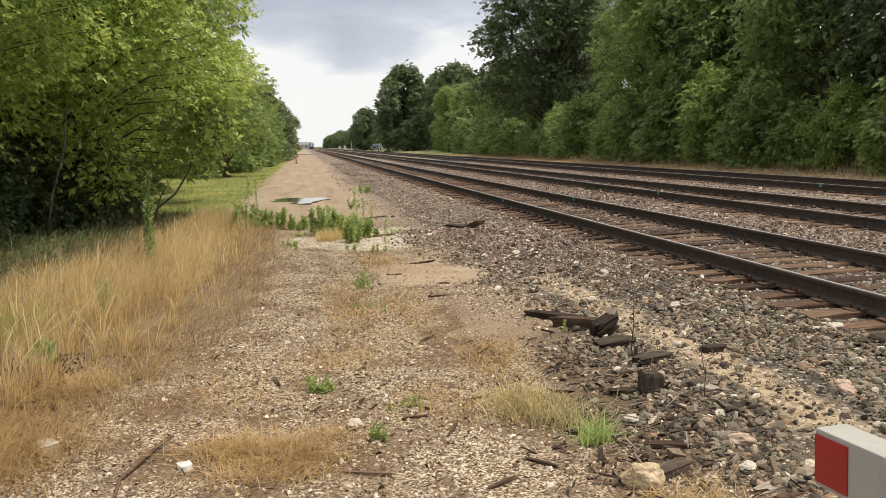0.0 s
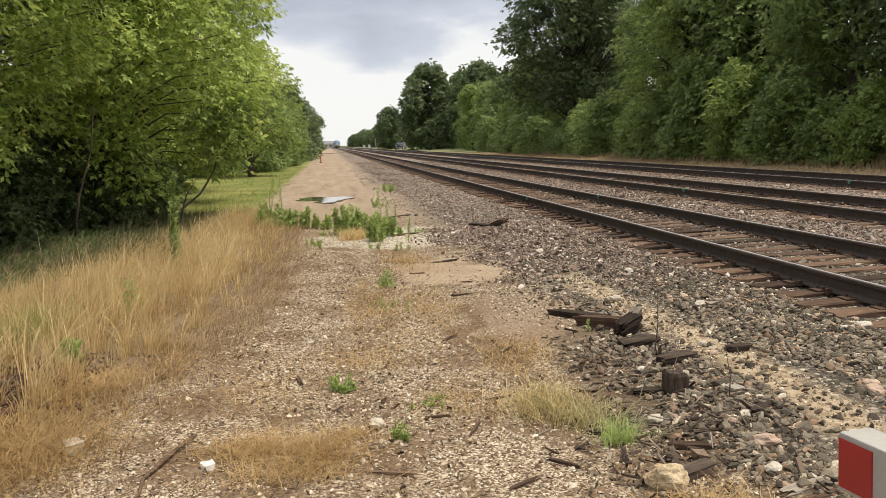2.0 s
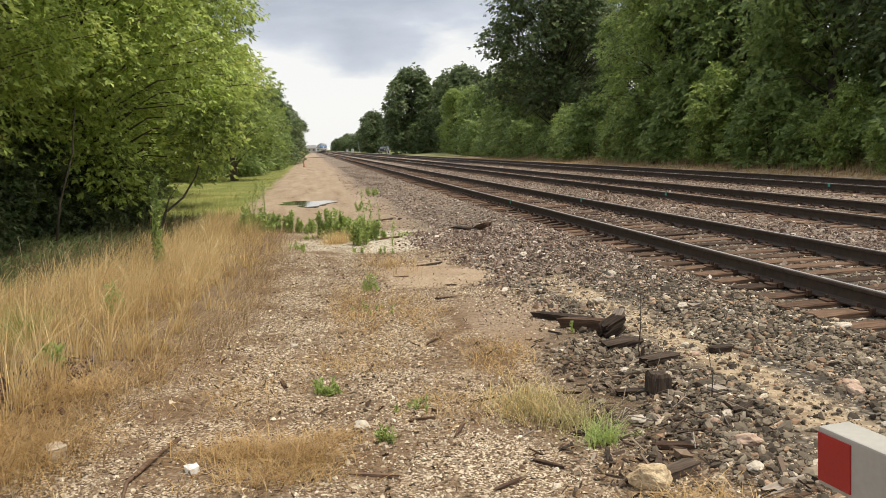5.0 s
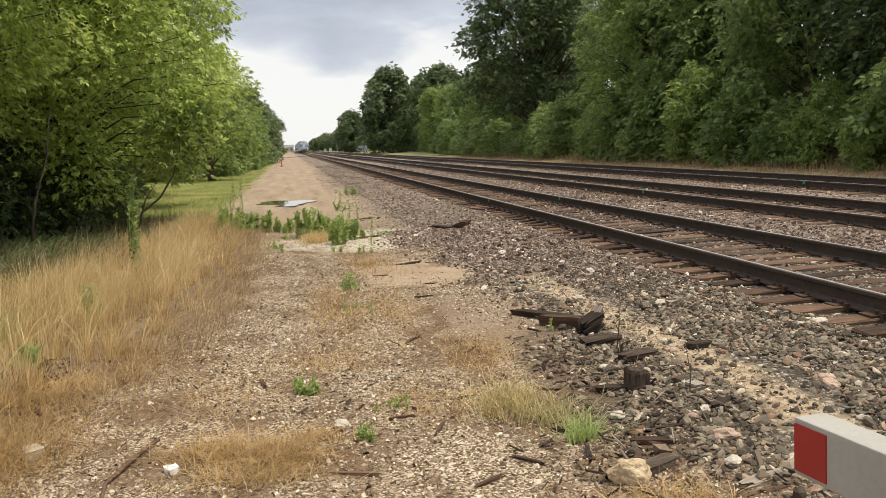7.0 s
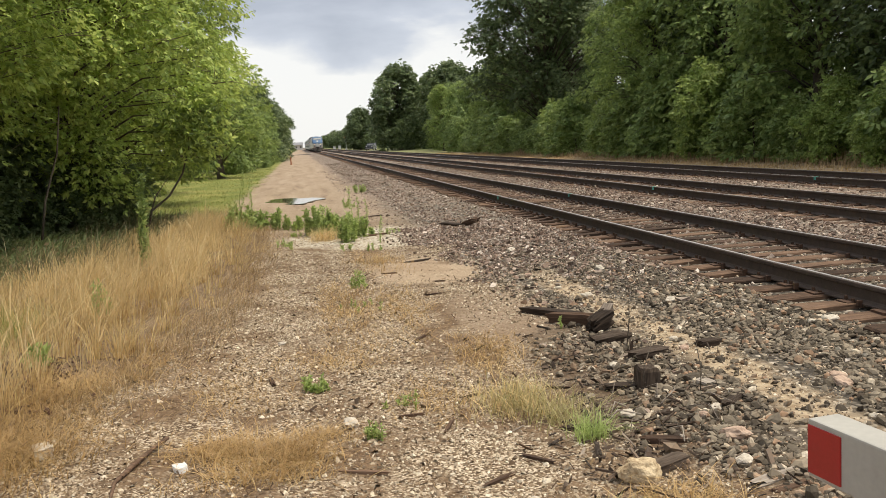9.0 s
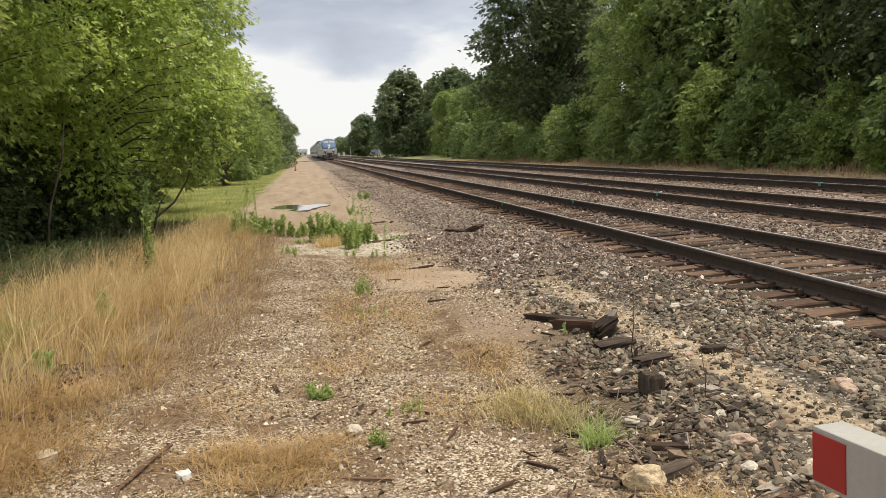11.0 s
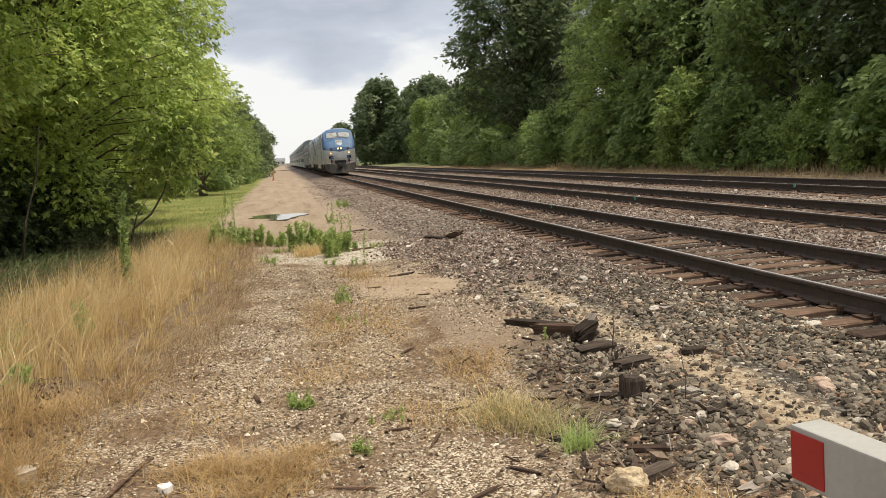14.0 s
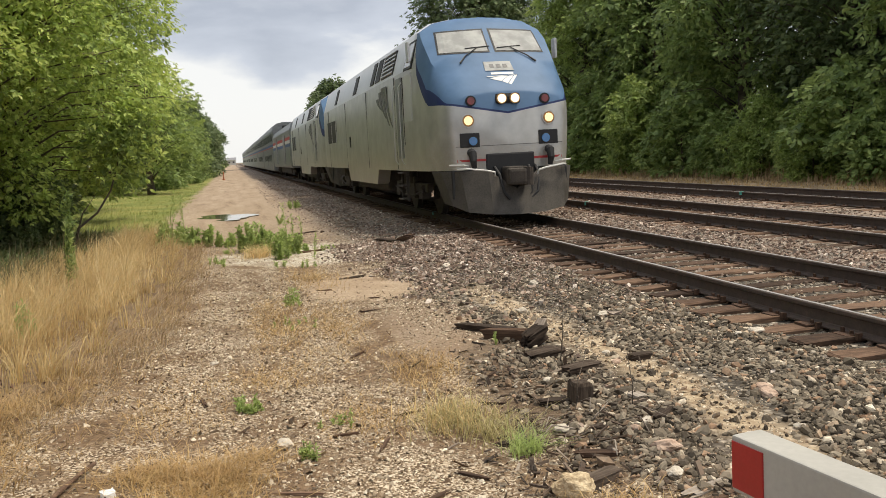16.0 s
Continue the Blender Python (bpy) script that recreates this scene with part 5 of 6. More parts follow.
        plate("cab_window_frame", 1.98, 2.82, 3.2, 3.84, M["black"], proud=0.012)
        plate("cab_window", 2.06, 2.74, 3.26, 3.78, M["windshield"], "cab window with its sky reflection painted pale")
        plate("cab_panel", 1.95, 2.86, 2.1, 3.12, M["pale_panel"], "pale repainted panel below the cab window", proud=0.006)
        plate("cab_door", 3.1, 3.72, 1.3, 3.12, M["car_silver"], proud=0.015)
        for y in (3.0, 3.82):
            bm = bmesh.new()
            tube(bm, [(s * 1.55, y, 1.15), (s * 1.62, y, 1.25), (s * 1.62, y, 2.9), (s * 1.55, y, 3.0)], 0.012, 6)
            part("handrail", bm, M["pale_panel"], loco)
        plate("door_slot", 2.9, 2.96, 1.6, 3.1, M["black"], proud=0.006)
        plate("latch", 3.3, 3.42, 1.9, 2.06, M["black"])
        plate("panel_seam", 3.98, 4.0, 1.05, 3.18, M["mark"], proud=0.005)
        v = plate("radiator_vent", 4.3, 6.0, 3.28, 3.88, M["black"])
        for q in range(6):
            z = 3.33 + q * 0.1
            b_ = plate("louver", 4.32, 5.98, z, z + 0.035, M["steel"], proud=0.045, bev=0.004)
            b_.parent = v
        plate("vent_door", 6.3, 7.0, 3.28, 3.9, M["black"])
        plate("vent_door", 7.3, 7.9, 3.28, 3.9, M["black"])
        plate("vent_door", 10.9, 11.6, 3.3, 3.86, M["black"])
        plate("vent_door", 16.2, 16.8, 3.3, 3.86, M["black"])
        gr = plate("air_grille", 16.3, 19.2, 1.95, 2.75, M["black"])
        for q in range(3):
            b_ = plate("grille_bar", 16.3 + q * 1.42, 16.36 + q * 1.42, 1.93, 2.77, M["pale_panel"], proud=0.03, bev=0.004)
            b_.parent = gr
        plate("filler_cap", 12.4, 12.6, 1.7, 2.05, M["black"])
        for y in (8.6, 13.5, 18.9):
            plate("panel_seam", y, y + 0.02, 1.05, 3.18, M["mark"], proud=0.005)
        for i, (a, z0, z1) in enumerate(((0.0, 2.5, 2.85), (0.44, 2.3, 3.0), (0.88, 2.1, 3.08), (1.3, 2.05, 3.08))):
            bm = bmesh.new()
            prev = None
            x0 = s * 1.543
            for q in range(9):
                t = q / 8
                y = 6.5 - a - 0.8 * t * t
                z = z1 - (z1 - z0) * t
                w = 0.2 * (1 - 0.75 * t)
                cur = (bm.verts.new((x0, y - w, z)), bm.verts.new((x0, y + w, z)), bm.verts.new((x0 + s * 0.006, y + w, z)), bm.verts.new((x0 + s * 0.006, y - w, z)))
                if prev:
                    for u in range(4):
                        bm.faces.new((prev[u], prev[(u + 1) % 4], cur[(u + 1) % 4], cur[u]))
                else:
                    bm.faces.new(cur)
                prev = cur
            bm.faces.new(prev[::-1])
            bmesh.ops.recalc_face_normals(bm, faces=bm.faces)
            part("side_swoosh", bm, M["mark"], loco, "grey swoosh mark on the side")
        bm = bmesh.new()
        vs = [(7.0, 1.04), (7.35, 0.62), (13.1, 0.62), (13.5, 1.04)]
        a, b = [bm.verts.new((s * 1.53, y, z)) for y, z in vs], [bm.verts.new((s * 1.2, y, z)) for y, z in vs]
        bm.faces.new(a)
        bm.faces.new(b[::-1])
        for i in range(4):
            bm.faces.new((a[i], b[i], b[(i + 1) % 4], a[(i + 1) % 4]))
        bmesh.ops.recalc_face_normals(bm, faces=bm.faces)
        part("side_skirt", bm, M["loco"], loco)
        bm = bmesh.new()
        for q in range(3):
            box(bm, s * 1.5 - 0.12, s * 1.5 + 0.06, 3.1, 3.7, 0.35 + q * 0.3, 0.39 + q * 0.3, 0.006)
        for y in (3.08, 3.7):
            box(bm, s * 1.5 - 0.03, s * 1.5 + 0.03, y, y + 0.03, 0.33, 1.05)
        part("steps", bm, M["bogie"], loco, "grimy cab steps")
    part("fuel_tank", box(bmesh.new(), -1.25, 1.25, 7.3, 13.2, 0.4, 1.03, 0.1), M["bogie"], loco)
    bogie(loco, 4.3)
    bogie(loco, 16.4)
    bm = bmesh.new()
    box(bm, -0.5, 0.5, 8, 10.5, 4.25, 4.4, 0.03)
    box(bm, -0.45, 0.45, 12, 14.5, 4.25, 4.42, 0.03)
    part("roof_hatch", bm, M["roof"], loco)
    for q, x in enumerate((-0.35, 0.0, 0.35)):
        part("horn", cyl(bmesh.new(), 0.03, 0.45, pose(x * 0.4, 7.2, 4.36, 90), 10, 0.09), M["steel"], loco)
    return loco


def shell(parent, length, ring, mat, name="body"):
    y0 = [0.0, 0.12, length - 0.12, length]
    sc = [0.93, 1.0, 1.0, 0.93]
    rings = [[(x * k, y, z) for x, z in ring] for y, k in zip(y0, sc)]
    return part(name, loft(rings), mat, parent)


def passenger_car(two_level):
    if two_level:
        car = thing("passenger_car", pose(TRAIN_X, 80, RAIL_Z), "tall two-level stainless steel passenger car with dark window bands", "train car", "passenger cars")
        length, top, low = 25.7, 4.92, 0.42
    else:
        car = thing("baggage_car", pose(TRAIN_X, 80, RAIL_Z), "silver baggage car with red, white and blue stripes", "train car")
        length, top, low = 25.0, 4.15, 0.85
    w = 1.53
    half = [(w - 0.08, low), (w, low + 0.12), (w, top - 0.75), (w - 0.14, top - 0.36), (w - 0.5, top - 0.12), (w - 1.0, top - 0.02)]
    ring = [(-x, z) for x, z in half] + [(x, z) for x, z in reversed(half)]
    shell(car, length, ring, M["car_silver"])
    rf = [(w - 0.13, top - 0.355), (w - 0.5, top - 0.115), (w - 1.0, top - 0.01)]
    bm = loft([[(x, y, z + 0.012) for x, z in [(-a, b) for a, b in rf] + [(a, b) for a, b in reversed(rf)]] for y in (0.06, length - 0.06)])
    part("roof", bm, M["roof"], car)
    for s in (-1, 1):

        def plate(name, y0, y1, z0, z1, mat, label="", proud=0.02):
            x = s * w
            return part(name, a_box(min(x - s * 0.03, x + s * proud), max(x - s * 0.03, x + s * proud), y0, y1, z0, z1), mat, car, label)

        if two_level:
            for i in range(13):
                y = 1.2 + i * 1.82
                plate("upper_window", y, y + 1.5, 3.22, 3.92, M["glass"])
            for i in range(9):
                y = 3.6 + i * 2.1
                plate("lower_window", y, y + 1.0, 1.35, 1.95, M["glass"])
            plate("door", 12.2, 13.0, 0.6, 2.5, M["roof"], proud=0.012)
            plate("blue_stripe", 0.2, length - 0.2, 2.72, 2.92, M["blue"], proud=0.008)
            plate("red_stripe", 0.2, length - 0.2, 2.58, 2.66, M["red"], proud=0.008)
            for i in range(4):
                plate("flute", 0.2, length - 0.2, 2.05 + i * 0.12, 2.11 + i * 0.12, M["car_silver"], proud=0.022)
        else:
            for z0, z1, mt, nm in ((2.75, 2.95, M["red"], "red_stripe"), (2.52, 2.72, M["white"], "white_stripe"), (2.29, 2.49, M["blue"], "blue_stripe")):
                plate(nm, 0.3, length - 0.3, z0, z1, mt, proud=0.008)
            for y in (6.0, 17.0):
                plate("loading_door", y, y + 2.2, 1.1, 3.2, M["roof"], "grey sliding loading door", proud=0.04)
            for i in range(5):
                plate("flute", 0.3, length - 0.3, 1.2 + i * 0.18, 1.27 + i * 0.18, M["car_silver"], proud=0.02)
            plate("end_seam", 0.5, 0.6, 1.0, 3.3, M["black"], proud=0.01)
    part("end_diaphragm", box(bmesh.new(), -0.55, 0.55, -0.3, 0.02, 1.1, 3.3 if not two_level else 4.6, 0.05), M["black"], car)
    bogie(car, 3.2, 2.6)
    bogie(car, length - 3.2, 2.6)
    part("underframe", box(bmesh.new(), -1.2, 1.2, 6, length - 6, 0.4 if not two_level else 0.3, 0.9, 0.05), M["bogie"], car)
    return car


TRAIN = []
lead = locomotive()
TRAIN.append((lead, 0.0))
second = copy_thing(lead, pose(TRAIN_X, 52, RAIL_Z))
second["label"] = "second silver and blue diesel locomotive coupled behind the first"
TRAIN.append((second, 21.7))
TRAIN.append((passenger_car(False), 43.5))
coach = passenger_car(True)
offset = 69.2
for i in range(9):
    TRAIN.append((coach if i == 0 else copy_thing(coach, pose(TRAIN_X, 100, RAIL_Z)), offset))
    offset += 26.4

# ---- crossing gate arm beside the camera ----
M["arm"] = plain("chalky_white_fibreglass", (0.33, 0.317, 0.285), (0.41, 0.395, 0.355), 0.6, scale=5, fine=70, bump=0.08)
M["reflector"] = plain("red_reflective_sheet", (0.30, 0.012, 0.012), (0.38, 0.02, 0.02), 0.35, scale=12, fine=140, bump=0.05)
arm = thing("crossing_gate_arm", pose(0.871, 1.482, 1.092, 0, 0, 7.5), "lowered white crossing gate arm with a red reflective band", "gate arm")
part("beam", a_box(0, 0.066, -3.2, 0, -0.107, 0, 0.004), M["arm"], arm)
part("red_band", a_box(-0.003, 0.003, -0.086, -0.003, -0.098, -0.010, 0.0012), M["reflector"], arm, "red reflective band")
part("gate_post", cyl(bmesh.new(), 0.09, 1.9, pose(0.033, -3.3, -0.2), 20), M["steel"], arm, "grey steel gate post")
part("counterweight_bracket", a_box(-0.08, 0.14, -3.4, -3.15, -0.2, 0.1, 0.02), M["steel"], arm)

# ---- broken timbers at the foot of the ballast ----


def timber(name, seed, a, b, width, height, material, label, tilt=0.0, rise=0.0, ragged=0.35, sink=0.02):
    """A broken, split length of wood lying from a to b on the ground."""
    r = random.Random(seed)
    (ax, ay), (bx, by) = a, b
    length = math.hypot(bx - ax, by - ay)
    bm = bmesh.new()
    noise.seed_set(seed)
    # a rough rectangle split along the grain, each strand broken off at its own length
    loop = []
    for (ya, za), (yb, zb) in (((-1, -1), (1, -1)), ((1, -1), (1, 1)), ((1, 1), (-1, 1)), ((-1, 1), (-1, -1))):
        for q in range(6):
            k = 1.0 - 0.1 * r.random() ** 2 if q % 2 == 0 else 0.97 - 0.09 * r.random() ** 2
            loop.append((ya + (yb - ya) * q / 6, za + (zb - za) * q / 6, k if q else 0.93))
    ends = []
    for _ in loop:
        ends.append(ends[-1] if ends and r.random() < 0.45 else (ragged * 0.5 * r.random() ** 1.4, ragged * 0.5 * r.random() ** 1.4))
    rings = []
    for q in range(7):
        bulge = 1.0 if q not in (0, 6) else 0.86
        ring = []
        for (py, pz, k), (e0, e1) in zip(loop, ends):
            x = length * ((-0.5 + e0) * (1 - q / 6) + (0.5 - e1) * q / 6)
            w = 0.1 * noise.noise(Vector((x * 7, py * 1.5, pz * 1.5 + seed)))
            ring.append(bm.verts.new((x, py * width / 2 * (k * bulge + w), height / 2 + pz * height / 2 * (k * bulge + w))))
        rings.append(ring)
    for u, v in zip(rings, rings[1:]):
        for q in range(len(loop)):
            p = (q + 1) % len(loop)
            bm.faces.new((u[q], u[p], v[p], v[q]))
    for ring, way in ((rings[0], 1), (rings[-1], -1)):
        hub = bm.verts.new((ring[0].co.x + way * length * ragged * 0.12, 0, height * 0.45))
        for q in range(len(loop)):
            bm.faces.new((ring[q], ring[(q + 1) % len(loop)], hub))
    bmesh.ops.recalc_face_normals(bm, faces=bm.faces)
    part_z = float(ground_height((ax + bx) / 2, (ay + by) / 2))
    ob = part(name, bm, material, None)
    ob.matrix_basis = pose((ax + bx) / 2, (ay + by) / 2, part_z - sink + abs(math.sin(radians(rise))) * length / 2, tilt, -rise, math.degrees(math.atan2(by - ay, bx - ax)))
    return tagged(ob, label, "broken timber", "broken timbers in the ballast")


timber("broken_tie", 1, (1.88, 8.05), (2.34, 7.45), 0.12, 0.08, M["char"], "blackened end of an old wooden tie in gravel")
timber("broken_tie", 2, (2.0, 7.5), (2.4, 7.2), 0.07, 0.12, M["tie"], "grey split length of an old tie on edge", 6)
timber("tie_stump", 3, (2.22, 7.0), (2.46, 7.14), 0.12, 0.13, M["char"], "jagged black tie stump sticking out of gravel", 8, 14, 0.6)
timber("tie_stump", 33, (2.36, 7.1), (2.52, 7.3), 0.09, 0.15, M["grey_wood"], "splintered grey top of an old tie", 8, 24, 0.8)
timber("broken_tie", 4, (2.12, 6.6), (2.44, 6.68), 0.14, 0.075, M["char"], "short black chunk of burnt tie", 5, 4)
timber("broken_tie", 5, (2.2, 5.98), (2.52, 6.1), 0.13, 0.07, M["char"], "blackened chunk of tie lying on ballast", 4)
timber("wood_chunk", 6, (2.74, 6.08), (2.92, 6.12), 0.10, 0.07, M["char"], "small dark chunk of wood on grey ballast")
timber("broken_tie", 7, (1.8, 5.42), (2.12, 5.34), 0.09, 0.05, M["char"], "dark splintered plank against a stump")
timber("tie_stump", 8, (2.05, 5.34), (2.2, 5.34), 0.14, 0.13, M["char"], "dark grey square tie stump set in gravel", 0, 86, 0.12)
timber("wood_chunk", 9, (2.36, 5.36), (2.42, 5.16), 0.075, 0.05, M["grey_wood"], "short grey wood offcut on ballast", 6)
timber("plank", 10, (1.9, 3.7), (2.3, 3.84), 0.07, 0.03, M["grey_wood"], "weathered grey plank lying on ballast", 8)
timber("plank", 11, (1.95, 3.62), (2.3, 3.72), 0.05, 0.025, M["tie"], "brown splinter of wood beside a plank", 4)
timber("broken_tie", 12, (1.56, 4.0), (1.78, 4.12), 0.10, 0.06, M["char"], "flat black chunk of wood behind a boulder")
timber("plank", 13, (1.52, 3.62), (1.72, 3.36), 0.09, 0.04, M["grey_wood"], "pale weathered plank by the road edge")
timber("fallen_log", 14, (2.58, 17.05), (2.98, 16.2), 0.13, 0.07, M["char"], "dark broken tie lying beside the track", 4)
timber("fallen_log", 15, (2.86, 16.3), (3.1, 15.9), 0.11, 0.1, M["tie"], "ragged raised end of a broken tie", 8, 16, 0.7)
timber("wood_chunk", 16, (2.28, 4.72), (2.48, 4.9), 0.06, 0.05, M["char"], "small black piece of wood in gravel")
timber("wood_chunk", 17, (1.66, 4.46), (1.9, 4.36), 0.06, 0.05, M["tie"], "brown rotten splinter of wood in dirt")
timber("wood_chunk", 18, (1.36, 4.85), (1.62, 4.8), 0.07, 0.045, M["char"], "dark rotten wood in the grass tuft")
for i, (x, y, a) in enumerate(((1.0, 5.6, 20), (0.75, 5.05, 70), (1.1, 4.4, -50), (0.85, 4.2, 35), (0.55, 5.3, 5), (0.35, 6.8, 80), (0.2, 4.4, -20), (1.3, 9.4, 15), (1.0, 11.1, 0), (1.5, 10.3, -12), (0.9, 7.4, 60), (-0.3, 6.4, 100), (1.55, 5.6, -30), (1.75, 6.3, 50))):
    l = 0.08 + 0.012 * ((i * 7) % 9)
    timber("bark_scrap", 40 + i, (x - l * math.cos(radians(a)), y - l * math.sin(radians(a))), (x + l * math.cos(radians(a)), y + l * math.sin(radians(a))), 0.02 + 0.003 * (i % 4), 0.02, M["tie"], "small brown scrap of bark on the gravel road", ragged=0.7, sink=0.004)
timber("plank", 60, (1.05, 16.2), (2.0, 16.5), 0.08, 0.04, M["tie"], "brown plank lying across pale gravel")
timber("plank", 61, (0.75, 19.6), (1.8, 20.6), 0.09, 0.04, M["tie"], "brown plank on the road further along")
timber("plank", 62, (1.2, 12.1), (1.7, 12.4), 0.07, 0.04, M["char"], "dark stick on bare tan dirt")


def stick(name, pts, radii, material, label, category="stick"):
    pts = [(x, y, float(ground_height(x, y)) + z) for x, y, z in pts]
    return tagged(part(name, tube(bmesh.new(), pts, radii, 7), material, None, smooth=True), label, category)


stick("fallen_branch", [(-0.84, 5.16, 0.03), (-0.9, 4.95, 0.025), (-0.95, 4.7, 0.02), (-1.0, 4.5, 0.015), (-0.98, 4.3, 0.02), (-1.06, 4.15, 0.015)], [0.012, 0.010, 0.014, 0.010, 0.008, 0.005], M["tie"], "thin crooked brown branch on the dirt", "branch")
stick("dead_stalk", [(2.3, 6.35, -0.02), (2.32, 6.33, 0.2), (2.33, 6.34, 0.42), (2.31, 6.36, 0.62)], [0.005, 0.004, 0.003, 0.002], M["bark"], "thin dead weed stalk standing in ballast")
stick("dead_stalk", [(2.26, 5.0, -0.02), (2.27, 5.0, 0.15), (2.25, 5.02, 0.32)], [0.004, 0.003, 0.002], M["bark"], "thin dead weed stalk standing in ballast")
stick("dead_stalk", [(1.98, 5.2, -0.02), (2.0, 5.22, 0.16), (2.1, 5.3, 0.34)], [0.004, 0.003, 0.002], M["bark"], "thin dead weed stalk beside a stump")
r = random.Random(77)
for i in range(9):
    x, y, a = r.uniform(1.75, 2.25), r.uniform(4.2, 5.2), r.uniform(0, 6.28)
    l = r.uniform(0.12, 0.3)
    stick("dry_twig", [(x, y, 0.03), (x + l * 0.5 * math.cos(a), y + l * 0.5 * math.sin(a), 0.08), (x + l * math.cos(a + 0.4), y + l * math.sin(a + 0.4), 0.04)], [0.004, 0.0035, 0.002], M["grey_wood"], "dry grey twig lying on the ballast", "twig")

# splinters of rotten wood and dry stalks strewn about
SLIVER_V = CUBE_V * np.array([3.2, 0.55, 0.45])
rng = np.random.default_rng(21)
spl = np.concatenate([rng.normal((1.95, 5.7), (0.28, 1.1), (380, 2)), rng.normal((1.6, 4.3), (0.25, 0.4), (250, 2))])
M["splinter"] = stone_material("rotten_wood_splinters", [(0.0, (0.02, 0.014, 0.01)), (0.5, (0.07, 0.045, 0.03)), (0.85, (0.17, 0.12, 0.085)), (1.0, (0.34, 0.28, 0.22))])
stones("wood_splinters", rng, spl, rng.gamma(4, 0.003, len(spl)), M["splinter"], SLIVER_V, CUBE_F, "dark rotten wood splinters among the stones", 0.8, 0.6)["category"] = "wood splinters"
lit = np.concatenate([scatter(rng, 2600, -1.1, 1.9, 2.8, 12, 1.4), rng.normal((0.5, 10.5), (0.6, 2.0), (700, 2)), rng.normal((-0.6, 7.5), (0.25, 2.5), (900, 2))])
M["plant_litter"] = stone_material("dry_plant_litter", [(0.0, (0.06, 0.035, 0.02)), (0.6, (0.16, 0.095, 0.05)), (1.0, (0.4, 0.28, 0.15))])
stones("plant_litter", rng, lit, rng.gamma(3, 0.0017, len(lit)), M["plant_litter"], SLIVER_V, CUBE_F, "brown dry stalks and bark crumbs on the road", 0.6, 0.5)["category"] = "plant litter"

# ---- single stones ----


def boulder(name, seed, x, y, size, material, label, squash=(1, 1, 0.7), turn=0, sub=3):
    bm = bmesh.new()
    bmesh.ops.create_icosphere(bm, subdivisions=sub, radius=1.0)
    noise.seed_set(seed)
    for v in bm.verts:
        d = v.co.normalized()
        k = 1 + 0.35 * noise.noise(d * 1.3 + Vector((seed, 0, 0))) + 0.13 * noise.noise(d * 3.4)
        c = noise.cell(d * 1.6 + Vector((seed, 3, 1)))
        v.co = d * (k - 0.08 * c)
        v.co = Vector((v.co.x * squash[0], v.co.y * squash[1], v.co.z * squash[2])) * size
    ob = part(name, bm, material, None)
    ob.matrix_basis = pose(x, y, float(ground_height(x, y)) + size * squash[2] * 0.55, 0, 6, turn)
    return tagged(ob, label, "stone")


boulder("boulder", 5, 1.49, 3.98, 0.082, M["boulder"], "yellowish rough limestone boulder beside the ballast", (1.15, 0.8, 0.8), -15, 4)
for i, (x, y, s, m, words) in enumerate(((4.08, 6.58, 0.06, "pale_stone", "white rounded stone at a tie end"), (2.72, 8.55, 0.06, "pale_stone", "pale flat stone on the gravel strip"), (0.19, 5.13, 0.055, "pale_stone", "flat pale stone on the road"), (2.14, 4.32, 0.062, "pink_stone", "smooth pinkish stone on the ballast"), (2.62, 4.28, 0.05, "pale_stone", "white stone near the gate arm"), (2.24, 4.75, 0.035, "pale_stone", "white stone in grey ballast"), (3.15, 4.95, 0.055, "pink_stone", "orange-brown stone on the ballast"), (3.22, 5.1, 0.045, "pink_stone", "reddish stone on the ballast"), (1.78, 4.9, 0.05, "pale_stone", "pale stone under dry twigs"), (2.0, 3.95, 0.045, "pale_stone", "pale stone by a grey plank"), (0.95, 3.9, 0.03, "pale_stone", "small pale stone on the road"), (-0.25, 7.6, 0.03, "pale_stone", "small pale stone on the road"), (3.3, 7.9, 0.05, "pale_stone", "pale stone on the ballast shoulder"), (2.9, 12.6, 0.06, "pale_stone", "pale stone on the ballast shoulder"), (3.4, 10.2, 0.05, "pale_stone", "pale stone on the ballast shoulder"))):
    boulder("stone", 20 + i, x, y, s, M[m], words, (1.2, 0.85, 0.6), i * 47)
r = random.Random(5)
for i in range(26):
    boulder("stone", 60 + i, r.uniform(2.0, 4.0), 3.2 + 8 * r.random() ** 1.4, r.uniform(0.022, 0.038), M["pale_stone" if i % 3 else "pink_stone"], "larger light stone among grey ballast", (1.2, 0.9, 0.6), i * 31, 2)

# ---- litter ----
M["litter"] = plain("crumpled_white_card", (0.62, 0.6, 0.57), (0.85, 0.84, 0.82), 0.7, scale=20, fine=90)
M["tan_paper"] = plain("faded_paper", (0.42, 0.36, 0.29), (0.66, 0.6, 0.5), 0.85, scale=20, fine=90)


def crumpled(name, seed, x, y, sx, sy, sz, material, label):
    bm = bmesh.new()
    box(bm, -sx / 2, sx / 2, -sy / 2, sy / 2, 0, sz)
    bmesh.ops.subdivide_edges(bm, edges=bm.edges[:], cuts=3, use_grid_fill=True)
    noise.seed_set(seed)
    for v in bm.verts:
        v.co += noise.noise_vector(v.co * 22 + Vector((seed, 0, 0))) * sx * 0.14
    ob = part(name, bm, material, None)
    ob.matrix_basis = pose(x, y, float(ground_height(x, y)) + 0.002, 0, 0, seed * 37)
    return tagged(ob, label, "litter")


crumpled("crushed_carton", 3, -0.70, 4.62, 0.085, 0.06, 0.028, M["litter"], "crushed white carton with a red edge on dead grass")
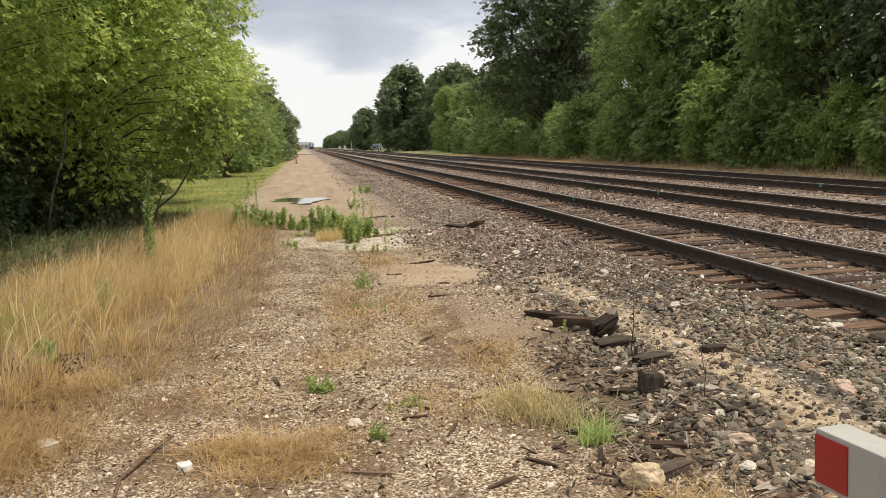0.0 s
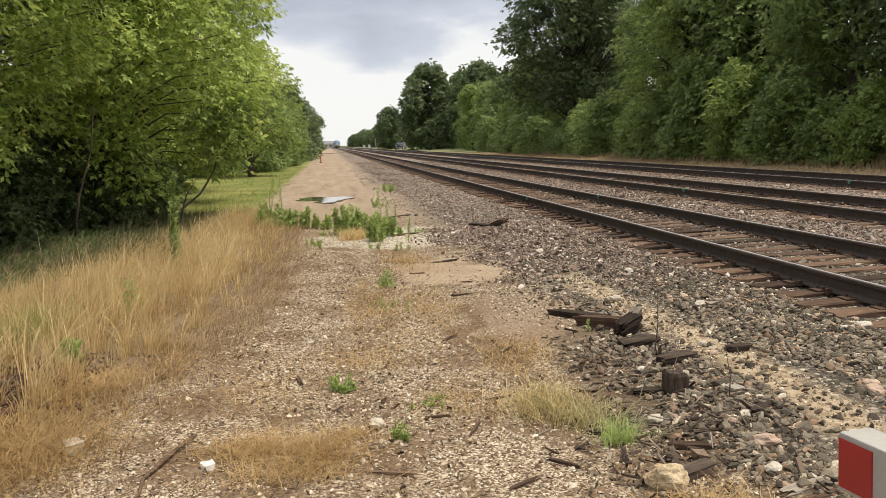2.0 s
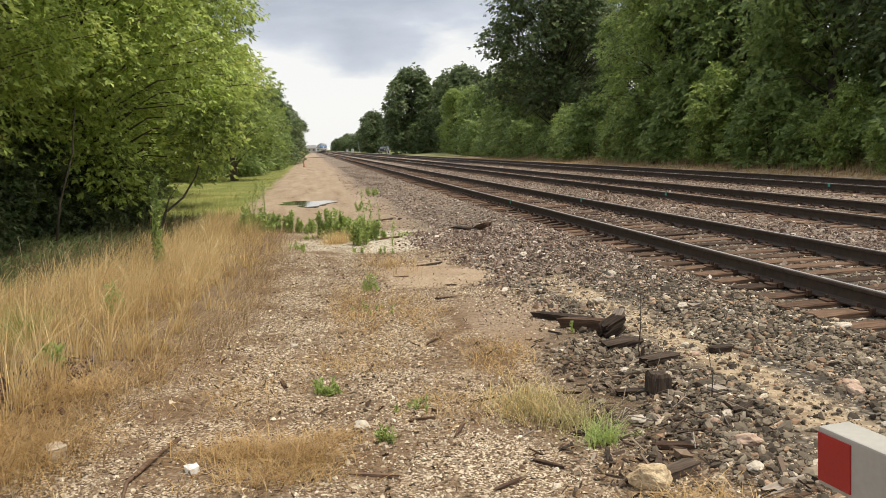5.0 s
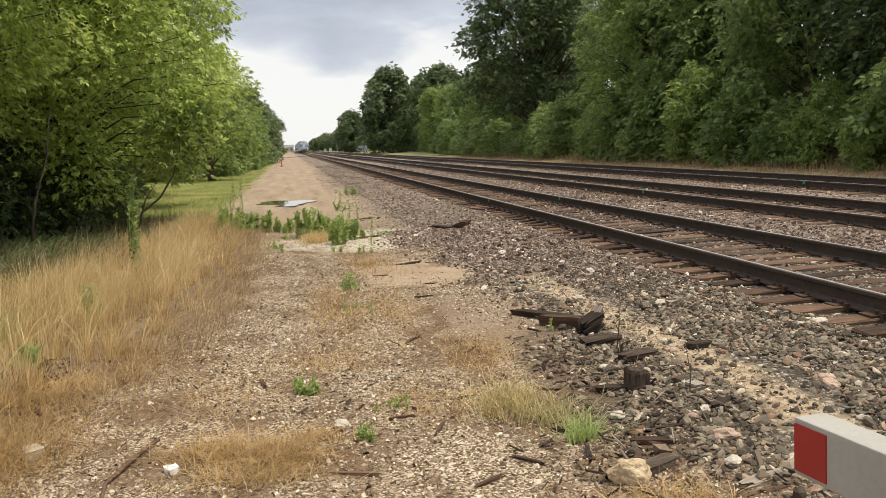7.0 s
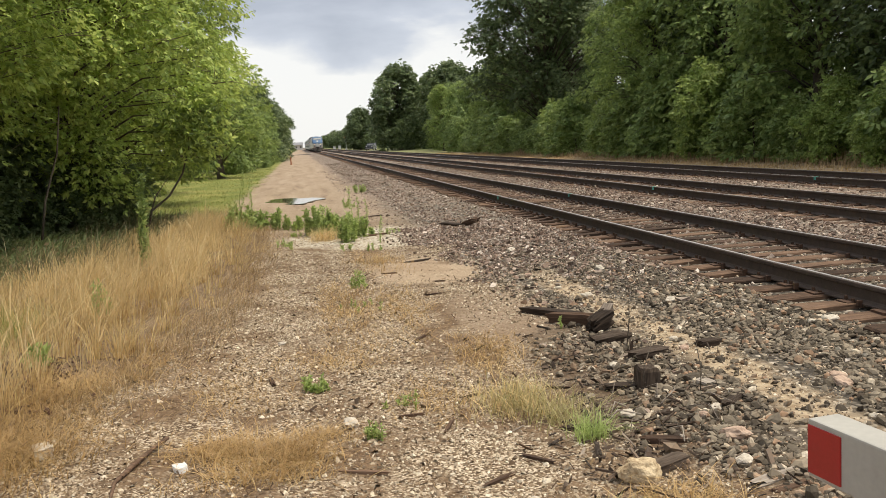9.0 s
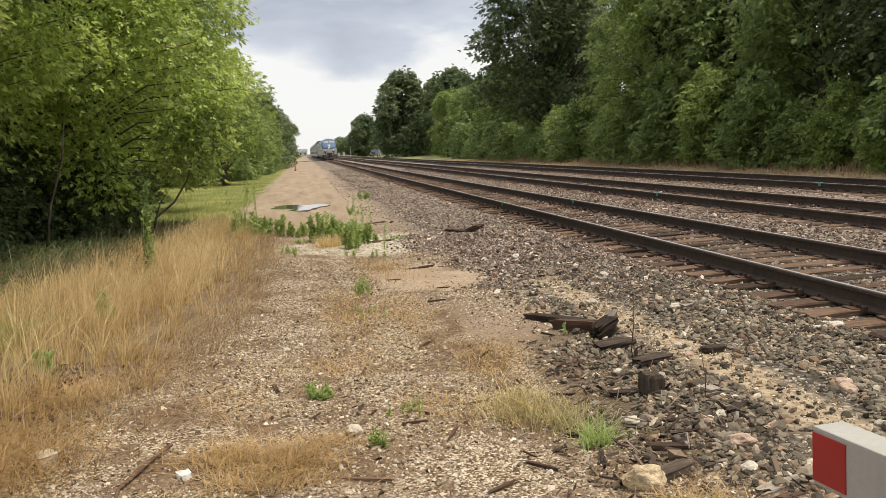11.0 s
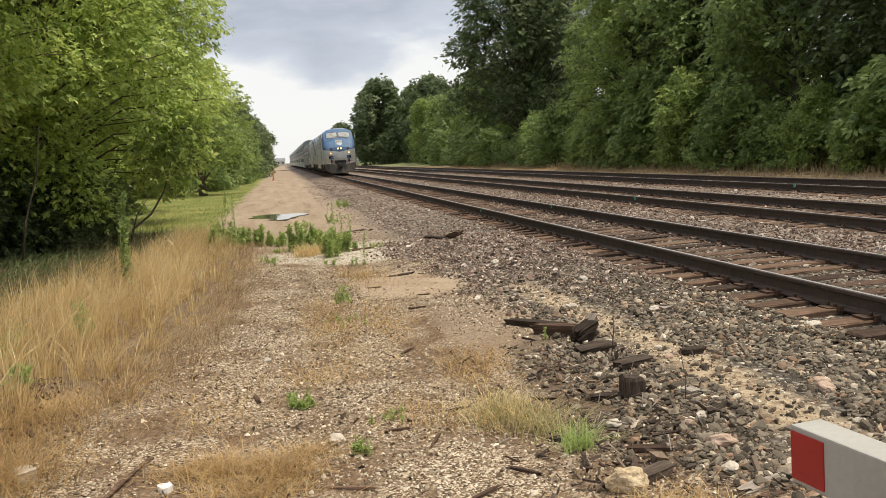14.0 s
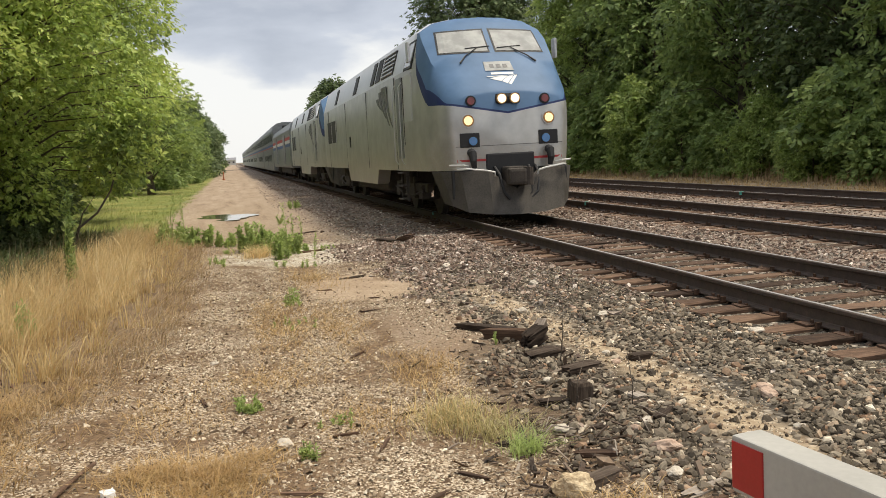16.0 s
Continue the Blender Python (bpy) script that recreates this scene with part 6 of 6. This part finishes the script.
crumpled("paper_scrap", 8, -1.46, 5.0, 0.12, 0.09, 0.06, M["tan_paper"], "crumpled pale paper scrap at the grass edge")
crumpled("teal_scrap", 9, 2.48, 4.95, 0.028, 0.02, 0.014, RAIL_MARK, "small teal plastic scrap on the ballast")

# ---- weeds ----


def weed(x, y, height, stems, spread, n_leaves, leaf, seed, label, material="weed", spike=False, name="weed"):
    rng, r = np.random.default_rng(seed), random.Random(seed)
    z = float(ground_height(x, y))
    ob = thing(name, pose(x, y, z), label, "weed")
    bm, pts = bmesh.new(), []
    for i in range(stems):
        a, d = r.uniform(0, 6.28), spread * math.sqrt(r.random())
        bx, by = d * math.cos(a), d * math.sin(a)
        h = height * 0.75 * r.uniform(0.35, 1.0) if not spike else height
        tip = (bx + r.uniform(-0.12, 0.12) * h, by + r.uniform(-0.12, 0.12) * h, h)
        tube(bm, [(bx, by, -0.03), (bx * 0.9 + tip[0] * 0.1, by * 0.9 + tip[1] * 0.1, h * 0.5), tip], [0.006 + 0.004 * height, 0.005, 0.002], 5)
        for k in range(max(3, int((1.3 if spike else 2.4) * n_leaves) // stems)):
            t = r.uniform(0.12, 1.0) if not spike else 0.1 + 0.9 * (k + 0.5) / max(3, int((1.3 if spike else 2.4) * n_leaves) // stems)
            pts.append((bx + (tip[0] - bx) * t, by + (tip[1] - by) * t, h * t))
    tagged(part("stem", bm, M["weed"], ob), kind="stuff" if stems > 1 else "")
    c = np.array(pts)
    out = unit(rng.normal(size=(len(c), 3)) * np.array([1, 1, 0.25]) + np.array([0, 0, 0.35]))
    leaves("foliage", rng, c, out, leaf * 0.58, M[material], ob, narrow=0.13 if spike else 0.19, droop=0.1)
    return ob


GREEN = "bushy green weed growing through the gravel"
for i, (x, y, h, st, sp, nl, lf) in enumerate(((-1.25, 19.0, 0.6, 16, 0.35, 700, 0.13), (-0.75, 18.8, 0.55, 14, 0.32, 620, 0.13), (-0.3, 18.4, 0.42, 10, 0.3, 420, 0.12), (0.25, 17.2, 0.75, 16, 0.3, 700, 0.12), (0.6, 16.6, 0.62, 14, 0.3, 600, 0.12), (0.95, 16.2, 0.5, 12, 0.25, 500, 0.12), (0.72, 15.5, 0.55, 8, 0.14, 320, 0.12), (-1.7, 21.5, 0.5, 12, 0.5, 500, 0.13))):
    weed(x, y, h, st, sp, nl, lf, 100 + i, GREEN)
for i, (x, y, h, nl) in enumerate(((-1.3, 19.4, 1.15, 90), (-1.05, 19.5, 1.0, 80), (0.85, 15.9, 0.9, 80), (1.0, 16.6, 0.7, 60), (1.35, 19.4, 0.45, 40), (1.25, 15.2, 0.42, 40))):
    weed(x, y, h, 1, 0.0, nl, 0.09, 120 + i, "tall single-stemmed green weed spike", spike=True)
weed(-2.3, 13.3, 1.35, 1, 0.0, 170, 0.15, 130, "tall leafy weed spike standing in dry grass", "leaf_mid", spike=True)
weed(-2.2, 13.6, 0.9, 2, 0.1, 140, 0.13, 131, "leafy weed spike standing in dry grass", spike=True)
weed(0.0, 6.12, 0.13, 12, 0.11, 130, 0.06, 140, "small green weed on the gravel road")
weed(0.31, 4.87, 0.15, 8, 0.045, 60, 0.05, 141, "tiny green weed sprouting in gravel")
weed(0.57, 10.2, 0.28, 7, 0.12, 90, 0.07, 142, "thin green weed in the middle of the road")
weed(0.5, 9.0, 0.12, 8, 0.25, 60, 0.05, 143, "low green weeds in matted grass")
weed(-1.98, 9.05, 0.55, 5, 0.12, 90, 0.09, 144, "leafy green sprig among golden grass")
weed(-2.15, 7.35, 0.3, 7, 0.1, 60, 0.13, 145, "broad-leaved dark green plant at the grass edge")
weed(0.55, 5.55, 0.09, 8, 0.16, 60, 0.045, 146, "low pale weeds on the gravel")
weed(1.9, 31.0, 0.35, 8, 0.25, 160, 0.12, 147, "green weed at the foot of the ballast")
weed(1.2, 24.0, 0.3, 5, 0.15, 80, 0.1, 148, "small weed on the road further along")
weed(2.05, 7.25, 0.3, 2, 0.03, 14, 0.05, 149, "green seedling beside a burnt tie")
for i in range(10):
    r = random.Random(200 + i)
    weed(r.uniform(-0.4, 2.2), r.uniform(14.0, 17.6), r.uniform(0.08, 0.22), 5, 0.12, 40, 0.07, 160 + i, "small weed on the pale gravel patch")


def tuft(x, y, sx, sy, n, h, material, seed, label):
    rng = np.random.default_rng(seed)
    xy = rng.normal((x, y), (sx * 0.5, sy * 0.5), (n, 2))
    ob = blades("grass_tuft", rng, xy, h * rng.uniform(0.45, 1.15, n), rng.uniform(0.003, 0.006, n), rng.uniform(0.4, 1.5, n), material, label, "grass tuft", wind=(0.03, 0))
    return ob


tuft(1.2, 5.4, 0.28, 0.3, 400, 0.17, M["straw"], 11, "yellow dry grass mixed into a tuft")
tuft(1.25, 5.35, 0.26, 0.32, 420, 0.2, M["pale_grass"], 1, "pale green and yellow grass tuft at the road edge")
tuft(1.42, 5.05, 0.16, 0.24, 260, 0.2, M["pale_grass"], 4, "pale grass tuft at the road edge")
tuft(1.47, 4.66, 0.1, 0.1, 240, 0.19, M["weed"], 2, "fresh green grass tuft beside old timber")
tuft(1.2, 3.55, 0.18, 0.12, 260, 0.12, M["pale_grass"], 3, "low pale grass by the boulder")
tuft(0.35, 16.0, 0.3, 0.3, 500, 0.35, M["straw"], 5, "dry straw tuft among green weeds")
tuft(-2.9, 13.8, 0.6, 0.5, 420, 0.7, M["reeds"], 6, "grey-brown seeding grass in front of the trees")
tuft(-3.6, 13.2, 0.7, 0.6, 420, 0.65, M["reeds"], 7, "grey-brown seeding grass in front of the trees")
tuft(-2.3, 19.5, 0.6, 0.8, 420, 0.6, M["reeds"], 8, "grey-brown seeding grass by the verge")
tuft(-2.75, 8.4, 0.35, 0.7, 700, 0.45, M["lawn"], 9, "greenish grass in the dry stand")

# mulch heap at the grass edge
rng = np.random.default_rng(9)
mul = rng.normal((-2.35, 6.5), (0.28, 0.55), (5000, 2))
M["mulch"] = stone_material("dark_red_mulch", [(0.0, (0.03, 0.014, 0.012)), (0.6, (0.09, 0.04, 0.032)), (1.0, (0.19, 0.1, 0.07))])
stones("mulch", rng, mul, rng.gamma(5, 0.0026, len(mul)), M["mulch"], CUBE_V, CUBE_F, "dark reddish bark mulch under the grass", 1.2, 0.35)["category"] = "mulch"

# ---- puddle ----
n = Nodes("puddle_water")
n.bump(n.noise(3.0, 2), 0.04, 0.01)
n.set(n.mix(n.step(n.noise(1.2, 3), 0.4, 0.6), (0.05, 0.045, 0.03), (0.09, 0.075, 0.05)), 0.03, 0.0, 0.8)
bm = bmesh.new()
outline_ = []
for i in range(48):
    a = 2 * math.pi * i / 48
    k = 1 + 0.16 * math.sin(3 * a + 0.7) + 0.1 * math.sin(5 * a) + 0.05 * math.sin(11 * a)
    outline_.append((-0.45 + 0.95 * k * math.cos(a), 28.5 + 1.8 * k * math.sin(a)))
top_ = [bm.verts.new((x, y, -0.006)) for x, y in outline_]
low_ = [bm.verts.new((x, y, -0.09)) for x, y in outline_]
bm.faces.new(top_)
bm.faces.new(low_[::-1])
for i in range(48):
    bm.faces.new((top_[i], low_[i], low_[(i + 1) % 48], top_[(i + 1) % 48]))
bmesh.ops.recalc_face_normals(bm, faces=bm.faces)
tagged(part("puddle", bm, n.mat), "shallow muddy puddle reflecting trees and sky", "puddle", kind="structure")

# ---- leaning sapling at the edge of the near trees ----
sap = thing("sapling", pose(-3.3, 20.2, 0), "thin dark sapling bending over the dry grass", "tree")
part("trunk", tube(bmesh.new(), [(0, 0, -0.05), (0.1, 0, 0.45), (0.5, 0, 0.75), (0.8, 0.05, 1.2), (0.98, 0.1, 1.75), (1.02, 0.1, 2.3)], [0.03, 0.026, 0.022, 0.018, 0.012, 0.006], 8), M["bark"], sap, smooth=True)
part("side_shoot", tube(bmesh.new(), [(0.05, 0, 0.3), (0.2, 0.05, 0.75), (0.5, 0.1, 1.15)], [0.02, 0.014, 0.004], 6), M["bark"], sap, smooth=True)
rng = np.random.default_rng(44)
c = np.array([(1.0, 0.1, 2.2)]) + rng.normal(size=(900, 3)) * np.array([0.35, 0.35, 0.3])
leaves("crown", rng, c, unit(c - np.array([0.9, 0, 1.8])), 0.14, M["leaf_mid"], sap, narrow=0.26)
stick("bare_sapling", [(-4.9, 18.0, -0.05), (-4.75, 18.0, 0.8), (-4.5, 18.2, 1.7), (-4.4, 18.3, 2.6)], [0.025, 0.022, 0.017, 0.01], M["bark"], "crooked bare stem under the near trees", "tree")
stick("bare_sapling", [(-6.6, 16.6, -0.05), (-6.3, 16.7, 0.7), (-5.8, 16.8, 1.6), (-5.5, 17.0, 2.6)], [0.03, 0.026, 0.02, 0.012], M["bark"], "crooked bare stem under the near trees", "tree")

# ---- far end of the road and the next crossing ----
M["orange"] = plain("faded_orange_plastic", (0.38, 0.12, 0.05), (0.5, 0.19, 0.09), 0.7)
M["car_paint"] = plain("dark_car_paint", (0.02, 0.025, 0.03), (0.035, 0.04, 0.05), 0.25, 0.2, 4, 60, 0.0)
M["asphalt"] = plain("asphalt", (0.04, 0.04, 0.042), (0.075, 0.073, 0.07), 0.9, scale=2, fine=60)
M["brick"] = plain("brown_boards", (0.10, 0.06, 0.04), (0.17, 0.105, 0.075), 0.85, scale=3, fine=40)
M["pale_wall"] = plain("pale_painted_wall", (0.5, 0.48, 0.45), (0.62, 0.6, 0.57), 0.8, scale=1, fine=20)
mk = thing("road_marker", pose(-0.83, 90.7, 0), "faded orange plastic road marker post", "marker post")
part("post", cyl(bmesh.new(), 0.055, 0.8, pose(0, 0, 0.4), 12), M["orange"], mk)
part("base", cyl(bmesh.new(), 0.13, 0.1, pose(0, 0, 0.06), 12), M["orange"], mk)
ub = thing("utility_box", pose(-4.6, 92, 0.05), "small dark green utility box on the grass", "utility box")
part("cabinet", a_box(-0.4, 0.4, -0.3, 0.3, 0, 0.75, 0.04), M["car_paint"], ub)
part("lid", a_box(-0.43, 0.43, -0.33, 0.33, 0.75, 0.82, 0.02), M["roof"], ub)
tagged(part("crossing_road", a_box(-60, 60, 203, 210, -0.1, 0.05), M["asphalt"]), "asphalt road crossing the tracks further along", "road", kind="structure")


def suv(x, y, turn, label):
    car = thing("parked_suv", pose(x, y, 0.06, 0, 0, turn), label, "car")
    prof = [(-2.3, 0.35), (-2.35, 0.8), (-2.2, 1.05), (-1.1, 1.15), (-0.5, 1.65), (1.7, 1.7), (2.2, 1.1), (2.3, 0.8), (2.25, 0.35)]
    bm = bmesh.new()
    rings = [[bm.verts.new((p * (0.97 if abs(s) > 0.8 else 1), s * (0.9 if q > 1.3 else 1.0), q)) for p, q in prof] for s in (-0.92, -0.75, 0.75, 0.92)]
    for a, b in zip(rings, rings[1:]):
        for i in range(len(prof)):
            bm.faces.new((a[i], a[(i + 1) % len(prof)], b[(i + 1) % len(prof)], b[i]))
    bm.faces.new(rings[0])
    bm.faces.new(rings[-1][::-1])
    bmesh.ops.recalc_face_normals(bm, faces=bm.faces)
    part("body", bm, M["car_paint"], car)
    for s in (-1, 1):
        part("side_window", a_box(-0.55, 1.6, s * 0.86 - 0.03, s * 0.86 + 0.03, 1.15, 1.55), M["glass"], car)
        part("headlight", a_box(-2.38, -2.2, s * 0.65 - 0.15, s * 0.65 + 0.15, 0.78, 0.95, 0.02), M["white"], car)
        for wx in (-1.45, 1.4):
            wheel = part("wheel", cyl(bmesh.new(), 0.37, 0.24, pose(wx, s * 0.84, 0.37, 90), 20), M["black"], car)
            part("rim", cyl(bmesh.new(), 0.22, 0.26, pose(wx, s * 0.84, 0.37, 90), 16), M["steel"], wheel)
    part("windscreen", box(bmesh.new(), -1.05, -0.55, -0.7, 0.7, 1.2, 1.55, 0.03), M["windshield"], car)
    part("bumper", a_box(-2.42, -2.25, -0.85, 0.85, 0.4, 0.62, 0.03), M["roof"], car)
    return car


suv(16.9, 216, 74, "dark parked car beside the far crossing")


def crossing_signal(x, y, label):
    sig = thing("crossing_signal", pose(x, y, 0), label, "crossing signal", "crossing signals")
    part("mast", cyl(bmesh.new(), 0.08, 4.4, pose(0, 0, 2.2), 12), M["steel"], sig)
    for s in (-1, 1):
        h = part("lamp_hood", cyl(bmesh.new(), 0.24, 0.12, pose(s * 0.4, -0.12, 4.0, 90), 18), M["black"], sig)
        part("lens", cyl(bmesh.new(), 0.12, 0.06, pose(s * 0.4, -0.2, 4.0, 90), 16), RED_LAMP, h, "lit red flashing lens")
    part("base", a_box(-0.3, 0.3, -0.3, 0.3, 0, 0.5, 0.03), M["steel"], sig)
    return sig


RED_LAMP = glow("lit_red_lens", (1.0, 0.06, 0.03), 1.5)
crossing_signal(15.4, 300, "crossing signal with two lit red lamps")
for x, y, h in ((11.2, 345, 1.5), (10.6, 380, 1.3)):
    cab = thing("relay_cabinet", pose(x + 4, y, 0), "white metal relay cabinet beside the tracks", "cabinet", "relay cabinets")
    part("case", a_box(-0.45, 0.45, -0.4, 0.4, 0.1, h, 0.04), M["white"], cab)
    part("roof", a_box(-0.5, 0.5, -0.45, 0.45, h, h + 0.1, 0.03), M["roof"], cab)


def building(name, x, y, w, d, h, wall, label, turn=0, panes=4):
    b = thing(name, pose(x, y, 0, 0, 0, turn), label, "building")
    part("wall", a_box(-w / 2, w / 2, -d / 2, d / 2, -0.2, h), M[wall], b)
    bm = bmesh.new()
    vs = [bm.verts.new(p) for p in ((-w / 2 - 0.3, -d / 2 - 0.4, h), (w / 2 + 0.3, -d / 2 - 0.4, h), (w / 2 + 0.3, d / 2 + 0.4, h), (-w / 2 - 0.3, d / 2 + 0.4, h), (-w / 2 - 0.3, 0, h + d * 0.22), (w / 2 + 0.3, 0, h + d * 0.22))]
    for f in ((0, 1, 5, 4), (2, 3, 4, 5), (0, 4, 3), (1, 2, 5), (3, 2, 1, 0)):
        bm.faces.new([vs[i] for i in f])
    part("roof", bm, M["roof"], b)
    for i in range(panes):
        px = -w / 2 + w * (i + 0.5) / panes
        win = part("window", a_box(px - 0.5, px + 0.5, -d / 2 - 0.04, -d / 2 + 0.02, h * 0.4, h * 0.75), M["glass"], b)
        part("sill", a_box(px - 0.6, px + 0.6, -d / 2 - 0.1, -d / 2, h * 0.4 - 0.08, h * 0.4), M["white"], win)
    return b


building("shed", 25.4, 34.5, 5, 4, 2.7, "brick", "brown board shed half hidden by the trees", 60, 2)
building("house", -13.5, 38, 8, 6, 2.6, "pale_wall", "pale low house behind the near trees", 10, 3)
building("warehouse", -1.5, 640, 9, 8, 3.4, "pale_wall", "pale low building at the far end of the road", 0, 3)


def motions():
    """The train runs towards the camera, slowing a little."""
    for ob, behind in TRAIN:
        rows = []
        for i in range(33):
            t = i * 0.5
            ahead = 16.0 - t
            rows.append((t, pose(TRAIN_X, 17.35 + 32.6 * ahead + 0.35 * ahead * ahead + behind, RAIL_Z)))
        walk(ob, rows)


motions()
